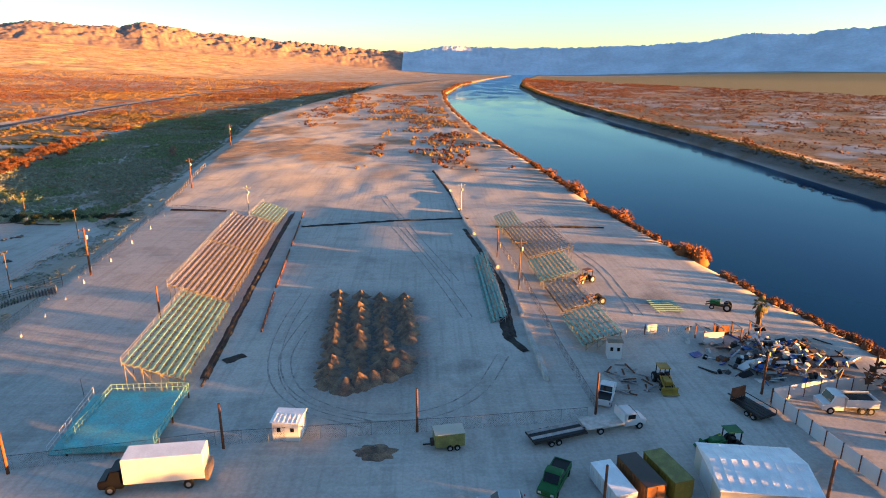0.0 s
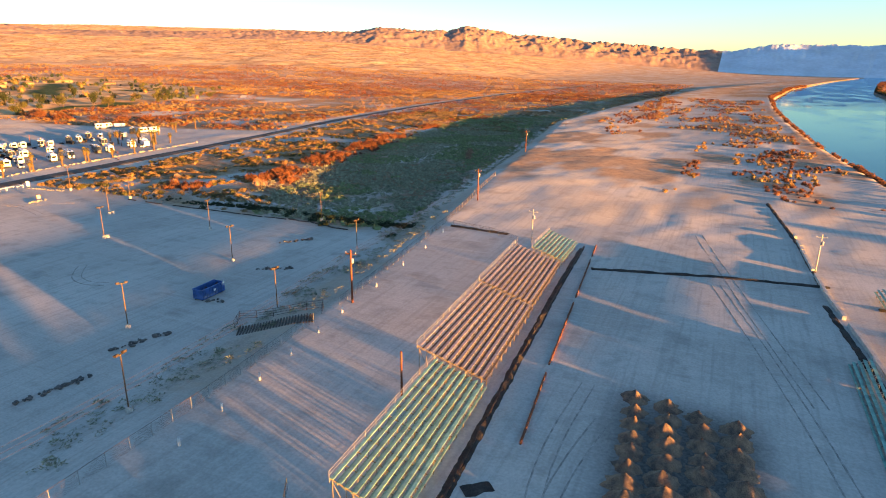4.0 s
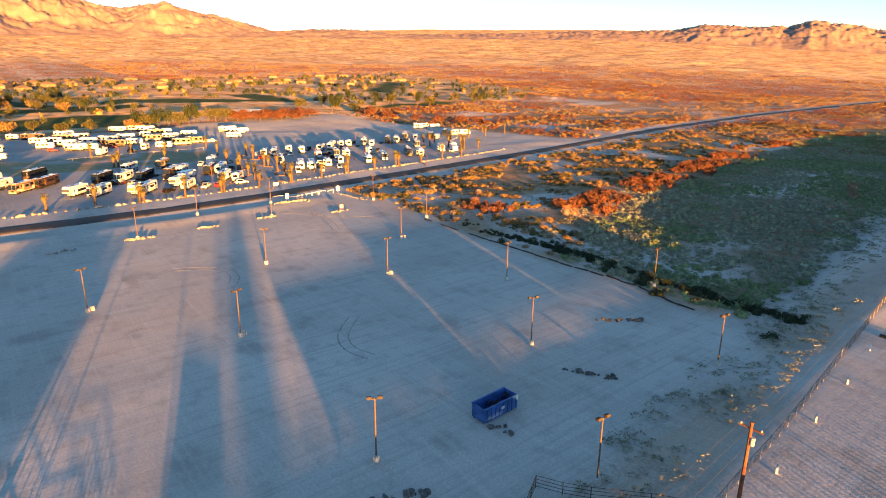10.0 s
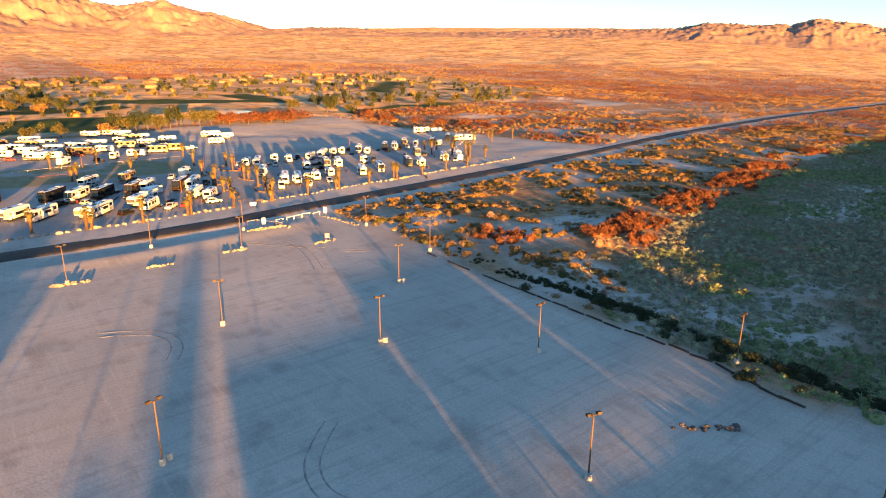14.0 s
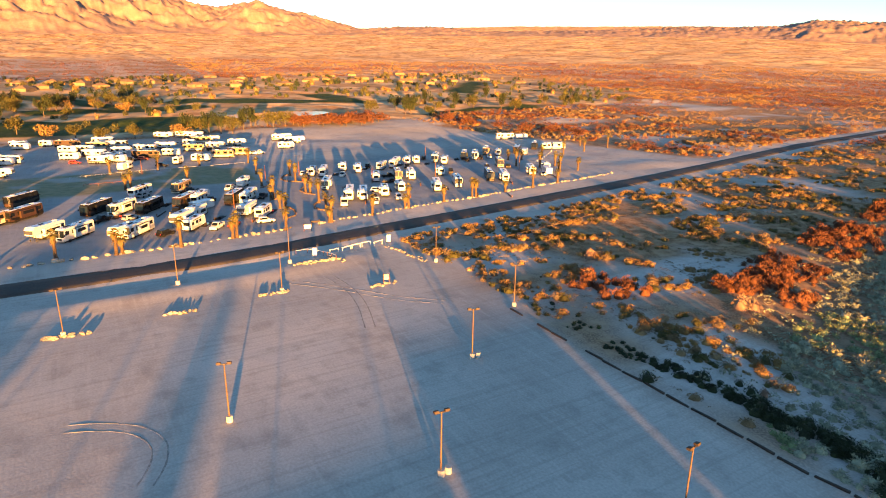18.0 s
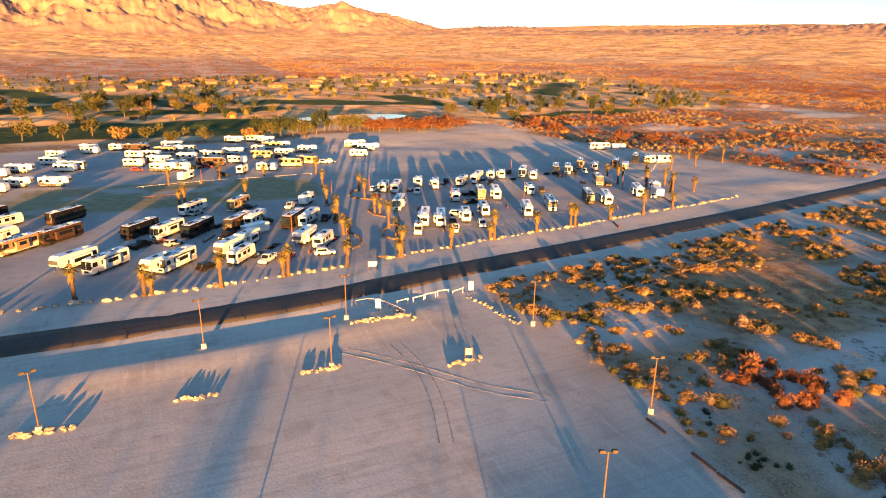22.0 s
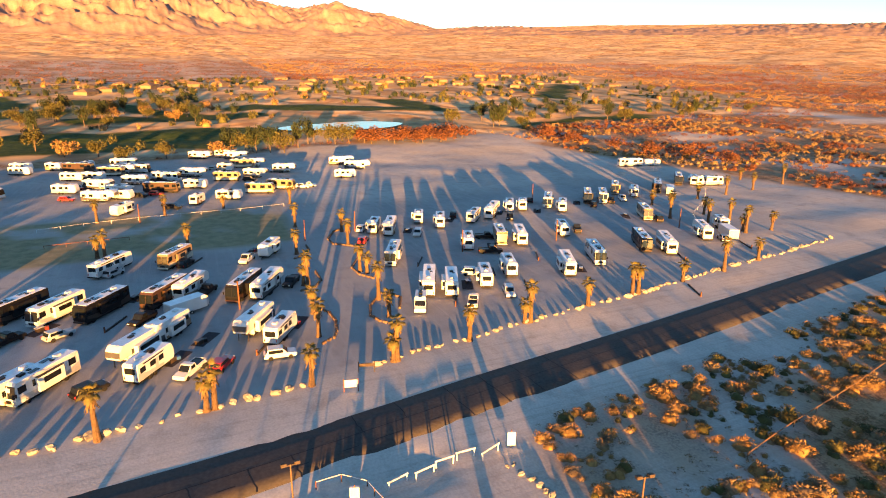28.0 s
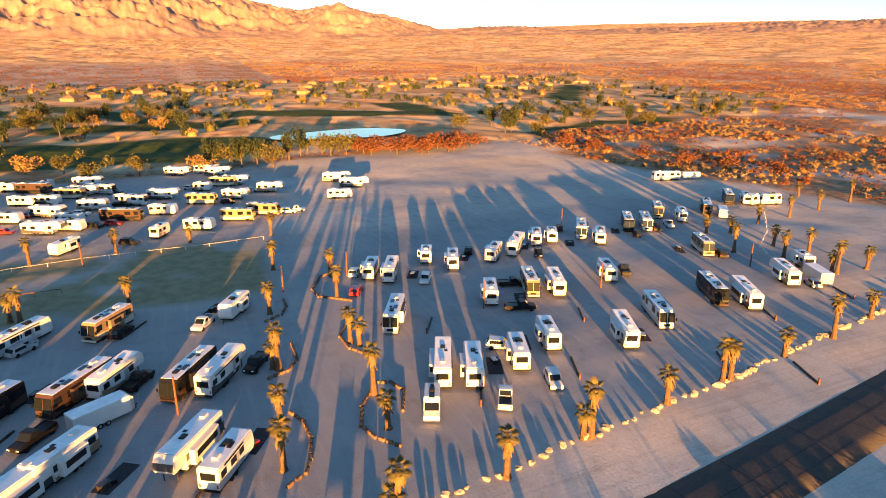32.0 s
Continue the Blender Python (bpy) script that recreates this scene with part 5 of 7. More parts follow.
plain_pole(-67.4, 115.2, 9.8, M["wood_pole"], "tall red-brown wooden utility pole with crossarm", 0.2, True)
plain_pole(-77.2, 200.5, 9.8, M["wood_pole"], "tall wooden utility pole with crossarm beside scrub", 0.2, True)
plain_pole(-93, 300, 9.8, M["wood_pole"], "tall wooden utility pole with crossarm beside scrub", 0.2, True)
plain_pole(-63, 26, 9.8, M["wood_pole"], "tall red-brown wooden utility pole with crossarm", 0.2, True)
for cx0, cy0, cx1, cy1 in ((-63, 26, -67.4, 115.2), (-67.4, 115.2, -77.2, 200.5), (-77.2, 200.5, -93, 300)):
    for s in (-0.95, 0.0, 0.95):
        bm = bmesh.new()
        z0, z1 = height(cx0, cy0) + 9.25, height(cx1, cy1) + 9.25
        prev = None
        for k in range(17):
            t = k / 16
            q = Vector((cx0 + (cx1 - cx0) * t + s, cy0 + (cy1 - cy0) * t, z0 + (z1 - z0) * t - 6.0 * t * (1 - t)))
            ring = [bm.verts.new(q + Vector((0.012 * math.cos(a), 0, 0.012 * math.sin(a)))) for a in (0, 1.571, 3.142, 4.712)]
            if prev:
                for i in range(4):
                    bm.faces.new((prev[i], prev[(i + 1) % 4], ring[(i + 1) % 4], ring[i]))
            prev = ring
        tagged(new("overhead_wire", finish("overhead_wire", bm, M["dark_steel"])), "thin sagging overhead wire between poles", "wire", "overhead wires")


# ---- the open lot ----
def dumpster(x, y, turn):
    p = thing("dumpster", x, y, height(x, y), turn, "open blue steel roll-off dumpster half full of rubbish", "dumpster")
    part("floor", boxes((-1.15, 1.15, -2.9, 2.9, 0.2, 0.32)), M["blue"], p)
    for s in (-1, 1):
        part("side_wall", boxes((s * 1.15 - 0.05, s * 1.15 + 0.05, -2.9, 2.9, 0.2, 2.0)), M["blue"], p)
        part("end_wall", boxes((-1.1, 1.1, s * 2.9 - 0.05, s * 2.9 + 0.05, 0.2, 2.0)), M["blue"], p)
        part("top_rail", boxes((s * 1.17 - 0.09, s * 1.17 + 0.09, -2.98, 2.98, 1.96, 2.1)), M["blue"], p)
        part("skid", boxes((s * 0.8 - 0.08, s * 0.8 + 0.08, -2.9, 2.9, 0, 0.2)), M["dark_steel"], p)
        for k in range(8):
            yy = -2.55 + k * 0.73
            part("rib", boxes((s * 1.25 - 0.06, s * 1.25 + 0.06, yy - 0.06, yy + 0.06, 0.25, 1.97)), M["blue"], p)
        part("placard", boxes((s * 1.325 - 0.01, s * 1.325 + 0.01, -0.2, 0.35, 1.1, 1.5)), M["white"], p)
    r = random.Random(2)
    bm = bmesh.new()
    for k in range(40):
        a, b, c = r.uniform(-0.9, 0.9), r.uniform(-2.6, 2.6), r.uniform(0.4, 1.5)
        rod(bm, (a, b, c), (a + r.uniform(-0.3, 0.3), b + r.uniform(-0.7, 0.7), c + r.uniform(-0.1, 0.4)), r.uniform(0.03, 0.14), seg=5)
    part("rubbish", bm, M["dark_steel"], p)


dumpster(-96.3, 110.5, 3)


def pipe_panel_run(points, tall=1.5, rails=4, label="dark steel pipe corral panels", name="corral_fence"):
    p = thing(name, label=label, category="fence")
    for (x0, y0), (x1, y1) in zip(points, points[1:]):
        n = max(1, round(math.hypot(x1 - x0, y1 - y0) / 2.6))
        for k in range(n):
            a = Vector((x0 + (x1 - x0) * k / n, y0 + (y1 - y0) * k / n, 0))
            b = Vector((x0 + (x1 - x0) * (k + 1) / n, y0 + (y1 - y0) * (k + 1) / n, 0))
            a.z, b.z = height(a.x, a.y), height(b.x, b.y)
            for r in range(rails):
                h = 0.25 + (tall - 0.25) * r / (rails - 1)
                q = bmesh.new()
                rod(q, a + Vector((0, 0, h)), b + Vector((0, 0, h)), 0.035, seg=4)
                part("rail", q, M["dark_steel"], p)
            q = bmesh.new()
            rod(q, a + Vector((0, 0, -0.1)), a + Vector((0, 0, tall + 0.05)), 0.05, seg=5)
            part("post", q, M["dark_steel"], p)
    return p


pipe_panel_run([(-81, 100.5), (-83, 104), (-70.5, 110.8), (-69, 108.2)])
pipe_panel_run([(-116, 59), (-102.3, 59.4), (-101.5, 62.5), (-92, 61.5), (-83.5, 60.5), (-85.4, 57.6), (-92, 57.2)])
grid = thing("cattle_guard", label="dark timber cattle guard lying at the slope", category="grating")
for k in range(26):
    t = k / 25
    x, y = -79.5 + 10.0 * t, 99.8 + 6.6 * t
    ob = part("bar", boxes((-0.11, 0.11, -1.7, 1.7, 0, 0.2)), M["dark_steel"], grid)
    ob.matrix_basis = pose(x, y, height(x, y) + 0.03, 0, 0, 33)


def rail_barrier(x0, y0, x1, y1):
    """A low white rail on posts."""
    p = thing("barrier_rail", label="low white-painted rail on posts at the lot entrance", category="barrier", group="entrance rails")
    a, b = Vector((x0, y0, height(x0, y0) + 1.0)), Vector((x1, y1, height(x1, y1) + 1.0))
    bm = bmesh.new()
    rod(bm, a, b, 0.11, seg=8)
    part("rail", bm, M["white"], p)
    for c in (a.lerp(b, 0.06), a.lerp(b, 0.94)):
        bm = bmesh.new()
        rod(bm, (c.x, c.y, c.z - 1.2), (c.x, c.y, c.z), 0.09, seg=8)
        part("post", bm, M["white"], p)


for r in ((-229.9, 146.6, -230.8, 149.2), (-230.2, 149.8, -230.8, 152.4), (-231.3, 152.6, -231.3, 155.0), (-231.6, 155.3, -231.6, 157.8), (-230.3, 157.9, -231.4, 160.8)):
    rail_barrier(*r)


def board_sign(x, y, turn, wide, high, foot, mat, label, posts=2, thick=0.1):
    p = thing("notice_board", x, y, height(x, y), turn, label, "sign", "signs")
    part("board", boxes((-wide / 2, wide / 2, -thick / 2, thick / 2, foot, foot + high), bevel=0.02), mat, p)
    for k in range(posts):
        s = 0 if posts == 1 else (k * 2 - 1) * (wide / 2 + 0.06)
        part("post", boxes((s - 0.06, s + 0.06, -0.06, 0.06, -0.2, foot + high + 0.2)), M["wood_pole"], p)
    part("lettering", boxes(*[(-wide * 0.36, wide * 0.36, -thick / 2 - 0.012, -thick / 2 - 0.004, foot + high * f, foot + high * (f + 0.1)) for f in (0.25, 0.5, 0.72)]), M["black"], p)


board_sign(-229.1, 142.8, 250, 1.0, 2.0, 0.3, M["white"], "white tapered entrance board at the lot gate", 1, 0.35)
board_sign(-231.4, 162.4, 250, 1.0, 1.8, 0.3, M["white"], "white tapered entrance board at the lot gate", 1, 0.35)
board_sign(-251.0, 148.6, 255, 1.8, 1.1, 0.7, M["white"], "white notice board between yellow-brown posts at the camp entrance")
board_sign(-205.9, 149.6, 255, 1.0, 1.1, 0.8, M["cream"], "small tan notice board in a rock island")
gate = thing("entrance_frame", -255.5, 152.2, height(-255.5, 152.2), 255, "dark metal entrance frame beside the camp road", "frame")
part("frame", boxes((-1.2, -1.08, -0.06, 0.06, 0, 1.7), (1.08, 1.2, -0.06, 0.06, 0, 1.7), (-1.08, 1.08, -0.05, 0.05, 0.9, 1.4)), M["dark_steel"], gate)


def cable_fence(points, tall, gap, post_mat, wire_mat, label, name="cable_fence", wires=(0.95,), radius=0.06, wire=0.03):
    p = thing(name, label=label, category="fence", group="fences")
    tops = []
    for (x0, y0), (x1, y1) in zip(points, points[1:]):
        n = max(1, round(math.hypot(x1 - x0, y1 - y0) / gap))
        tops += [(x0 + (x1 - x0) * k / n, y0 + (y1 - y0) * k / n) for k in range(n)]
    tops.append(points[-1])
    q = bmesh.new()
    rod(q, (0, 0, -0.15), (0, 0, tall), radius, seg=6)
    me = finish("post", q, post_mat)
    last = None
    for x, y in tops:
        z = height(x, y)
        ob = new("post", me)
        ob.parent = p
        ob.matrix_basis = pose(x, y, z)
        here = Vector((x, y, z))
        if last is not None:
            q = bmesh.new()
            for f in wires:
                rod(q, last + Vector((0, 0, tall * f)), here + Vector((0, 0, tall * f)), wire, seg=4)
            part("wire", q, wire_mat, p)
        last = here
    return p


cable_fence([(-233.1, 139.7), (-233.3, 142.5), (-231.7, 144.9), (-227.8, 145.3), (-224.5, 146.2)], 1.0, 2.2, M["wood_pole"], M["white"], "white rope strung between short posts", wires=(0.9,), wire=0.05)
cable_fence([(-359, 96), (-361.5, 106.4), (-363.5, 119.5), (-364, 130.5), (-364, 146.8), (-365.6, 159.8)], 0.9, 6, M["white"], M["white"], "white rope fence on short posts beside grass", wires=(0.9,), wire=0.03)
cable_fence([(-342, 100), (-343, 118)], 0.9, 5, M["wood_pole"], M["wood_pole"], "low wooden rail fence by the grass", wires=(0.9,), wire=0.07)
cable_fence([(-300, 262), (-310, 270), (-318, 282), (-330, 296), (-345, 312)], 0.8, 6, M["white"], M["white"], "white rope fence on short posts", wires=(0.9,), wire=0.05)
cable_fence([(-218.5, 186), (-221, 197), (-224.3, 214), (-227, 226)], 1.0, 6, M["pole"], M["pole"], "low weathered wooden rail fence in scrub", wires=(0.9,), wire=0.08)
for x, y in ((-302, 190), (-330, 172), (-303, 217), (-287, 138), (-345, 236), (-326, 158), (-360, 120), (-300, 255)):
    plain_pole(x, y, 5.5, M["wood_pole"], "short red-brown wooden pole with a meter box", 0.15, name="service_pole")
# parking bumpers of dark timber between the vehicles
for i, (x, y) in enumerate(((-299.6, 178.3), (-276, 176.2), (-276.5, 192), (-269.5, 214), (-280, 236), (-262, 222), (-312, 196), (-293, 205), (-281, 258), (-270, 140), (-293, 128), (-300, 140), (-318, 132), (-288, 118))):
    p = thing("timber_bumper", x, y, height(x, y), 60 + (i % 3) * 3, "long dark timber lying between parking bays", "timber", "parking timbers")
    part("beam", boxes((-0.14, 0.14, -3.2, 3.2, 0, 0.26), bevel=0.03), M["dark_steel"], p)
    part("post", boxes((-0.1, 0.1, -3.5, -3.3, 0, 1.0)), M["wood_pole"], p)


# ---- the raised strip: stands, fences and dirt heaps ----
Z1 = 1.8
M["foot"] = material("brown_foot_board", (0.17, 0.13, 0.10), 0.9, vary=0.3, scale=1.2)


def grandstand(x, y, turn, length, rows, rise, run, low, plank, frame, label, name="grandstand", wide=0.2):
    """Open stand: seat planks on a scaffold. Rows run along y; they climb towards -x."""
    p = thing(name, x, y, height(x, y), turn, label, "bleachers", "grandstands")
    seat = finish("seat_plank", boxes((-wide, wide, 0, length, 0, 0.06)), plank)
    foot = finish("foot_plank", boxes((-0.15, 0.15, 0, length, 0, 0.05)), plank if plank is M["mint"] else M["foot"])
    # closed risers added under the seats so the stand throws solid shade
    added_riser = finish("added_riser_board", boxes((-0.015, 0.015, 0, length, -rise, 0)), M["foot"])
    for r in range(rows):
        for me, nm, dx, dz in ((seat, "seat_plank", 0, 0.42), (foot, "foot_plank", 0.45, 0.0)):
            ob = new(nm, me)
            ob.parent = p
            ob.matrix_basis = pose(-r * run + dx, 0, low + r * rise + dz)
        ob = new("added_riser_board", added_riser)
        ob.parent = p
        ob.matrix_basis = pose(-r * run - wide - 0.02, 0, low + r * rise + 0.40)
    n = max(2, round(length / 2.4))
    depth = (rows - 1) * run
    for k in range(n + 1):
        yy = 0.1 + (length - 0.2) * k / n
        bm = bmesh.new()
        rod(bm, (0.3, yy, low - 0.05), (-depth - 0.2, yy, low + (rows - 1) * rise + 0.36), 0.06, seg=5)
        m = max(2, round(depth / 2.0))
        for j in range(m + 1):
            xx = -depth * j / m
            zz = low + (rows - 1) * rise * j / m
            rod(bm, (xx, yy, 0), (xx, yy, zz + 0.2), 0.045, seg=5)
            if j:
                xp = -depth * (j - 1) / m
                rod(bm, (xp, yy, 0.15), (xx, yy, max(0.3, zz)), 0.03, seg=4)
        part("scaffold", bm, frame, p)
    back = -depth - 0.25
    h = low + (rows - 1) * rise + 0.4
    bm = bmesh.new()
    for z in (h + 0.4, h + 0.8):
        rod(bm, (back, 0, z), (back, length, z), 0.028, seg=5)
    for k in range(n + 1):
        yy = length * k / n
        rod(bm, (back, yy, h - 0.4), (back, yy, h + 0.8), 0.028, seg=5)
    part("back_rail", bm, M["metal"], p)
    return p


grandstand(-33.4, 69.0, 3.4, 25.5, 9, 0.27, 0.78, 1.7, M["mint"], M["scaffold"], "pale green open grandstand of planks on a scaffold")
grandstand(-35.4, 95.4, 3.6, 26.5, 11, 0.27, 0.86, 2.1, M["plank_pink"], M["scaffold"], "faded pink-grey grandstand of planks on a scaffold")
grandstand(-37.4, 122.8, 3.4, 24.0, 11, 0.27, 0.86, 2.1, M["plank_pink"], M["scaffold"], "faded pink-grey grandstand of planks on a scaffold")
grandstand(-39.0, 149.5, 1.0, 15.0, 8, 0.27, 0.82, 1.8, M["mint"], M["scaffold"], "small pale green grandstand of planks on a scaffold")
# across the strip, facing the other way
grandstand(20.6, 90.0, 184, 11.0, 8, 0.20, 0.72, 1.0, M["mint"], M["scaffold"], "mint-green bleachers of planks facing the strip")
grandstand(20.6, 103.4, 183, 12.0, 7, 0.20, 0.78, 1.1, M["plank"], M["scaffold"], "weathered grey bleachers of planks facing the strip")
grandstand(19.8, 117.4, 182, 12.5, 9, 0.20, 0.80, 1.6, M["mint"], M["scaffold"], "yellow-green bleachers of planks on a high scaffold")
grandstand(18.6, 143.5, 184, 24.5, 12, 0.19, 0.80, 1.6, M["plank"], M["scaffold"], "long weathered grey grandstand facing the strip")
grandstand(17.8, 158.5, 181, 15.0, 7, 0.20, 0.72, 1.2, M["mint"], M["scaffold"], "mint-green bleachers at the end of the row")
grandstand(9.4, 125.4, 179.5, 36.0, 4, 0.30, 0.62, 0.1, M["mint"], M["metal"], "long low mint-green bench bleachers on the sand", "bench_bleachers")


def deck(x0, y0, x1, y1):
    p = thing("viewing_deck", (x0 + x1) / 2, (y0 + y1) / 2, height((x0 + x1) / 2, (y0 + y1) / 2), 2, "raised teal plywood deck with railings beside the stands", "deck")
    w, d = (x1 - x0) / 2, (y1 - y0) / 2
    for i in range(4):
        for j in range(8):
            ax, ay = -w + 2 * w * i / 4, -d + 2 * d * j / 8
            part("deck_panel", boxes((ax + 0.01, ax + w / 2 - 0.01, ay + 0.01, ay + d / 4 - 0.01, 0.95, 1.05)), M["teal"], p)
    for xx in (-w + 0.1, 0, w - 0.1):
        for yy in (-d + 0.1, 0, d - 0.1):
            part("leg", boxes((xx - 0.08, xx + 0.08, yy - 0.08, yy + 0.08, 0, 0.95)), M["dark_steel"], p)
    part("skirt_board", boxes((-w, w, -d - 0.03, -d, 0.3, 1.0)), M["teal"], p)
    for a, b in (((-w, -d), (-w, d)), ((w, -d), (w, d)), ((-w, d), (w, d))):
        bm = bmesh.new()
        va, vb = Vector((*a, 0)), Vector((*b, 0))
        for h in (1.55, 2.1):
            rod(bm, va + Vector((0, 0, h)), vb + Vector((0, 0, h)), 0.04, seg=5)
        for k in range(15):
            c = va.lerp(vb, k / 14)
            rod(bm, c + Vector((0, 0, 1.0)), c + Vector((0, 0, 2.1)), 0.03, seg=4)
        part("railing", bm, M["mint"], p)
    ramp = profile(bmesh.new(), [(-d + 0.2, 0.0), (d - 0.5, 0.95), (d - 0.5, 1.05), (-d + 0.2, 0.12)], -w - 1.9, -w - 0.25)
    part("ramp", ramp, M["teal"], p)
    bm = bmesh.new()
    for k in range(9):
        t = k / 8
        yy = -d + 0.2 + (2 * d - 0.7) * t
        rod(bm, (-w - 1.9, yy, 0.95 * t), (-w - 1.9, yy, 0.95 * t + 1.1), 0.03, seg=4)
    rod(bm, (-w - 1.9, -d + 0.2, 1.1), (-w - 1.9, d - 0.5, 2.05), 0.04, seg=5)
    rod(bm, (-w - 1.9, -d + 0.2, 0.6), (-w - 1.9, d - 0.5, 1.55), 0.04, seg=5)
    part("ramp_railing", bm, M["white"], p)


deck(-40.6, 55.9, -31.4, 67.4)


def mesh_fence(points, tall=1.7, gap=3.0, label="sagging chain-link fence on steel posts", name="chain_link_fence"):
    p = thing(name, label=label, category="fence", group="fences")
    tops = []
    for (x0, y0), (x1, y1) in zip(points, points[1:]):
        n = max(1, round(math.hypot(x1 - x0, y1 - y0) / gap))
        tops += [(x0 + (x1 - x0) * k / n, y0 + (y1 - y0) * k / n) for k in range(n)]
    tops.append(points[-1])
    q = bmesh.new()
    rod(q, (0, 0, -0.15), (0, 0, tall), 0.035, seg=6)
    me = finish("post", q, M["metal"])
    last = None
    for x, y in tops:
        here = Vector((x, y, height(x, y)))
        ob = new("post", me)
        ob.parent = p
        ob.matrix_basis = pose(*here)
        if last is not None:
            q = bmesh.new()
            rod(q, last + Vector((0, 0, tall)), here + Vector((0, 0, tall)), 0.025, seg=4)
            for k in range(14):
                a, b = last.lerp(here, k / 14), last.lerp(here, min(1, (k + 7) / 14))
                e = tall * min(1, (14 - k) / 7)
                rod(q, a + Vector((0, 0, 0.03)), b + Vector((0, 0, e)), 0.005, seg=3)
                rod(q, a + Vector((0, 0, tall)), b + Vector((0, 0, tall - e + 0.03)), 0.005, seg=3)
            part("wire_mesh", q, M["dark_steel"], p)
        last = here
    return p


mesh_fence([(-63.8, 40), (-65.3, 65), (-66, 80), (-68.3, 105)])
mesh_fence([(-68.6, 113), (-70.5, 131), (-76.6, 179), (-84, 235)])
mesh_fence([(-47, 53.4), (-44.4, 53.6), (-25.2, 57.2), (-8.4, 58.6), (4, 59.6), (16.6, 60.9)])
mesh_fence([(-46, 70), (-43.5, 66)], 1.4)
mesh_fence([(28.6, 83.2), (38.8, 84.2)], 1.6)
mesh_fence([(18.3, 62.5), (17.5, 80), (17.2, 112), (15.5, 135)], 1.5)
mesh_fence([(-53, 165), (-62, 170), (-73, 172.5)], 1.5)
# white markers beside the fence
for x, y in ((-61.4, 70.9), (-62.4, 78.4), (-63.4, 86.3), (-64.3, 94.1), (-65.3, 102.1), (-66.4, 110.5), (-67.7, 124.0), (-69.3, 137.7), (-70.6, 151.0), (-72.5, 164.9)):
    p = thing("marker_post", x, y, height(x, y), 0, "short white marker post beside the fence", "post", "white marker posts")
    bm = bmesh.new()
    rod(bm, (0, 0, -0.1), (0, 0, 0.95), 0.16, seg=9)
    part("stub", bm, M["white"], p)
    bm = bmesh.new()
    rod(bm, (0, 0, 0.95), (0, 0, 1.15), 0.09, seg=8)
    part("cap", bm, M["grey"], p)


def barrier_line(points, label, mat, name="concrete_barrier", seg=3.0, tall=0.8, wide=0.3, skip=()):
    p = thing(name, label=label, category="barrier", group="barriers")
    me = finish("block", profile(bmesh.new(), [(-0.5, 0), (0.5, 0), (0.5, tall), (-0.5, tall)], -wide, wide), mat)
    n0 = 0
    for (x0, y0), (x1, y1) in zip(points, points[1:]):
        d = math.hypot(x1 - x0, y1 - y0)
        n = max(1, round(d / seg))
        for k in range(n):
            n0 += 1
            if n0 % 9 == 7:
                continue
            t = (k + 0.5) / n
            x, y = x0 + (x1 - x0) * t, y0 + (y1 - y0) * t
            ob = new("block", me)
            ob.parent = p
            ob.matrix_basis = pose(x, y, height(x, y) - 0.05, 0, 0, math.degrees(math.atan2(-(x1 - x0), y1 - y0)) + rnd.uniform(-2, 2)) @ Matrix.Diagonal((1, d / n * 0.985, 1, 1))
    return p


barrier_line([(13.8, 70.3), (13.9, 83.5), (14.2, 106), (12.2, 132), (9.5, 156), (7.5, 200)], "broken line of pale concrete barriers along the strip", M["chalk"])
barrier_line([(-27.5, 87.1), (-29.6, 107), (-32.4, 137.7), (-35.4, 169.9)], "low rust-brown guard wall along the strip", M["wood_pole"], tall=0.45, wide=0.1)
barrier_line([(-31.0, 70), (-33.2, 96), (-36.2, 140), (-37.8, 168)], "dark broken plank kerb before the grandstand", M["dark_steel"], tall=0.35, wide=0.1)


def berm(points, wide, tall, mat, label, seed, name="dirt_berm"):
    """A rough ridge of dug earth."""
    bm = bmesh.new()
    rows = []
    for (x0, y0), (x1, y1) in zip(points, points[1:]):
        n = max(3, int(math.hypot(x1 - x0, y1 - y0) / 0.9))
        ux, uy = -(y1 - y0), x1 - x0
        L = math.hypot(ux, uy)
        for k in range(n + 1):
            x, y = x0 + (x1 - x0) * k / n, y0 + (y1 - y0) * k / n
            z = height(x, y)
            row = []
            for s, h in ((-1, -0.15), (-0.5, 0.55), (0, 1), (0.5, 0.6), (1, -0.15)):
                j = 0.35 * noise.noise(Vector((x * 0.7 + s * 3, y * 0.7, seed)))
                row.append(bm.verts.new((x + ux / L * wide * (s + j), y + uy / L * wide * (s + j), z + tall * h * (0.6 + 0.8 * noise.noise(Vector((x * 0.5, y * 0.5, seed + s)))) if h > 0 else z + h)))
            rows.append(row)
    for a, b in zip(rows, rows[1:]):
        for i in range(4):
            bm.faces.new((a[i], a[i + 1], b[i + 1], b[i]))
    return tagged(new(name, finish(name, bm, mat)), label, "berm", "berms and trenches")


berm([(-33, 152.5), (-20, 155.5), (-9.4, 158.5), (10.7, 161.0)], 0.7, 0.5, M["dirt"], "dark dug ridge across the strip", 3)
berm([(17, 151.5), (30, 151.2), (45, 150.2)], 0.7, 0.5, M["dirt"], "dark dug ridge behind the bleachers", 5)
berm([(-73.4, 172.1), (-65, 171.5), (-57.2, 170.4)], 0.7, 0.6, M["dirt"], "dark dug ridge at the strip's edge", 7)
berm([(9.5, 160), (8, 190), (3, 235)], 0.7, 0.45, M["dirt"], "ragged dark ridge along the old track", 9)
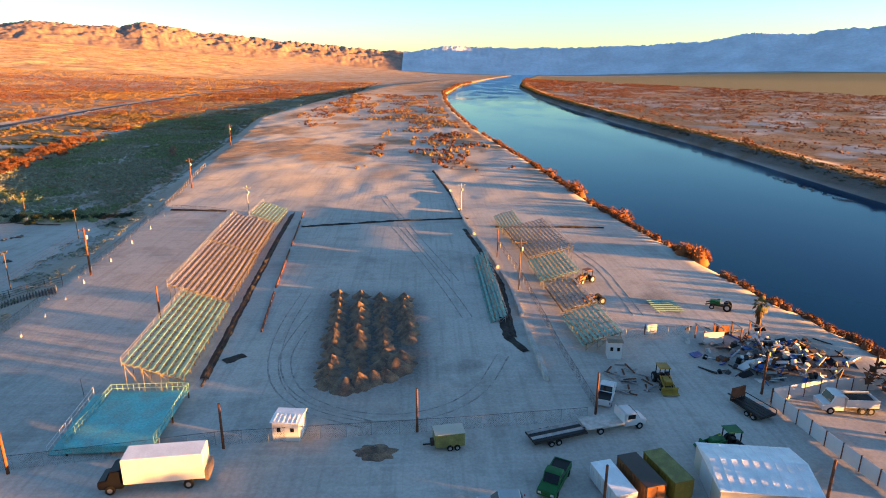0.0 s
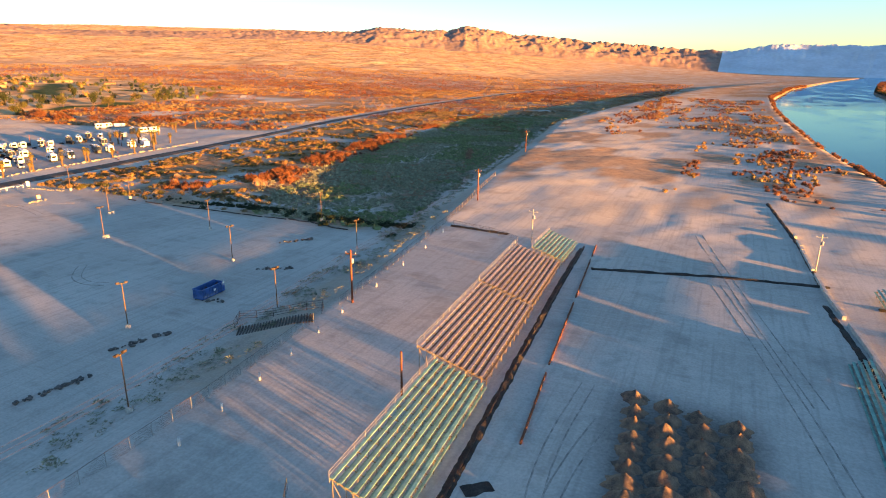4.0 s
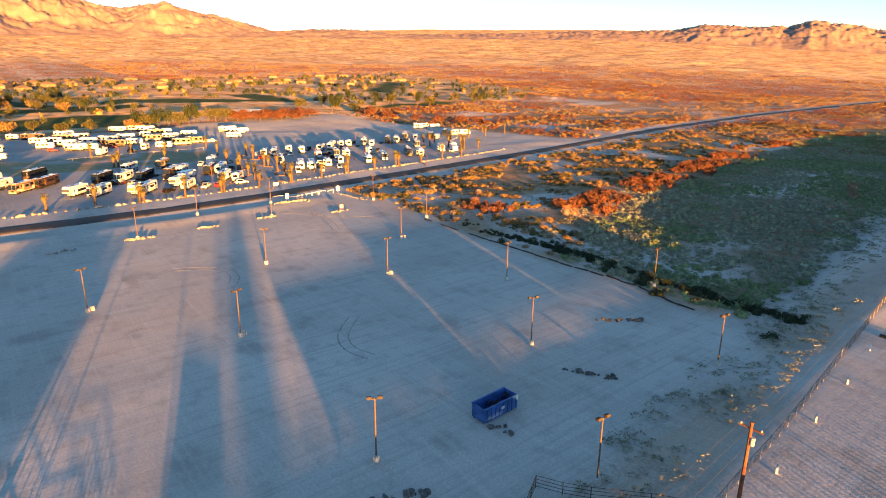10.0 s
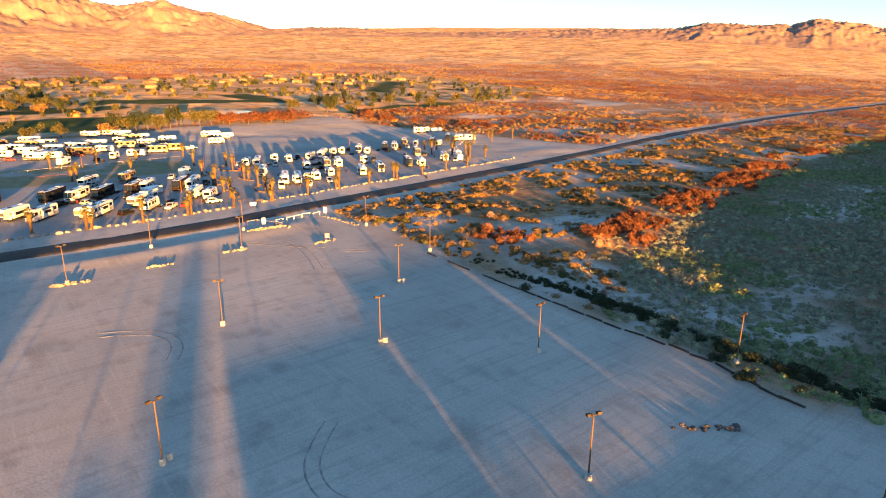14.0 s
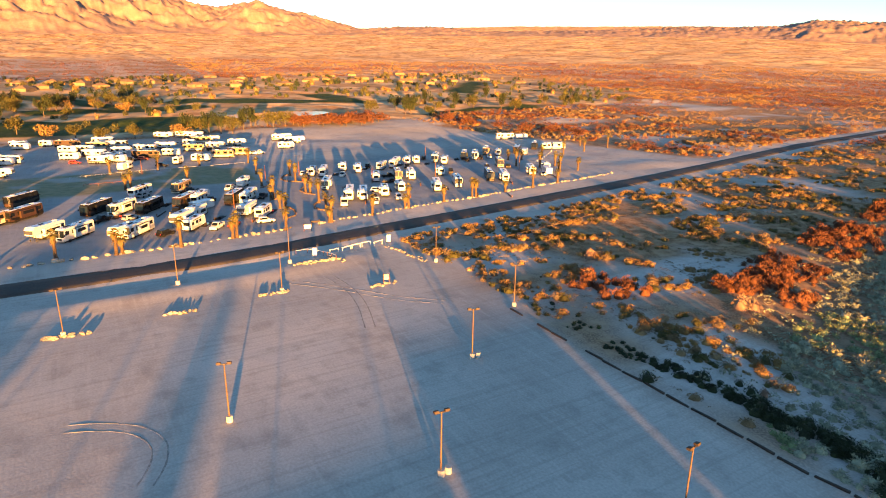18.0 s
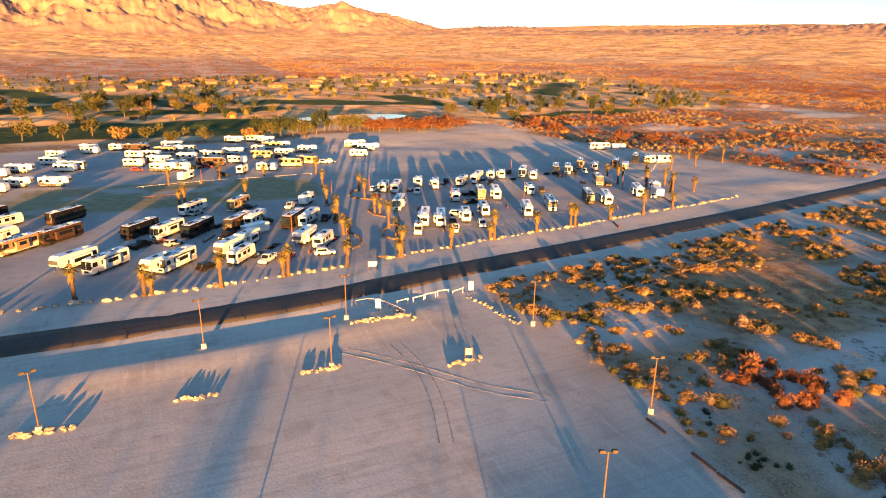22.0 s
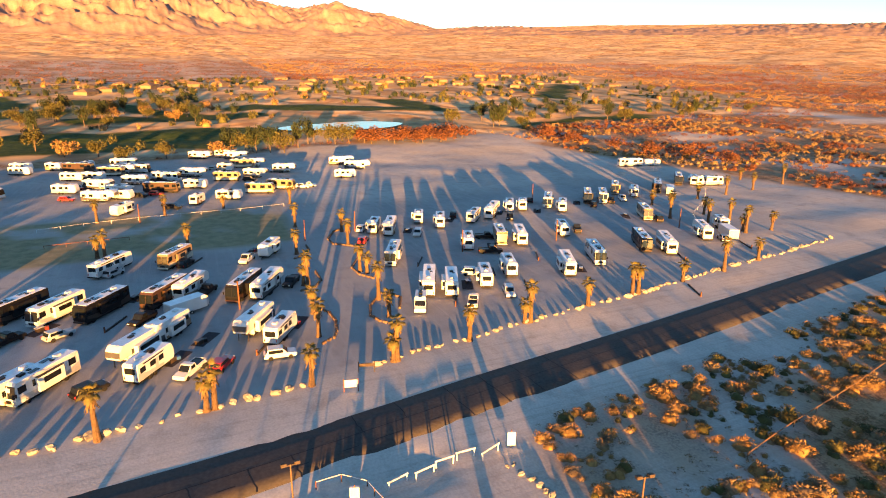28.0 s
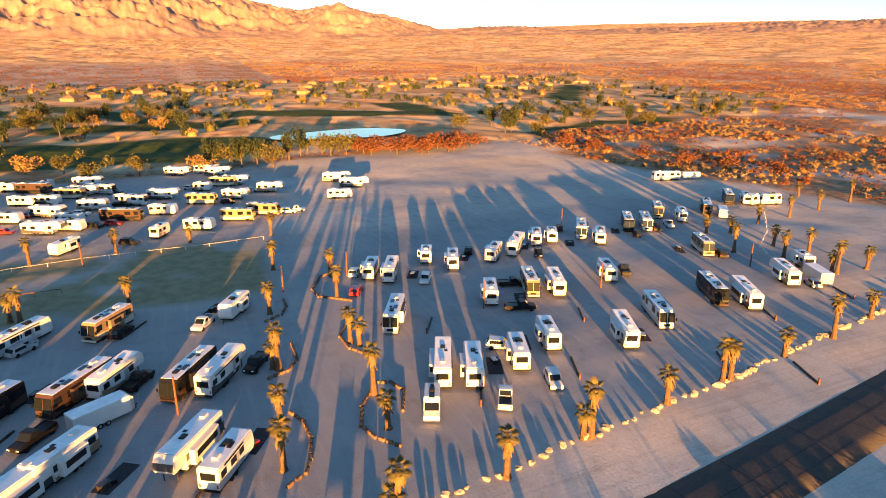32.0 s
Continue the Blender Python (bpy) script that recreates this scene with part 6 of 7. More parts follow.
berm([(-31.4, 72), (-33.5, 100), (-36.5, 140), (-38, 166)], 0.8, 0.45, M["dirt"], "dark earth bank before the grandstands", 11)
berm([(11.5, 84), (12.8, 108), (11, 130), (8.7, 150)], 0.7, 0.45, M["dirt"], "dark weedy bank behind the concrete barriers", 13)


def heap(seed):
    bm = bmesh.new()
    bmesh.ops.create_cone(bm, cap_ends=False, segments=14, radius1=1.0, radius2=0.05, depth=1.0, matrix=Matrix.Translation((0, 0, 0.5)))
    bmesh.ops.subdivide_edges(bm, edges=list(bm.edges), cuts=2, use_grid_fill=True)
    for v in bm.verts:
        n = noise.noise(v.co * 2.2 + Vector((seed * 9, 0, 0)))
        k = 1 + 0.35 * n
        v.co.x, v.co.y = v.co.x * k, v.co.y * k
        v.co.z = max(-0.1, v.co.z ** 1.2 if v.co.z > 0 else v.co.z) * (1 + 0.3 * n)
    return finish("dirt_mound", bm, HEAP, True)


HEAP = material("heaped_dirt", (0.26, 0.17, 0.11), 0.95, vary=0.55, scale=1.5, bump=0.6, second=(0.12, 0.09, 0.075))
HEAPS = [heap(s) for s in range(4)]
for i in range(4):
    for j in range(12):
        if (i == 3 and j < 5) or (i == 2 and j == 0):
            continue
        u, v = i / 3, j / 11
        x = -15.0 + 11.4 * u - 2.2 * v + rnd.uniform(-0.25, 0.25)
        y = 70.5 + 32 * v - 2.0 * u + rnd.uniform(-0.3, 0.3)
        ob = new("dirt_mound", HEAPS[(i + j) % 4])
        s = rnd.uniform(0.85, 1.15)
        ob.matrix_basis = pose(x, y, height(x, y) - 0.05, 0, 0, rnd.uniform(0, 360)) @ Matrix.Diagonal((1.9 * s, 1.7 * s, 1.3 * s, 1))
        tagged(ob, "dumped heap of dark brown dirt among others", "dirt heap", "rows of dirt heaps")
for x, y, s in ((-12.6, 69.6, 1.5), (-11.0, 70.6, 1.6), (-9.2, 71.6, 1.4), (-6.2, 74.4, 1.7), (-5.6, 76.8, 1.6)):
    ob = new("dirt_mound", HEAPS[int(s * 10) % 4])
    ob.matrix_basis = pose(x, y, height(x, y) - 0.05, 0, 0, x * 50) @ Matrix.Diagonal((1.6 * s, 1.5 * s, 1.0 * s, 1))
    tagged(ob, "large spilled heap of pale brown dirt", "dirt heap", "rows of dirt heaps")

# poles of the strip
for x, y, h, mat in ((-24.2, 56.6, 5.6, "wood_pole"), (-3.3, 59.2, 5.6, "wood_pole"), (18.0, 62.2, 5.6, "wood_pole"), (40.5, 66.2, 5.8, "wood_pole"), (55.9, 67.5, 5.8, "wood_pole"),
                     (-44.6, 53.0, 7.0, "wood_pole"), (-43.8, 89.7, 6.9, "wood_pole"), (14.2, 125.6, 6.4, "wood_pole"), (34.5, 44.5, 6.0, "wood_pole"), (13.6, 44.4, 6.0, "wood_pole")):
    plain_pole(x, y, h, M[mat], "red-brown weathered pole beside the strip", 0.16, name="old_pole")
plain_pole(15.6, 104.8, 10.0, M["pole"], "tall pale light pole with crossarms by the bleachers", 0.13, True, "light_pole")
plain_pole(-50.0, 166.5, 8.2, M["metal"], "tall grey light pole with a crossarm", 0.12, True, "light_pole")
plain_pole(9.5, 172, 8.0, M["metal"], "tall grey light pole with a crossarm", 0.12, True, "light_pole")


# ---- the works yard ----
def shed(x, y, turn, w, d, h, wall, roof, label, ribs=True):
    p = thing("shed", x, y, height(x, y), turn, label, "shed", "yard buildings")
    part("wall_shell", boxes((-w / 2, w / 2, -d / 2, d / 2, 0, h), bevel=0.03), wall, p)
    bm = profile(bmesh.new(), [(-d / 2 - 0.15, h), (d / 2 + 0.15, h), (d / 2 + 0.15, h + 0.08), (0, h + 0.08 + d * 0.05), (-d / 2 - 0.15, h + 0.08)], -w / 2 - 0.15, w / 2 + 0.15)
    part("roof", bm, roof, p)
    if ribs:
        for k in range(int(w / 0.5)):
            xx = -w / 2 + 0.25 + k * 0.5
            part("roof_rib", profile(bmesh.new(), [(-d / 2 - 0.1, h + 0.08), (0, h + 0.10 + d * 0.05), (0, h + 0.14 + d * 0.05), (-d / 2 - 0.1, h + 0.12)], xx - 0.03, xx + 0.03), roof, p)
    for s in (-0.25, 0.25):
        window(p, s * w - 0.2, s * w + 0.2, -d / 2 - 0.02, -d / 2 + 0.02, h * 0.5, h * 0.72)
    part("door", boxes((w / 2 - 0.01, w / 2 + 0.03, -0.4, 0.4, 0.05, h * 0.85)), roof, p)
    return p


shed(-17.6, 59.2, -6, 3.0, 2.8, 2.3, M["white"], M["roof"], "small white shed with a ribbed metal roof")
shed(24.8, 77.2, -8, 1.9, 1.9, 2.6, M["white"], M["tan"], "narrow white ticket booth with a tan roof")
hall = thing("metal_workshop", 29.6, 48.6, height(29.6, 48.6), -8, "cream metal workshop with a low ribbed roof", "workshop", "yard buildings")
part("wall_shell", boxes((-4.5, 4.5, -4.5, 3.0, 0, 2.6), bevel=0.03), M["cream"], hall)
bm = profile(bmesh.new(), [(-4.6, 2.58), (3.1, 2.58), (3.1, 2.66), (-0.75, 3.5), (-4.6, 2.66)], -4.62, 4.62)
part("roof", bm, M["roof"], hall)
for k in range(10):
    xx = -4.5 + k * 1.0
    part("roof_rib", profile(bmesh.new(), [(-0.75, 3.5), (3.1, 2.66), (3.1, 2.70), (-0.75, 3.54)], xx - 0.03, xx + 0.03), M["roof"], hall)
    part("roof_rib", profile(bmesh.new(), [(-4.6, 2.66), (-0.75, 3.5), (-0.75, 3.54), (-4.6, 2.70)], xx - 0.03, xx + 0.03), M["roof"], hall)
part("side_door", boxes((-4.54, -4.48, -2.2, 1.0, 0, 2.3)), M["white"], hall)


def box_truck(x, y, turn):
    p = thing("box_truck", x, y, height(x, y), turn, "black-cab delivery truck with a long white box body", "truck", "yard vehicles")
    part("cargo_box", boxes((-1.25, 1.25, -4.2, 3.3, 1.05, 3.75), bevel=0.05), M["white"], p)
    part("roof_panel", boxes((-1.18, 1.18, -4.1, 3.2, 3.75, 3.78)), M["roof"], p)
    bm = profile(bmesh.new(), [(3.4, 0.55), (5.6, 0.55), (5.75, 0.9), (5.65, 1.45), (4.85, 1.6), (4.45, 2.5), (3.5, 2.55)], -1.1, 1.1)
    bmesh.ops.bevel(bm, geom=list(bm.edges), offset=0.08, segments=2, affect="EDGES")
    part("cab", bm, M["black"], p)
    part("windshield", profile(bmesh.new(), [(4.86, 1.66), (4.9, 1.66), (4.52, 2.42), (4.48, 2.42)], -0.95, 0.95), M["glass"], p)
    for s in (-1, 1):
        part("headlight", boxes((s * 0.8 - 0.15, s * 0.8 + 0.15, 5.6, 5.76, 0.95, 1.2)), M["white"], p)
        for yy in (4.6, -2.6):
            wheel(p, s * 1.05, yy, 0.48, 0.28)
    part("frame", boxes((-0.45, 0.45, -4.3, 4.2, 0.6, 1.05)), M["dark_steel"], p)
    part("tail_lift", boxes((-1.2, 1.2, -4.55, -4.22, 0.8, 1.9)), M["tan"], p)


box_truck(-28.3, 51.0, 96)


def flatbed(x, y, turn):
    p = thing("tow_truck", x, y, height(x, y), turn, "white flatbed tow truck", "truck", "yard vehicles")
    bm = profile(bmesh.new(), [(0.6, 0.5), (3.3, 0.5), (3.4, 1.15), (2.5, 1.3), (2.0, 2.1), (0.7, 2.15)], -1.0, 1.0)
    bmesh.ops.bevel(bm, geom=list(bm.edges), offset=0.07, segments=2, affect="EDGES")
    part("cab", bm, M["white"], p)
    part("windshield", profile(bmesh.new(), [(2.5, 1.35), (2.55, 1.35), (2.08, 2.05), (2.02, 2.05)], -0.85, 0.85), M["glass"], p)
    for s in (-1, 1):
        window(p, s * 1.0 - 0.02, s * 1.0 + 0.02, 0.95, 1.9, 1.4, 1.95)
        for yy in (2.5, -2.4):
            wheel(p, s * 0.92, yy, 0.42, 0.25)
    part("bed", boxes((-1.2, 1.2, -4.2, 0.45, 0.95, 1.1)), M["chalk"], p)
    part("headboard", boxes((-1.15, 1.15, 0.4, 0.5, 1.1, 2.2)), M["white"], p)


flatbed(19.5, 59.4, 282)


def deck_trailer(x, y, turn, length, label, fence=0.0):
    p = thing("flat_trailer", x, y, height(x, y), turn, label, "trailer", "yard vehicles")
    part("frame", boxes((-1.2, 1.2, -length / 2, length / 2, 0.62, 0.78)), M["dark_steel"], p)
    for k in range(4):
        part("deck_board", boxes((-1.1 + k * 0.56, -0.6 + k * 0.56, -length / 2 + 0.1, length / 2 - 0.1, 0.78, 0.84)), M["plank"] if k in (0, 2) and not fence else M["black"], p)
    part("tongue", boxes((-0.08, 0.08, length / 2, length / 2 + 1.4, 0.55, 0.68)), M["dark_steel"], p)
    for s in (-1, 1):
        for yy in (-1.3, -0.4):
            wheel(p, s * 1.28, yy, 0.36, 0.22)
        if fence:
            part("side_rail", boxes((s * 1.18 - 0.03, s * 1.18 + 0.03, -length / 2, length / 2, 0.85 + fence - 0.08, 0.85 + fence), (s * 1.18 - 0.03, s * 1.18 + 0.03, -length / 2, -length / 2 + 0.08, 0.8, 0.85 + fence), (s * 1.18 - 0.03, s * 1.18 + 0.03, length / 2 - 0.08, length / 2, 0.8, 0.85 + fence)), M["dark_steel"], p)
    if fence:
        part("ramp_gate", boxes((-1.15, 1.15, length / 2 - 0.06, length / 2, 0.85, 2.3)), M["wood_pole"], p)


deck_trailer(12.2, 57.4, 287, 6.6, "long black flat trailer with pale planks")
deck_trailer(37.0, 62.0, 20, 4.6, "small black utility trailer with a mesh ramp", 0.5)


def generator(x, y, turn):
    p = thing("generator_trailer", x, y, height(x, y), turn, "olive box trailer with two wheels", "trailer", "yard vehicles")
    part("body", boxes((-0.95, 0.95, -1.75, 1.5, 0.45, 2.0), bevel=0.05), M["olive"], p)
    part("lid", boxes((-0.98, 0.98, -1.78, 1.53, 2.0, 2.06)), M["cream"], p)
    part("tongue", boxes((-0.07, 0.07, 1.5, 2.7, 0.4, 0.52), (-0.35, 0.35, 1.5, 1.9, 0.45, 1.0)), M["dark_steel"], p)
    for s in (-1, 1):
        for yy in (-0.9, -0.1):
            wheel(p, s * 0.98, yy, 0.34, 0.2)


generator(0.0, 56.4, 98)
for x, y, turn, mat, roof, label, h in ((15.6, 48.0, 12, "white", "roof", "white box trailer beside the containers", 2.2), (18.5, 48.6, 14, "orange", "brown", "rust-orange storage container with a brown roof", 2.6), (21.4, 49.2, 14, "yellow", "olive", "yellow machine housing with a green top", 2.6)):
    p = thing("storage_container", x, y, height(x, y), turn, label, "container", "yard containers")
    p.scale = (0.86, 0.86, 0.86)
    part("body", boxes((-1.25, 1.25, -3.0, 3.0, 0.25, h), bevel=0.03), M[mat], p)
    part("lid", boxes((-1.27, 1.27, -3.02, 3.02, h, h + 0.07)), M[roof], p)
    for s in (-1, 1):
        for k in range(11):
            yy = -2.75 + k * 0.55
            part("rib", boxes((s * 1.27 - 0.04, s * 1.27 + 0.04, yy - 0.08, yy + 0.08, 0.3, h - 0.1)), M[mat], p)
        part("door_leaf", boxes((s * 0.62 - 0.58, s * 0.62 + 0.58, -3.05, -2.98, 0.35, h - 0.1)), M[mat], p)
        part("skid", boxes((s * 0.9 - 0.1, s * 0.9 + 0.1, -3.0, 3.0, 0, 0.25)), M["dark_steel"], p)


def machine(x, y, turn, paint, label, name, bucket=True, cab=True):
    """A small loader or tractor."""
    p = thing(name, x, y, height(x, y), turn, label, "tractor", "yard machines")
    part("hood", boxes((-0.45, 0.45, 0.3, 1.9, 0.8, 1.5), bevel=0.08), paint, p)
    part("chassis", boxes((-0.4, 0.4, -1.6, 1.8, 0.5, 0.85)), M["dark_steel"], p)
    if cab:
        for sx in (-0.6, 0.6):
            for sy in (-1.2, 0.2):
                part("cab_post", boxes((sx - 0.05, sx + 0.05, sy - 0.05, sy + 0.05, 0.8, 2.4)), M["black"], p)
        part("cab_roof", boxes((-0.75, 0.75, -1.35, 0.4, 2.4, 2.52), bevel=0.04), paint, p)
    part("seat", boxes((-0.3, 0.3, -1.0, -0.5, 0.85, 1.35), bevel=0.05), M["black"], p)
    for s in (-1, 1):
        wheel(p, s * 0.85, -0.9, 0.68, 0.4)
        wheel(p, s * 0.75, 1.5, 0.42, 0.3)
        part("arm", profile(bmesh.new(), [(0.3, 1.5), (0.5, 1.6), (2.6, 0.75), (2.5, 0.55)], s * 0.62 - 0.06, s * 0.62 + 0.06), paint, p)
    if bucket:
        part("bucket", profile(bmesh.new(), [(2.4, 0.15), (3.2, 0.15), (3.1, 0.25), (2.6, 0.3), (2.55, 0.85), (2.4, 0.9)], -1.05, 1.05), paint, p)


machine(28.8, 69.0, 178, M["yellow"], "yellow backhoe loader parked on sand", "backhoe_loader")
machine(30.2, 54.8, 95, M["green"], "green compact tractor with a canopy", "tractor")
machine(29.2, 109.0, 120, M["orange"], "orange skid-steer loader beside the bleachers", "loader")
machine(28.0, 98.0, 100, M["orange"], "small orange roller beside the bleachers", "loader", False, False)
machine(49.0, 94.5, 60, M["green"], "green ride-on mower parked on sand", "mower", False, False)
machine(51.0, 54.5, 30, M["black"], "dark buggy frame with a roof", "buggy", False, True)
for kind, x, y, turn in (("puw", 20.4, 66.0, 335), ("grey", 4.6, 46.2, 90)):
    park(kind, x, y, turn)
gt = car("", M["green"], "dark green truck with a loaded bed", True, 5.6, 1.9)
gt.matrix_basis = pose(10.3, 49.6, height(10.3, 49.6), 0, 0, 150)
dt = thing("dump_truck", 48.6, 62.2, height(48.6, 62.2), 85, "white dump truck with a dark load", "truck", "yard vehicles")
part("cab", profile(bmesh.new(), [(0.8, 0.5), (3.2, 0.5), (3.3, 1.3), (2.4, 1.5), (2.0, 2.4), (0.9, 2.4)], -1.1, 1.1), M["white"], dt)
part("windshield", profile(bmesh.new(), [(2.4, 1.55), (2.45, 1.55), (2.08, 2.3), (2.02, 2.3)], -0.95, 0.95), M["glass"], dt)
part("dump_body", boxes((-1.2, 1.2, -3.2, 0.6, 1.0, 1.15), (-1.2, -1.1, -3.2, 0.6, 1.15, 2.0), (1.1, 1.2, -3.2, 0.6, 1.15, 2.0), (-1.1, 1.1, 0.5, 0.6, 1.15, 2.2), (-1.1, 1.1, -3.2, -3.1, 1.15, 1.9)), M["white"], dt)
part("load", boxes((-1.08, 1.08, -3.08, 0.48, 1.15, 1.7), bevel=0.15), M["dirt"], dt)
for s in (-1, 1):
    for yy in (2.3, -1.4, -2.4):
        wheel(dt, s * 1.0, yy, 0.48, 0.28)


def panel_wall(points, tall, label):
    p = thing("panel_fence", label=label, category="fence", group="fences")
    for (x0, y0), (x1, y1) in zip(points, points[1:]):
        d = math.hypot(x1 - x0, y1 - y0)
        n = round(d / 2.4)
        a = math.degrees(math.atan2(y1 - y0, x1 - x0))
        for k in range(n):
            t = (k + 0.5) / n
            x, y = x0 + (x1 - x0) * t, y0 + (y1 - y0) * t
            ob = part("panel", boxes((-d / n / 2 + 0.03, d / n / 2 - 0.03, -0.04, 0.04, 0.05, tall)), M["white"], p)
            ob.matrix_basis = pose(x, y, height(x, y), 0, 0, a)
            ob = part("post", boxes((-0.07, 0.07, -0.07, 0.07, 0, tall + 0.05)), M["wood_pole"], p)
            ob.matrix_basis = pose(x - (x1 - x0) / n / 2, y - (y1 - y0) / n / 2, height(x, y), 0, 0, a)


panel_wall([(40.3, 63.6), (41.4, 55), (42.8, 46)], 1.9, "white panel fence between brown posts")
panel_wall([(40.6, 64.2), (48, 66.2), (57, 67.0), (58.5, 60)], 1.9, "white panel fence between brown posts")
panel_wall([(32.0, 84.6), (34, 84.8)], 1.6, "short white panel fence")
# the scrap pile: many loose boards, sheets, barrels and drums
r = random.Random(8)
SCRAP = [("white", "white scrap sheet"), ("charcoal", "charcoal scrap panel"), ("black", "black scrap sheet"), ("blue", "blue scrap drum"), ("grey", "grey scrap sheet"), ("wood_pole", "rusty scrap beam"), ("plank", "grey scrap board"), ("dark_steel", "dark scrap iron"), ("chalk", "pale scrap block")]
for k in range(270):
    a, b = r.gauss(0, 1), r.gauss(0, 1)
    x, y = 48.5 + 5.4 * a, 75.5 + 3.9 * b
    if x > 60 or x < 36 or y < 68.6:
        continue
    pile = max(0.0, 1.5 - 0.5 * (a * a + b * b))
    mat, label = SCRAP[r.randrange(9)]
    q = bmesh.new()
    kind = r.randrange(3)
    if kind == 0:
        box(q, -r.uniform(0.4, 1.4), r.uniform(0.4, 1.4), -0.5, r.uniform(0.1, 0.6), -0.05, 0.05, 0.01)
    elif kind == 1:
        rod(q, (-r.uniform(0.6, 2.0), 0, 0), (r.uniform(0.6, 2.0), 0, 0), r.uniform(0.06, 0.14), seg=6)
    else:
        rod(q, (0, 0, -0.42), (0, 0, 0.42), r.uniform(0.25, 0.4), seg=10)
    ob = new("scrap_piece", finish("scrap_piece", q, M[mat]))
    ob.matrix_basis = pose(x, y, height(x, y) + 0.12 + pile * r.random(), r.uniform(-35, 35), r.uniform(-35, 35), r.uniform(0, 360))
    tagged(ob, label + " lying in the yard's scrap pile", "scrap", "scrap pile")
scrap_shed = thing("scrap_lean_to", 44.0, 82.5, height(44, 82.5), 6, "ruined timber lean-to with bare rafters", "shelter", "yard buildings")
for xx in (-4.5, -1.5, 1.5, 4.5):
    for yy in (-1.2, 1.2):
        part("post", boxes((xx - 0.08, xx + 0.08, yy - 0.08, yy + 0.08, 0, 2.2)), M["wood_pole"], scrap_shed)
    part("rafter", boxes((xx - 0.06, xx + 0.06, -1.5, 1.5, 2.2, 2.35)), M["plank"], scrap_shed)
part("wall_sheet", boxes((-4.6, -1.4, -1.3, -1.22, 0.1, 1.9)), M["white"], scrap_shed)
part("wall_sheet", boxes((-1.3, 1.2, 1.22, 1.3, 0.1, 1.7)), M["wood_pole"], scrap_shed)
for k in range(6):
    p = thing("bench_stack", 39.5, 93.2 + 0.9 * k, height(39.5, 93.2 + 0.9 * k), 88, "long yellow-green bench plank on low legs", "bench", "loose benches")
    part("seat", boxes((-0.16, 0.16, -2.4, 2.4, 0.42, 0.48)), M["mint"], p)
    for yy in (-1.8, 1.8):
        part("leg", boxes((-0.14, 0.14, yy - 0.05, yy + 0.05, 0, 0.42)), M["metal"], p)
for k, (x, y) in enumerate(((23.0, 72.5), (25.0, 73.5), (27.5, 71.0), (24.2, 69.6), (26.4, 68.0), (23.4, 67.3))):
    for j in range(5):
        q = bmesh.new()
        box(q, -r.uniform(0.5, 1.3), r.uniform(0.5, 1.3), -0.12, 0.12, 0, 0.09)
        ob = new("timber", finish("timber", q, M["wood_pole" if j % 2 else "plank"]))
        ob.matrix_basis = pose(x + r.gauss(0, 0.6), y + r.gauss(0, 0.6), height(x, y) + 0.04 * j, 0, r.uniform(-5, 5), r.uniform(0, 180))
        tagged(ob, "loose weathered timber lying on the sand", "timber", "loose timbers")
plant_palm(51.4, 87.2, 1)


# old timbers laid end to end along the lot's northern edge
line = thing("timber_edging", label="broken row of dark old timbers half sunk in the sand", category="timber")
pts = [(-183, 163.2), (-160, 163.6), (-144.5, 163.9), (-132.8, 163.7), (-124.8, 164.6), (-113.3, 165.2), (-105.3, 163.0), (-99.6, 162.3)]
rl = random.Random(6)
for (x0, y0), (x1, y1) in zip(pts, pts[1:]):
    n = max(1, round(math.hypot(x1 - x0, y1 - y0) / 3.6))
    for k in range(n):
        if rl.random() < (0.5 if x0 < -150 else 0.12):
            continue
        t = (k + 0.5) / n
        x, y = x0 + (x1 - x0) * t, y0 + (y1 - y0) * t + rl.uniform(-0.25, 0.25)
        ob = part("timber", boxes((-1.75, 1.75, -0.15, 0.15, -0.06, 0.24), bevel=0.03), M["dark_steel"], line)
        ob.matrix_basis = pose(x, y, height(x, y), 0, rl.uniform(-2, 2), math.degrees(math.atan2(y1 - y0, x1 - x0)) + rl.uniform(-5, 5))


# wheel ruts and scuffs
def rut(points, label="curved wheel ruts pressed into the sand"):
    for _ in range(2):
        cut = [points[0]]
        for (x0, y0), (x1, y1) in zip(points, points[1:]):
            cut += [(x0 * 0.75 + x1 * 0.25, y0 * 0.75 + y1 * 0.25), (x0 * 0.25 + x1 * 0.75, y0 * 0.25 + y1 * 0.75)]
        points = cut + [points[-1]]
    for off in (-0.85, 0.85):
        line = []
        for (x0, y0), (x1, y1) in zip(points, points[1:]):
            L = math.hypot(x1 - x0, y1 - y0)
            line.append((x0 - (y1 - y0) / L * off, y0 + (x1 - x0) / L * off))
        line.append((x1 - (y1 - y0) / L * off, y1 + (x1 - x0) / L * off))
        berm(line, 0.2, 0.04, RUT, label, 17 + off, "wheel_rut")


RUT = material("rut_sand", (0.39, 0.36, 0.325), 0.95, vary=0.4, scale=1.0)


def arc(cx, cy, r_, a0, a1, n=9):
    return [(cx + r_ * math.cos(radians(a0 + (a1 - a0) * k / n)), cy + r_ * math.sin(radians(a0 + (a1 - a0) * k / n))) for k in range(n + 1)]


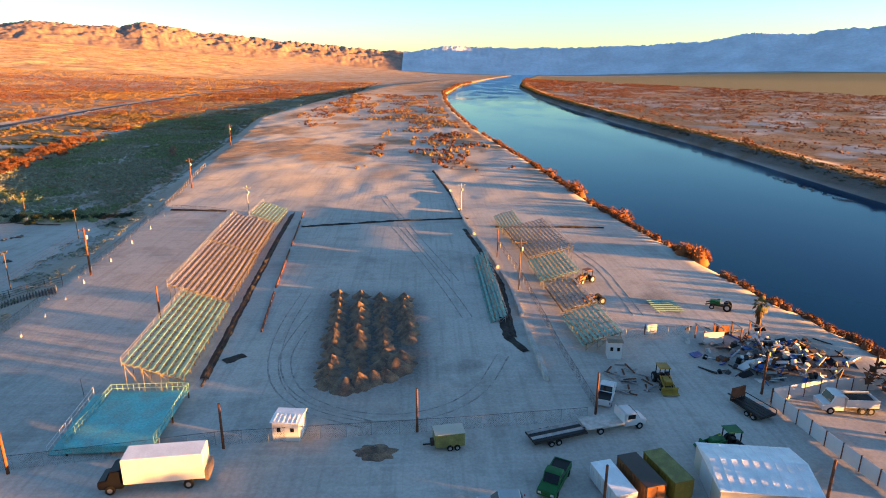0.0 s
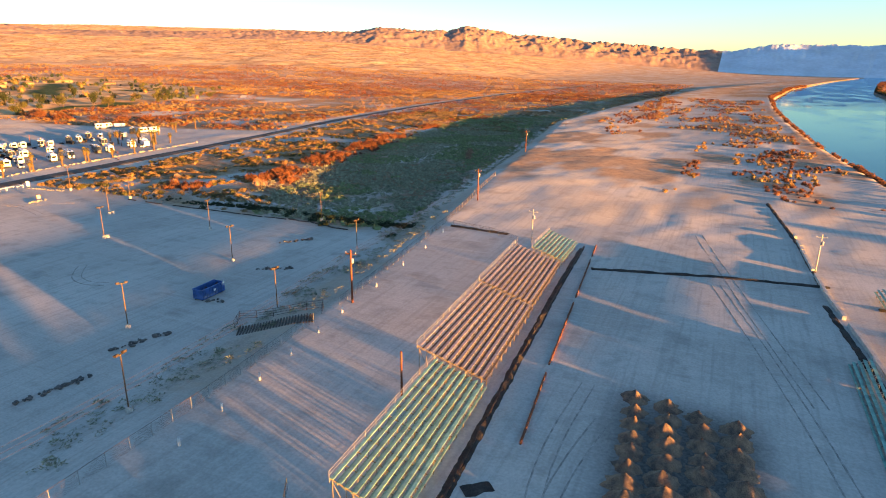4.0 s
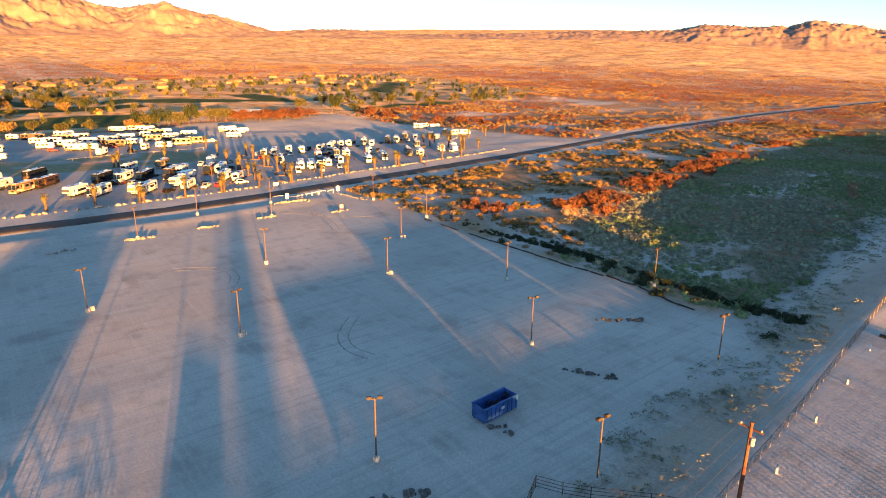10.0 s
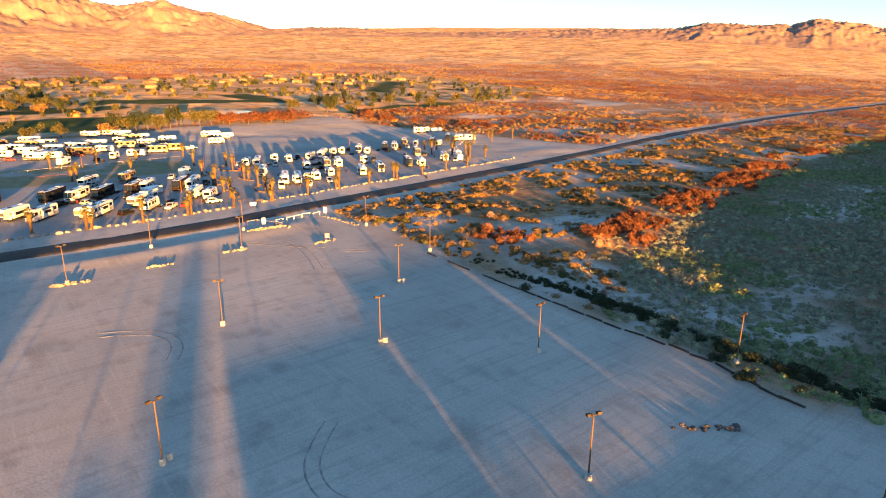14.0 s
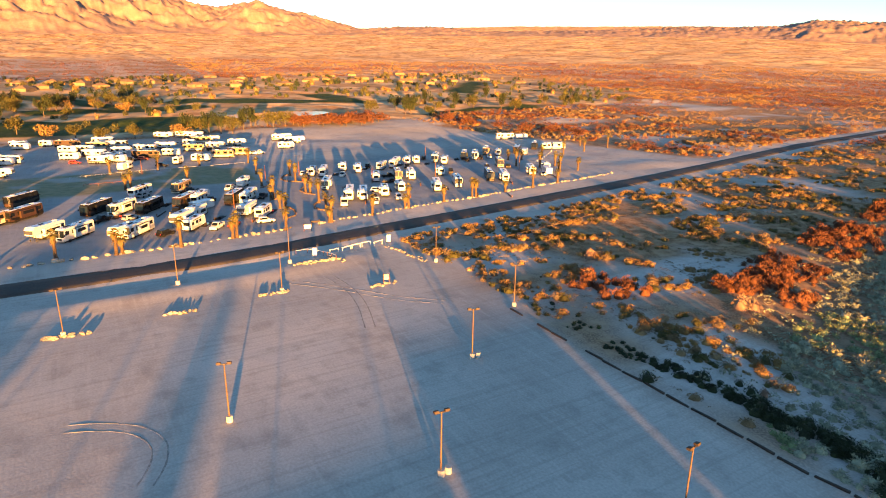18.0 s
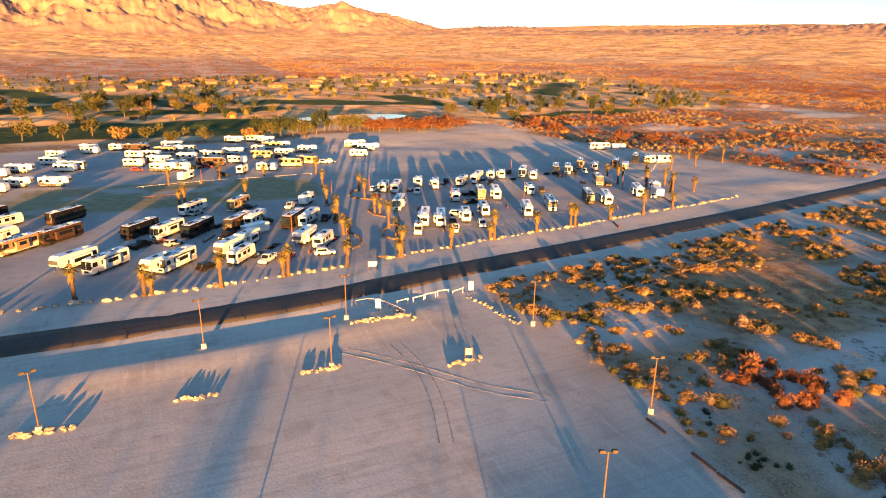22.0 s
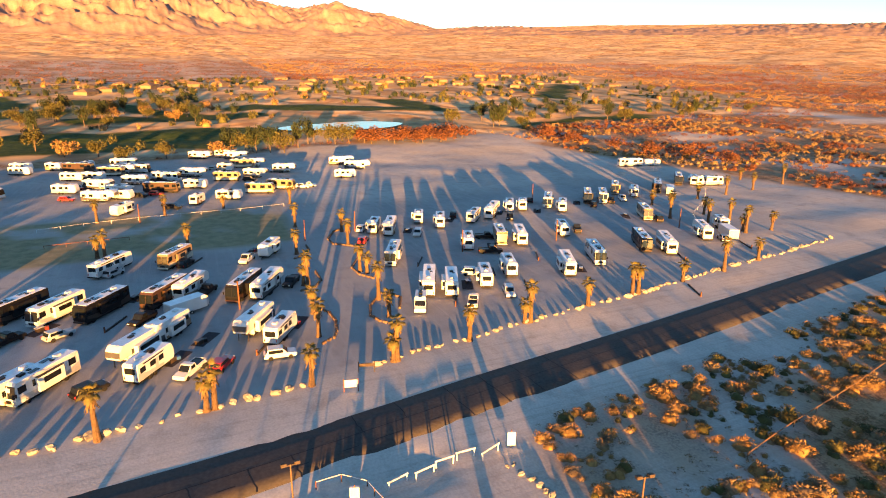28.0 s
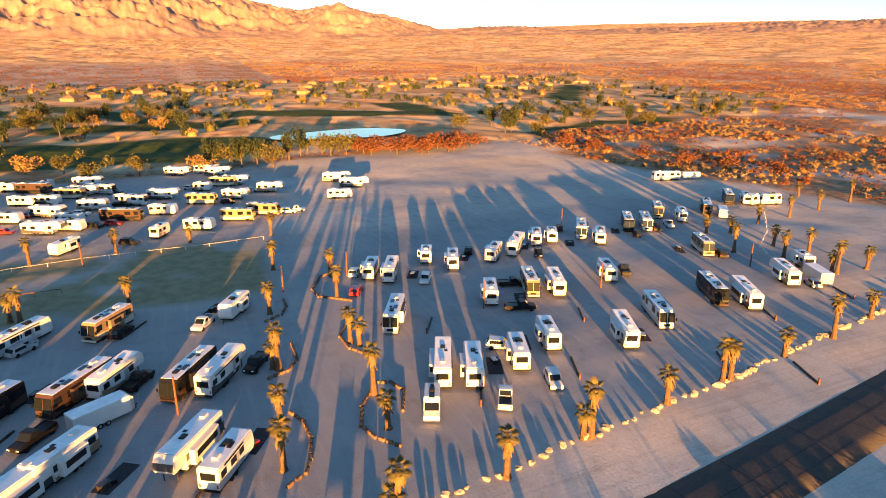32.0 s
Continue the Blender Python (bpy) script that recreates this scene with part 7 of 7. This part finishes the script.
rut([(-134, 112), (-131.9, 109.6), (-127.8, 105.9), (-123.1, 104.8), (-119.1, 106.2)])
rut([(-179, 94), (-177.9, 97), (-175.0, 101.3), (-170.7, 103.4), (-166.5, 102.9), (-163, 101)])
rut([(-216, 133), (-209.1, 139.5), (-203.3, 143.7), (-197.1, 148.3), (-191.8, 154.7)])
rut([(-216, 141), (-207, 142), (-198, 141), (-188, 138)])
rut([(-20.1, 96), (-21.8, 86), (-22.3, 77.0), (-18.9, 67.7), (-11.3, 62.3), (-2.6, 62.0), (4.5, 67.0), (9, 78)])
rut([(-23.5, 104), (-24.6, 86), (-22.6, 72), (-17, 64.4), (-9, 60.8)])
rut([(30, 140), (34.6, 119.2), (34.4, 107), (33.7, 92)])
rut([(-9.2, 153.3), (-4, 133), (-0.9, 119.9), (2.9, 103.2), (5, 92)])
rut([(-14, 190), (-10, 172), (-3, 140), (4, 110)])
berm([(-30.2, 77), (-28, 79.2)], 1.3, 0.15, M["dirt"], "dark scattered trash on the sand", 31)
berm([(10.8, 92), (10.6, 84), (12.6, 79)], 1.0, 0.3, M["dirt"], "dark trash and brush beside the barrier", 33)
pit = thing("sand_heap", -7.8, 55.4, height(-7.8, 55.4), 0, "low reddish sand heap beside the yard fence", "sand heap")
ob = part("mound", HEAPS[1].copy(), None, pit)
ob.matrix_basis = Matrix.Diagonal((2.2, 1.6, 0.7, 1))


# ---- shrubs and trees ----
def scatter(name, places, sizes, templates, mat, label, flat=0.75):
    """Many clumps joined into one mesh; places are x, y arrays."""
    xs, ys = places
    if len(xs) == 0:
        return
    rs = np.random.RandomState(len(xs))
    zs = elevation(xs, ys)
    V, Fc, n = [], [], 0
    pick = rs.randint(0, len(templates), len(xs))
    for t, (tv, tf) in enumerate(templates):
        sel = np.where(pick == t)[0]
        if len(sel) == 0:
            continue
        a = rs.uniform(0, 6.283, len(sel))
        s = sizes[sel]
        ca, sa = (np.cos(a) * s)[:, None], (np.sin(a) * s)[:, None]
        vx = tv[None, :, 0] * ca - tv[None, :, 1] * sa + xs[sel][:, None]
        vy = tv[None, :, 0] * sa + tv[None, :, 1] * ca + ys[sel][:, None]
        vz = tv[None, :, 2] * (s * flat * rs.uniform(0.75, 1.25, len(sel)))[:, None] + zs[sel][:, None]
        V.append(np.stack([vx, vy, vz], 2).reshape(-1, 3))
        Fc.append((tf[None] + (np.arange(len(sel)) * len(tv))[:, None, None] + n).reshape(-1, 3))
        n += len(sel) * len(tv)
    me = mesh_from(name, np.vstack(V), np.vstack(Fc))
    me.materials.append(mat)
    return tagged(new(name, me), label, "shrubs", kind="stuff")


def shrub_templates(count, tri, seed, core=True):
    """Bushes one unit wide: a rough mound of twigs set all over with small leaf clumps."""
    out = []
    for k in range(count):
        rnd_ = random.Random(seed + k)
        v, f = [], []
        lobes = [(rnd_.uniform(0, 6.283), rnd_.uniform(0.75, 1.15)) for _ in range(3)]

        def dome(a, r):
            """Height of the mound at an angle and a share of its radius."""
            w = 1 + 0.28 * math.cos(2 * a + lobes[0][0]) * r + 0.2 * math.cos(3 * a + lobes[1][0]) * r
            return 0.56 * w * math.sqrt(max(0.0, 1 - r * r)) * lobes[0][1]

        if core:
            seg = 7
            for ring, r in ((0, 0.95), (1, 0.62)):
                for j in range(seg):
                    a, q = 6.283 * (j + 0.5 * ring) / seg, r * rnd_.uniform(0.78, 1.05)
                    v.append(Vector((0.44 * q * math.cos(a), 0.44 * q * math.sin(a), (-0.05 if ring == 0 else 0.82 * dome(a, q) * rnd_.uniform(0.75, 1.1)))))
            v.append(Vector((0, 0, 0.80 * dome(0, 0))))
            for j in range(seg):
                n = (j + 1) % seg
                f += [(j, n, seg + j), (n, seg + n, seg + j), (seg + j, seg + n, 2 * seg)]
        for j in range(tri):
            a, r = rnd_.uniform(0, 6.283), math.sqrt(rnd_.random())
            o = Vector((0.48 * math.cos(a) * r, 0.48 * math.sin(a) * r, dome(a, r * 0.93) * rnd_.uniform(0.72, 1.12)))
            lean = Vector((math.cos(a) * r, math.sin(a) * r, 0.75 - 0.4 * r)).normalized()
            lean = (lean + 0.35 * Vector((rnd_.uniform(-1, 1), rnd_.uniform(-1, 1), rnd_.uniform(-0.3, 1)))).normalized()
            side = lean.cross(Vector((rnd_.uniform(-1, 1), rnd_.uniform(-1, 1), rnd_.uniform(-0.4, 0.4)))).normalized()
            s = rnd_.uniform(0.55, 1.4) * (0.66 / math.sqrt(tri))
            n = len(v)
            v += [o - side * s * 0.5 - lean * s * 0.6, o + side * s * 0.5 - lean * s * 0.6, o + lean * s * 1.5]
            f.append((n, n + 1, n + 2))
        v = np.array([tuple(p) for p in v])
        v[:, 2] = np.maximum(v[:, 2], -0.05)
        out.append((v, np.array(f)))
    return out


NEAR = shrub_templates(8, 170, 100)
SAGE = shrub_templates(8, 58, 150)
MID = shrub_templates(6, 26, 200, False)
FAR = shrub_templates(6, 12, 300, False)
rs = np.random.RandomState(4)


def points_in(n, x0, x1, y0, y1):
    return rs.uniform(x0, x1, n), rs.uniform(y0, y1, n)


def clear_of(x, y):
    """Where no road, lot, camp or river is."""
    fence = along(FENCE, y)
    d = x - along(ROAD, y)
    keep = (np.abs(d) > 10) & (in_park(x, y) < 0.05)
    keep &= ~((d > 0) & (x < fence - 2) & (y < 166) & (x < -76))
    keep &= (x < along(BANK_W, y) - 1) | (x > along(BANK_E, y) + 1)
    return keep


def keep_by(x, y, m):
    return x[m], y[m]


# scrub flats north of the lot: gold by the road, sage in the hollow, a red thicket between
x, y = points_in(33000, -275, -72, 160, 560)
m = clear_of(x, y) & (x < along(FENCE, y) - 3)
x, y = keep_by(x, y, m)
inside = x - hollow_edge(y) + 14 * (fbm(x / 18, y / 18, 70, 3) - 0.5)
n1, n2, n3 = fbm(x / 9, y / 9, 71, 3), fbm(x / 26, y / 26, 73, 3), fbm(x / 5, y / 5, 74, 2)
d = x - along(ROAD, y)
sage = (inside > 9) & (n1 > 0.24) & (x < along(FENCE, y) - 12 - 7 * n3)
green = sage & (n2 > 0.50)
grey = sage & ~green
thick = (np.abs(inside - 3) < 9) & (y > 205) & (y < 440) & (n2 > 0.36) & (n1 > 0.40)
low_red = (np.abs(x + 181) < 6) & (np.abs(y - 187) < 6) & (n1 > 0.5)
red = thick | low_red
edge_row = (y < 182) & (d > 12) & (d < 70)
gold = ~sage & ~red & (x < along(FENCE, y) - 26) & ((n1 > 0.475 - 0.08 * edge_row) & (n3 > 0.40) | (n1 > 0.42) & (np.abs(d - 17) < 5) & (y > 176))
size = (0.8 + 2.0 * rs.uniform(0, 1, len(x)) ** 1.6) * (0.85 + 0.9 * (n1 - 0.5))
scatter("sage_scrub", keep_by(x, y, grey), size[grey] * 1.15, SAGE, M["leaf_sage"], "dense grey-green sage scrub in the hollow", 0.62)
scatter("green_scrub", keep_by(x, y, green), size[green] * 1.2, SAGE, material("green_sage_leaves", (0.28, 0.345, 0.16), 0.9, vary=0.35, scale=0.8, island=True, rand=0.5), "greener saltbush among the sage", 0.62)
scatter("red_scrub", keep_by(x, y, red & ~sage), size[red & ~sage] * 1.35, NEAR, M["leaf_red"], "thicket of red-brown twiggy scrub", 1.0)
tone = fbm(x / 3.5, y / 3.5, 78, 2) + rs.uniform(-0.12, 0.12, len(x))
straw = material("straw_brown_leaves", (0.30, 0.205, 0.105), 0.9, vary=0.35, scale=0.8, island=True, rand=0.55)
for nm, sel, mat, label in (("gold_scrub", gold & (tone > 0.53), M["leaf_gold"], "golden creosote scrub on the sand"),
                            ("straw_scrub", gold & (tone <= 0.53) & (tone > 0.41), straw, "dry straw-brown scrub on the sand"),
                            ("olive_scrub", gold & (tone <= 0.41), M["leaf"], "olive green creosote among the dry scrub")):
    scatter(nm, keep_by(x, y, sel), size[sel] * 1.12, NEAR, mat, label, 0.62)
x, y = points_in(10000, -275, -120, 164, 330)
m = clear_of(x, y) & (x < hollow_edge(y) + 4) & (fbm(x / 9, y / 9, 71, 3) > 0.42)
scatter("low_straw", keep_by(x, y, m), rs.uniform(0.35, 1.0, m.sum()), MID, straw, "low straw and dry tufts between the bushes", 0.6)
x, y = points_in(6000, -190, -82, 170, 430)
m = (x < along(FENCE, y) - 6) & (x > hollow_edge(y)) & (fbm(x / 16, y / 16, 71, 3) > 0.22)
scatter("low_sage", keep_by(x, y, m), rs.uniform(0.9, 1.9, m.sum()), MID, M["leaf_sage"], "low grey-green sage between the taller bushes", 0.6)
# green fringe where the lot meets the hollow
t = rs.uniform(0, 1, 420)
x, y = -192 + 108 * t, 170.0 + np.abs(rs.normal(0, 1.9, 420)) - 3.0 * (1 - step(0.25, 0.45, t))
m = fbm(x / 6, y / 6, 76, 2) > 0.36
x, y, t = np.append(x[m], [-114, -113, -108.5, -107.5, -152.4, -84.8, -85.8, -101.5, -123]), np.append(y[m], [166.2, 166.8, 163.6, 164.2, 164.8, 161.4, 160.6, 166.4, 167.5]), np.append(t[m], np.full(9, 0.8))
scatter("green_fringe", (x, y), rs.uniform(0.9, 3.0, len(x)) * (0.45 + 0.55 * step(0.25, 0.6, t)), NEAR, M["leaf_dark"], "dark green saltbush along the lot's edge", 0.7)
# tufts on the slope and by the fence
x, y = points_in(5200, -96, -66, 60, 190)
m = (np.abs(x - along(FENCE, y) + 9) < 6) & (fbm(x / 7, y / 7, 75, 3) > 0.47)
scatter("slope_tufts", keep_by(x, y, m), 0.25 + 1.3 * rs.uniform(0, 1, m.sum()) ** 3, MID, M["leaf_sage"], "sparse dry tufts on the slope", 0.6)
# the hollow's northern end, between the road and the levee
x, y = points_in(16000, -340, -60, 430, 1000)
m = clear_of(x, y) & (x < along(FENCE, y) - 4) & (fbm(x / 22, y / 22, 72, 3) > 0.36)
x, y = keep_by(x, y, m)
n2, size = fbm(x / 35, y / 35, 80, 3), rs.uniform(1.1, 3.2, len(x))
wet = x > along(FENCE, y) - 75
for nm, sel, mat in (("north_sage", wet & (n2 > 0.46), M["leaf_sage"]), ("north_red", ~wet & (n2 > 0.5), M["leaf_red"]), ("north_gold", (n2 <= 0.46) | (~wet & (n2 <= 0.5)), straw)):
    scatter(nm, keep_by(x, y, sel), size[sel], MID, mat, "mixed scrub on the flats beside the levee", 0.7)
# bright bushes standing out of the flats
pink = material("pale_pink_plumes", (0.34, 0.21, 0.14), 0.9, vary=0.3, scale=0.8, island=True, rand=0.4)
scatter("plume_bushes", (np.array([-162.3, -160.8, -187, -142, -198, -199.5, -123, -126, -129]), np.array([200.5, 202, 186, 176, 197, 199, 305, 312, 322])), np.array([3.6, 3.0, 2.8, 1.6, 2.6, 2.2, 4.5, 4.0, 4.4]), NEAR, pink, "pale pink plumed tamarisk bushes in the scrub", 1.1)
# beyond the road
x, y = points_in(32000, -1050, -230, 120, 1100)
m = clear_of(x, y) & (y > 480 - 2.2 * np.maximum(0, -(x + 276))) | (clear_of(x, y) & (x < along(ROAD, y) - 8) & (y > 300))
m &= clear_of(x, y) & (in_golf(x, y) < 0.4) & (fbm(x / 40, y / 40, 77, 4) > 0.42)
x, y = keep_by(x, y, m)
n2 = fbm(x / 60, y / 60, 79, 3)
size = rs.uniform(1.2, 3.2, len(x))
for nm, sel, mat in (("far_red_scrub", n2 > 0.54, "leaf_red"), ("far_gold_scrub", n2 <= 0.54, "leaf_gold")):
    scatter(nm, keep_by(x, y, sel), size[sel], MID, M[mat], "wide flats of low desert scrub")
# thicker brush behind the camp's northern edge
x, y = points_in(5200, -540, -275, 300, 520)
m = clear_of(x, y) & (x < along(ROAD, y) - 10) & (in_golf(x, y) < 0.4) & (fbm(x / 22, y / 22, 88, 3) > 0.45)
x, y = keep_by(x, y, m)
n2 = fbm(x / 18, y / 18, 89, 2)
size = rs.uniform(1.1, 3.0, len(x))
for nm, sel, mat in (("brush_red", n2 > 0.56, M["leaf_red"]), ("brush_gold", (n2 <= 0.56) & (n2 > 0.42), M["leaf_gold"]), ("brush_straw", n2 <= 0.42, straw)):
    scatter(nm, keep_by(x, y, sel), size[sel], SAGE, mat, "thick desert brush behind the camp", 0.8)
# the far plain
x, y = points_in(44000, -1700, -100, 300, 1750)
r = np.hypot(x + 200, y - 150)
m = clear_of(x, y) & (r > 650) & (r < 1550) & (x < along(FENCE, y) - 15) & (in_golf(x, y) < 0.4)
x, y = keep_by(x, y, m)
n2 = fbm(x / 120, y / 120, 81, 3)
size = rs.uniform(2.2, 5.2, len(x))
for nm, sel, mat in (("plain_red_scrub", n2 > 0.48, "leaf_red"), ("plain_gold_scrub", n2 <= 0.48, "leaf_gold")):
    scatter(nm, keep_by(x, y, sel), size[sel], FAR, M[mat], "distant plain covered in red-brown scrub", 0.6)
x, y = points_in(9000, -2200, -800, -700, 420)
m = (np.hypot(x + 200, y - 150) < 1450) & ~((x > -1050) & (y > -150))
scatter("west_plain_scrub", keep_by(x, y, m), rs.uniform(2.2, 5.0, m.sum()), FAR, M["leaf_red"], "distant plain covered in red-brown scrub", 0.6)
# old track north along the river
x, y = points_in(9000, -95, 45, 205, 900)
patch = fbm(x / 13, y / 26, 83, 3)
m = (x > along(FENCE, y) + 3) & (x < along(BANK_W, y) - 9)
mid = (x > -27 + 0.03 * (y - 250)) & (y > 235 + 25 * (patch - 0.5)) & (y < 470)
m &= (mid & (patch > 0.50)) | ((y > 470) & (patch > 0.47)) | ((x < -60) & (y > 400) & (patch > 0.5)) | ((np.abs(y - 590) < 30) & (patch > 0.45))
x, y = keep_by(x, y, m)
n1 = fbm(x / 9, y / 15, 84, 2)
size = rs.uniform(0.9, 2.6, len(x))
for nm, sel, mat in (("track_red_scrub", n1 > 0.47, "leaf_red"), ("track_gold_scrub", n1 <= 0.47, "leaf_gold")):
    scatter(nm, keep_by(x, y, sel), size[sel], SAGE, M[mat], "scrub growing over the old track", 0.8)
# river banks
t = np.concatenate([rs.uniform(60, 330, 620), rs.uniform(330, 1800, 600)])
keep = fbm(t / 9, t * 0 + 2, 85, 3) > 0.30
t = t[keep]
scatter("bank_bushes", (along(BANK_W, t) + rs.uniform(-1.5, 2.0, len(t)), t), rs.uniform(1.0, 2.6, len(t)) * (1 + 0.0012 * t), NEAR, M["leaf_red"], "rust-red bushes and grass on the river bank", 0.8)
x = np.array([57.8, 58.6, 57.2, 56.0, 53.5, 54.3, 52.6, 50.2, 49.0, 47.4])
y = np.array([123.0, 125.5, 128.5, 126.5, 159.0, 163.0, 168.0, 195.0, 199.0, 228.0])
scatter("river_willows", (x, y), np.array([5.6, 6.8, 5.4, 4.8, 5.4, 6.2, 5.2, 5.6, 6.0, 5.4]), shrub_templates(4, 260, 400), material("orange_willow_leaves", (0.30, 0.10, 0.025), 0.85, vary=0.3, island=True, rand=0.5), "orange willow bushes at the water's edge", 1.0)
x, y = points_in(46000, 140, 1500, 120, 2400)
m = (x > along(BANK_E, y) + 2) & (x < along(BANK_E, y) + 80 + 0.9 * y) & (fbm(x / 34, y / 50, 87, 4) > 0.40) & (lawn_share(x, y) < 0.1)
x, y = keep_by(x, y, m)
scatter("east_scrub", (x, y), rs.uniform(1.4, 4.2, len(x)) * (1 + 0.0006 * y), FAR, M["leaf_red"], "low scrub on the far river plain", 0.6)
t = rs.uniform(120, 1900, 4600)
scatter("east_bank_brush", (along(BANK_E, t) + rs.uniform(-2, 9, len(t)), t), rs.uniform(1.2, 3.2, len(t)), MID, M["leaf_dark"], "dark brush along the far levee", 0.7)


# golf course and houses beyond the camp
def house(w, d, h, label):
    p = thing("house", label=label, category="house", group="houses beyond the golf course")
    part("wall_shell", boxes((-w / 2, w / 2, -d / 2, d / 2, -0.3, h)), M["stucco"], p)
    bm = bmesh.new()
    e = 0.6
    base = [bm.verts.new((sx * (w / 2 + e), sy * (d / 2 + e), h)) for sx, sy in ((-1, -1), (1, -1), (1, 1), (-1, 1))]
    a, b = bm.verts.new((-w / 2 + d / 2, 0, h + d * 0.24)), bm.verts.new((w / 2 - d / 2, 0, h + d * 0.24))
    for f in ((base[0], base[1], b, a), (base[1], base[2], b), (base[2], base[3], a, b), (base[3], base[0], a), base[::-1]):
        bm.faces.new(f)
    part("roof", bm, M["tile_roof"], p)
    for k in range(2):
        xx = -w / 2 + w * (k + 0.5) / 2
        for s in (-1, 1):
            window(p, xx - 0.6, xx + 0.6, s * d / 2 - 0.03, s * d / 2 + 0.03, 0.9, 2.1)
    return p


kinds = [house(17, 12, 3.0, "tan stucco house with a hipped tile roof"), house(21, 13, 3.2, "wide tan stucco house with a hipped tile roof"), house(14, 11, 3.0, "small tan stucco house with a hipped tile roof")]
fresh = [True] * 3
r = random.Random(11)
for i in range(26):
    for j in range(2):
        x, y = -880 - j * 130 + r.uniform(-62, 62) - 3.0 * i, 60 + i * 27 + r.uniform(-14, 14)
        if r.random() < 0.22:
            continue
        k = r.randrange(3)
        m = pose(x, y, height(x, y), 0, 0, r.choice((20, 65, 110, 155)) + r.uniform(-6, 6))
        if fresh[k]:
            fresh[k] = False
            kinds[k].matrix_basis = m
        else:
            copy_thing(kinds[k], m)
x, y = points_in(1700, -1150, -500, -180, 800)
m = (in_golf(x, y) > 0.25) & (fairway(x, y) < 0.1) & ~((x > -600) & (y > 160) & (y < 300))
m &= (fbm(x / 45, y / 45, 35, 2) > 0.40)
x, y = keep_by(x, y, m)
big = shrub_templates(5, 110, 500)
for k, (nm, mat) in enumerate((("golf_olive_trees", "leaf"), ("golf_gold_trees", "leaf_gold"), ("golf_dark_trees", "leaf_dark"))):
    sel = np.isin(np.arange(len(x)) % 5, ((0, 1), (2,), (3, 4))[k])
    scatter(nm, keep_by(x, y, sel), 3.2 + 5.0 * rs.uniform(0, 1, sel.sum()) ** 1.5, big, M[mat], "far groves of trees between the fairways", 1.25)
for i in range(46):
    plant_tree(r.choice(("olive", "gold", "olive", "tall", "willow")), -720 + r.random() * 120, -40 + r.random() * 200, r.uniform(0, 360))
for i in range(22):       # red thicket by the pond
    t = i / 21
    plant_tree("cedar", -487 + 11 * math.sin(math.pi * t) - 9 * (i % 3), 219 + 58 * t + r.uniform(-4, 4), r.uniform(0, 360))
for x, y, k in ((-483, 156, "tall"), (-480, 162, "willow"), (-478, 167, "tall"), (-475, 173, "tall"), (-472, 179, "willow"), (-480, 187, "tall"), (-490, 194, "tall"), (-499, 199, "olive"), (-486, 207, "willow"), (-485, 214, "willow"),
                (-523, 318, "tall"), (-530, 326, "tall"), (-515, 334, "olive"), (-545, 300, "willow"), (-560, 345, "tall"), (-575, 352, "olive"), (-590, 372, "tall"), (-560, 385, "tall"), (-548, 396, "willow"), (-530, 412, "tall"), (-522, 420, "willow"),
                (-555, 326, "tall"), (-537, 330, "olive"), (-556, 365, "olive"), (-629, 465, "tall"), (-565, 489, "olive"), (-553, 515, "tall"), (-552, 574, "olive"), (-616, 478, "olive"), (-548, 505, "olive"),
                (-505, 60, "willow"), (-520, 72, "willow"), (-500, 86, "gold"), (-515, 40, "willow"), (-495, 100, "olive"), (-490, 24, "willow"), (-478, 128, "olive"), (-474, 150, "gold"), (-470, 112, "olive"), 
                (-470, 322, "cedar"), (-455, 330, "cedar"), (-430, 338, "cedar"), (-482, 330, "cedar"), (-410, 345, "cedar"), (-395, 352, "cedar"), (-372, 352, "cedar")):
    plant_tree(k, x, y, r.uniform(0, 360))
pond = bmesh.new()
ring = [pond.verts.new((-552 - 0.12 * 40 * math.sin(a) + 21 * math.cos(a) * (1 + 0.15 * math.sin(3 * a)), 229 + 40 * math.sin(a), 0)) for a in [2 * math.pi * k / 40 for k in range(40)]]
top = max(height(v.co.x, v.co.y) for v in ring) + 0.12
for v in ring:
    v.co.z = top
pond.faces.new(ring)
tagged(new("golf_pond", finish("golf_pond", pond, material("pond_water", (0.02, 0.03, 0.04), 0.06, vary=0.1, spec=0.5))), "bright still pond of the golf course", "pond", kind="structure")


# trees behind the yard and thickets on the bank, unseen and added so their long shadows cross the yard and the lot
r = random.Random(21)
for k in range(15):
    plant_tree(r.choice(("olive", "tall", "willow")), -52 + k * 7.2 + r.uniform(-2, 2), 22 - 0.25 * (k * 7.2) + r.uniform(-6, 6), r.uniform(0, 360))
for k in range(15):
    y = -34 + k * 7.0 + r.uniform(-2, 2)
    plant_tree("cedar", float(along(BANK_W, y)) - 4 + r.uniform(-2, 1), y, r.uniform(0, 360))
for x, y in ((-64, 38), (-62, 30), (-60, 34)):
    plant_tree("cedar", x, y, r.uniform(0, 360))
plant_tree("tall", 62, 29, 40)
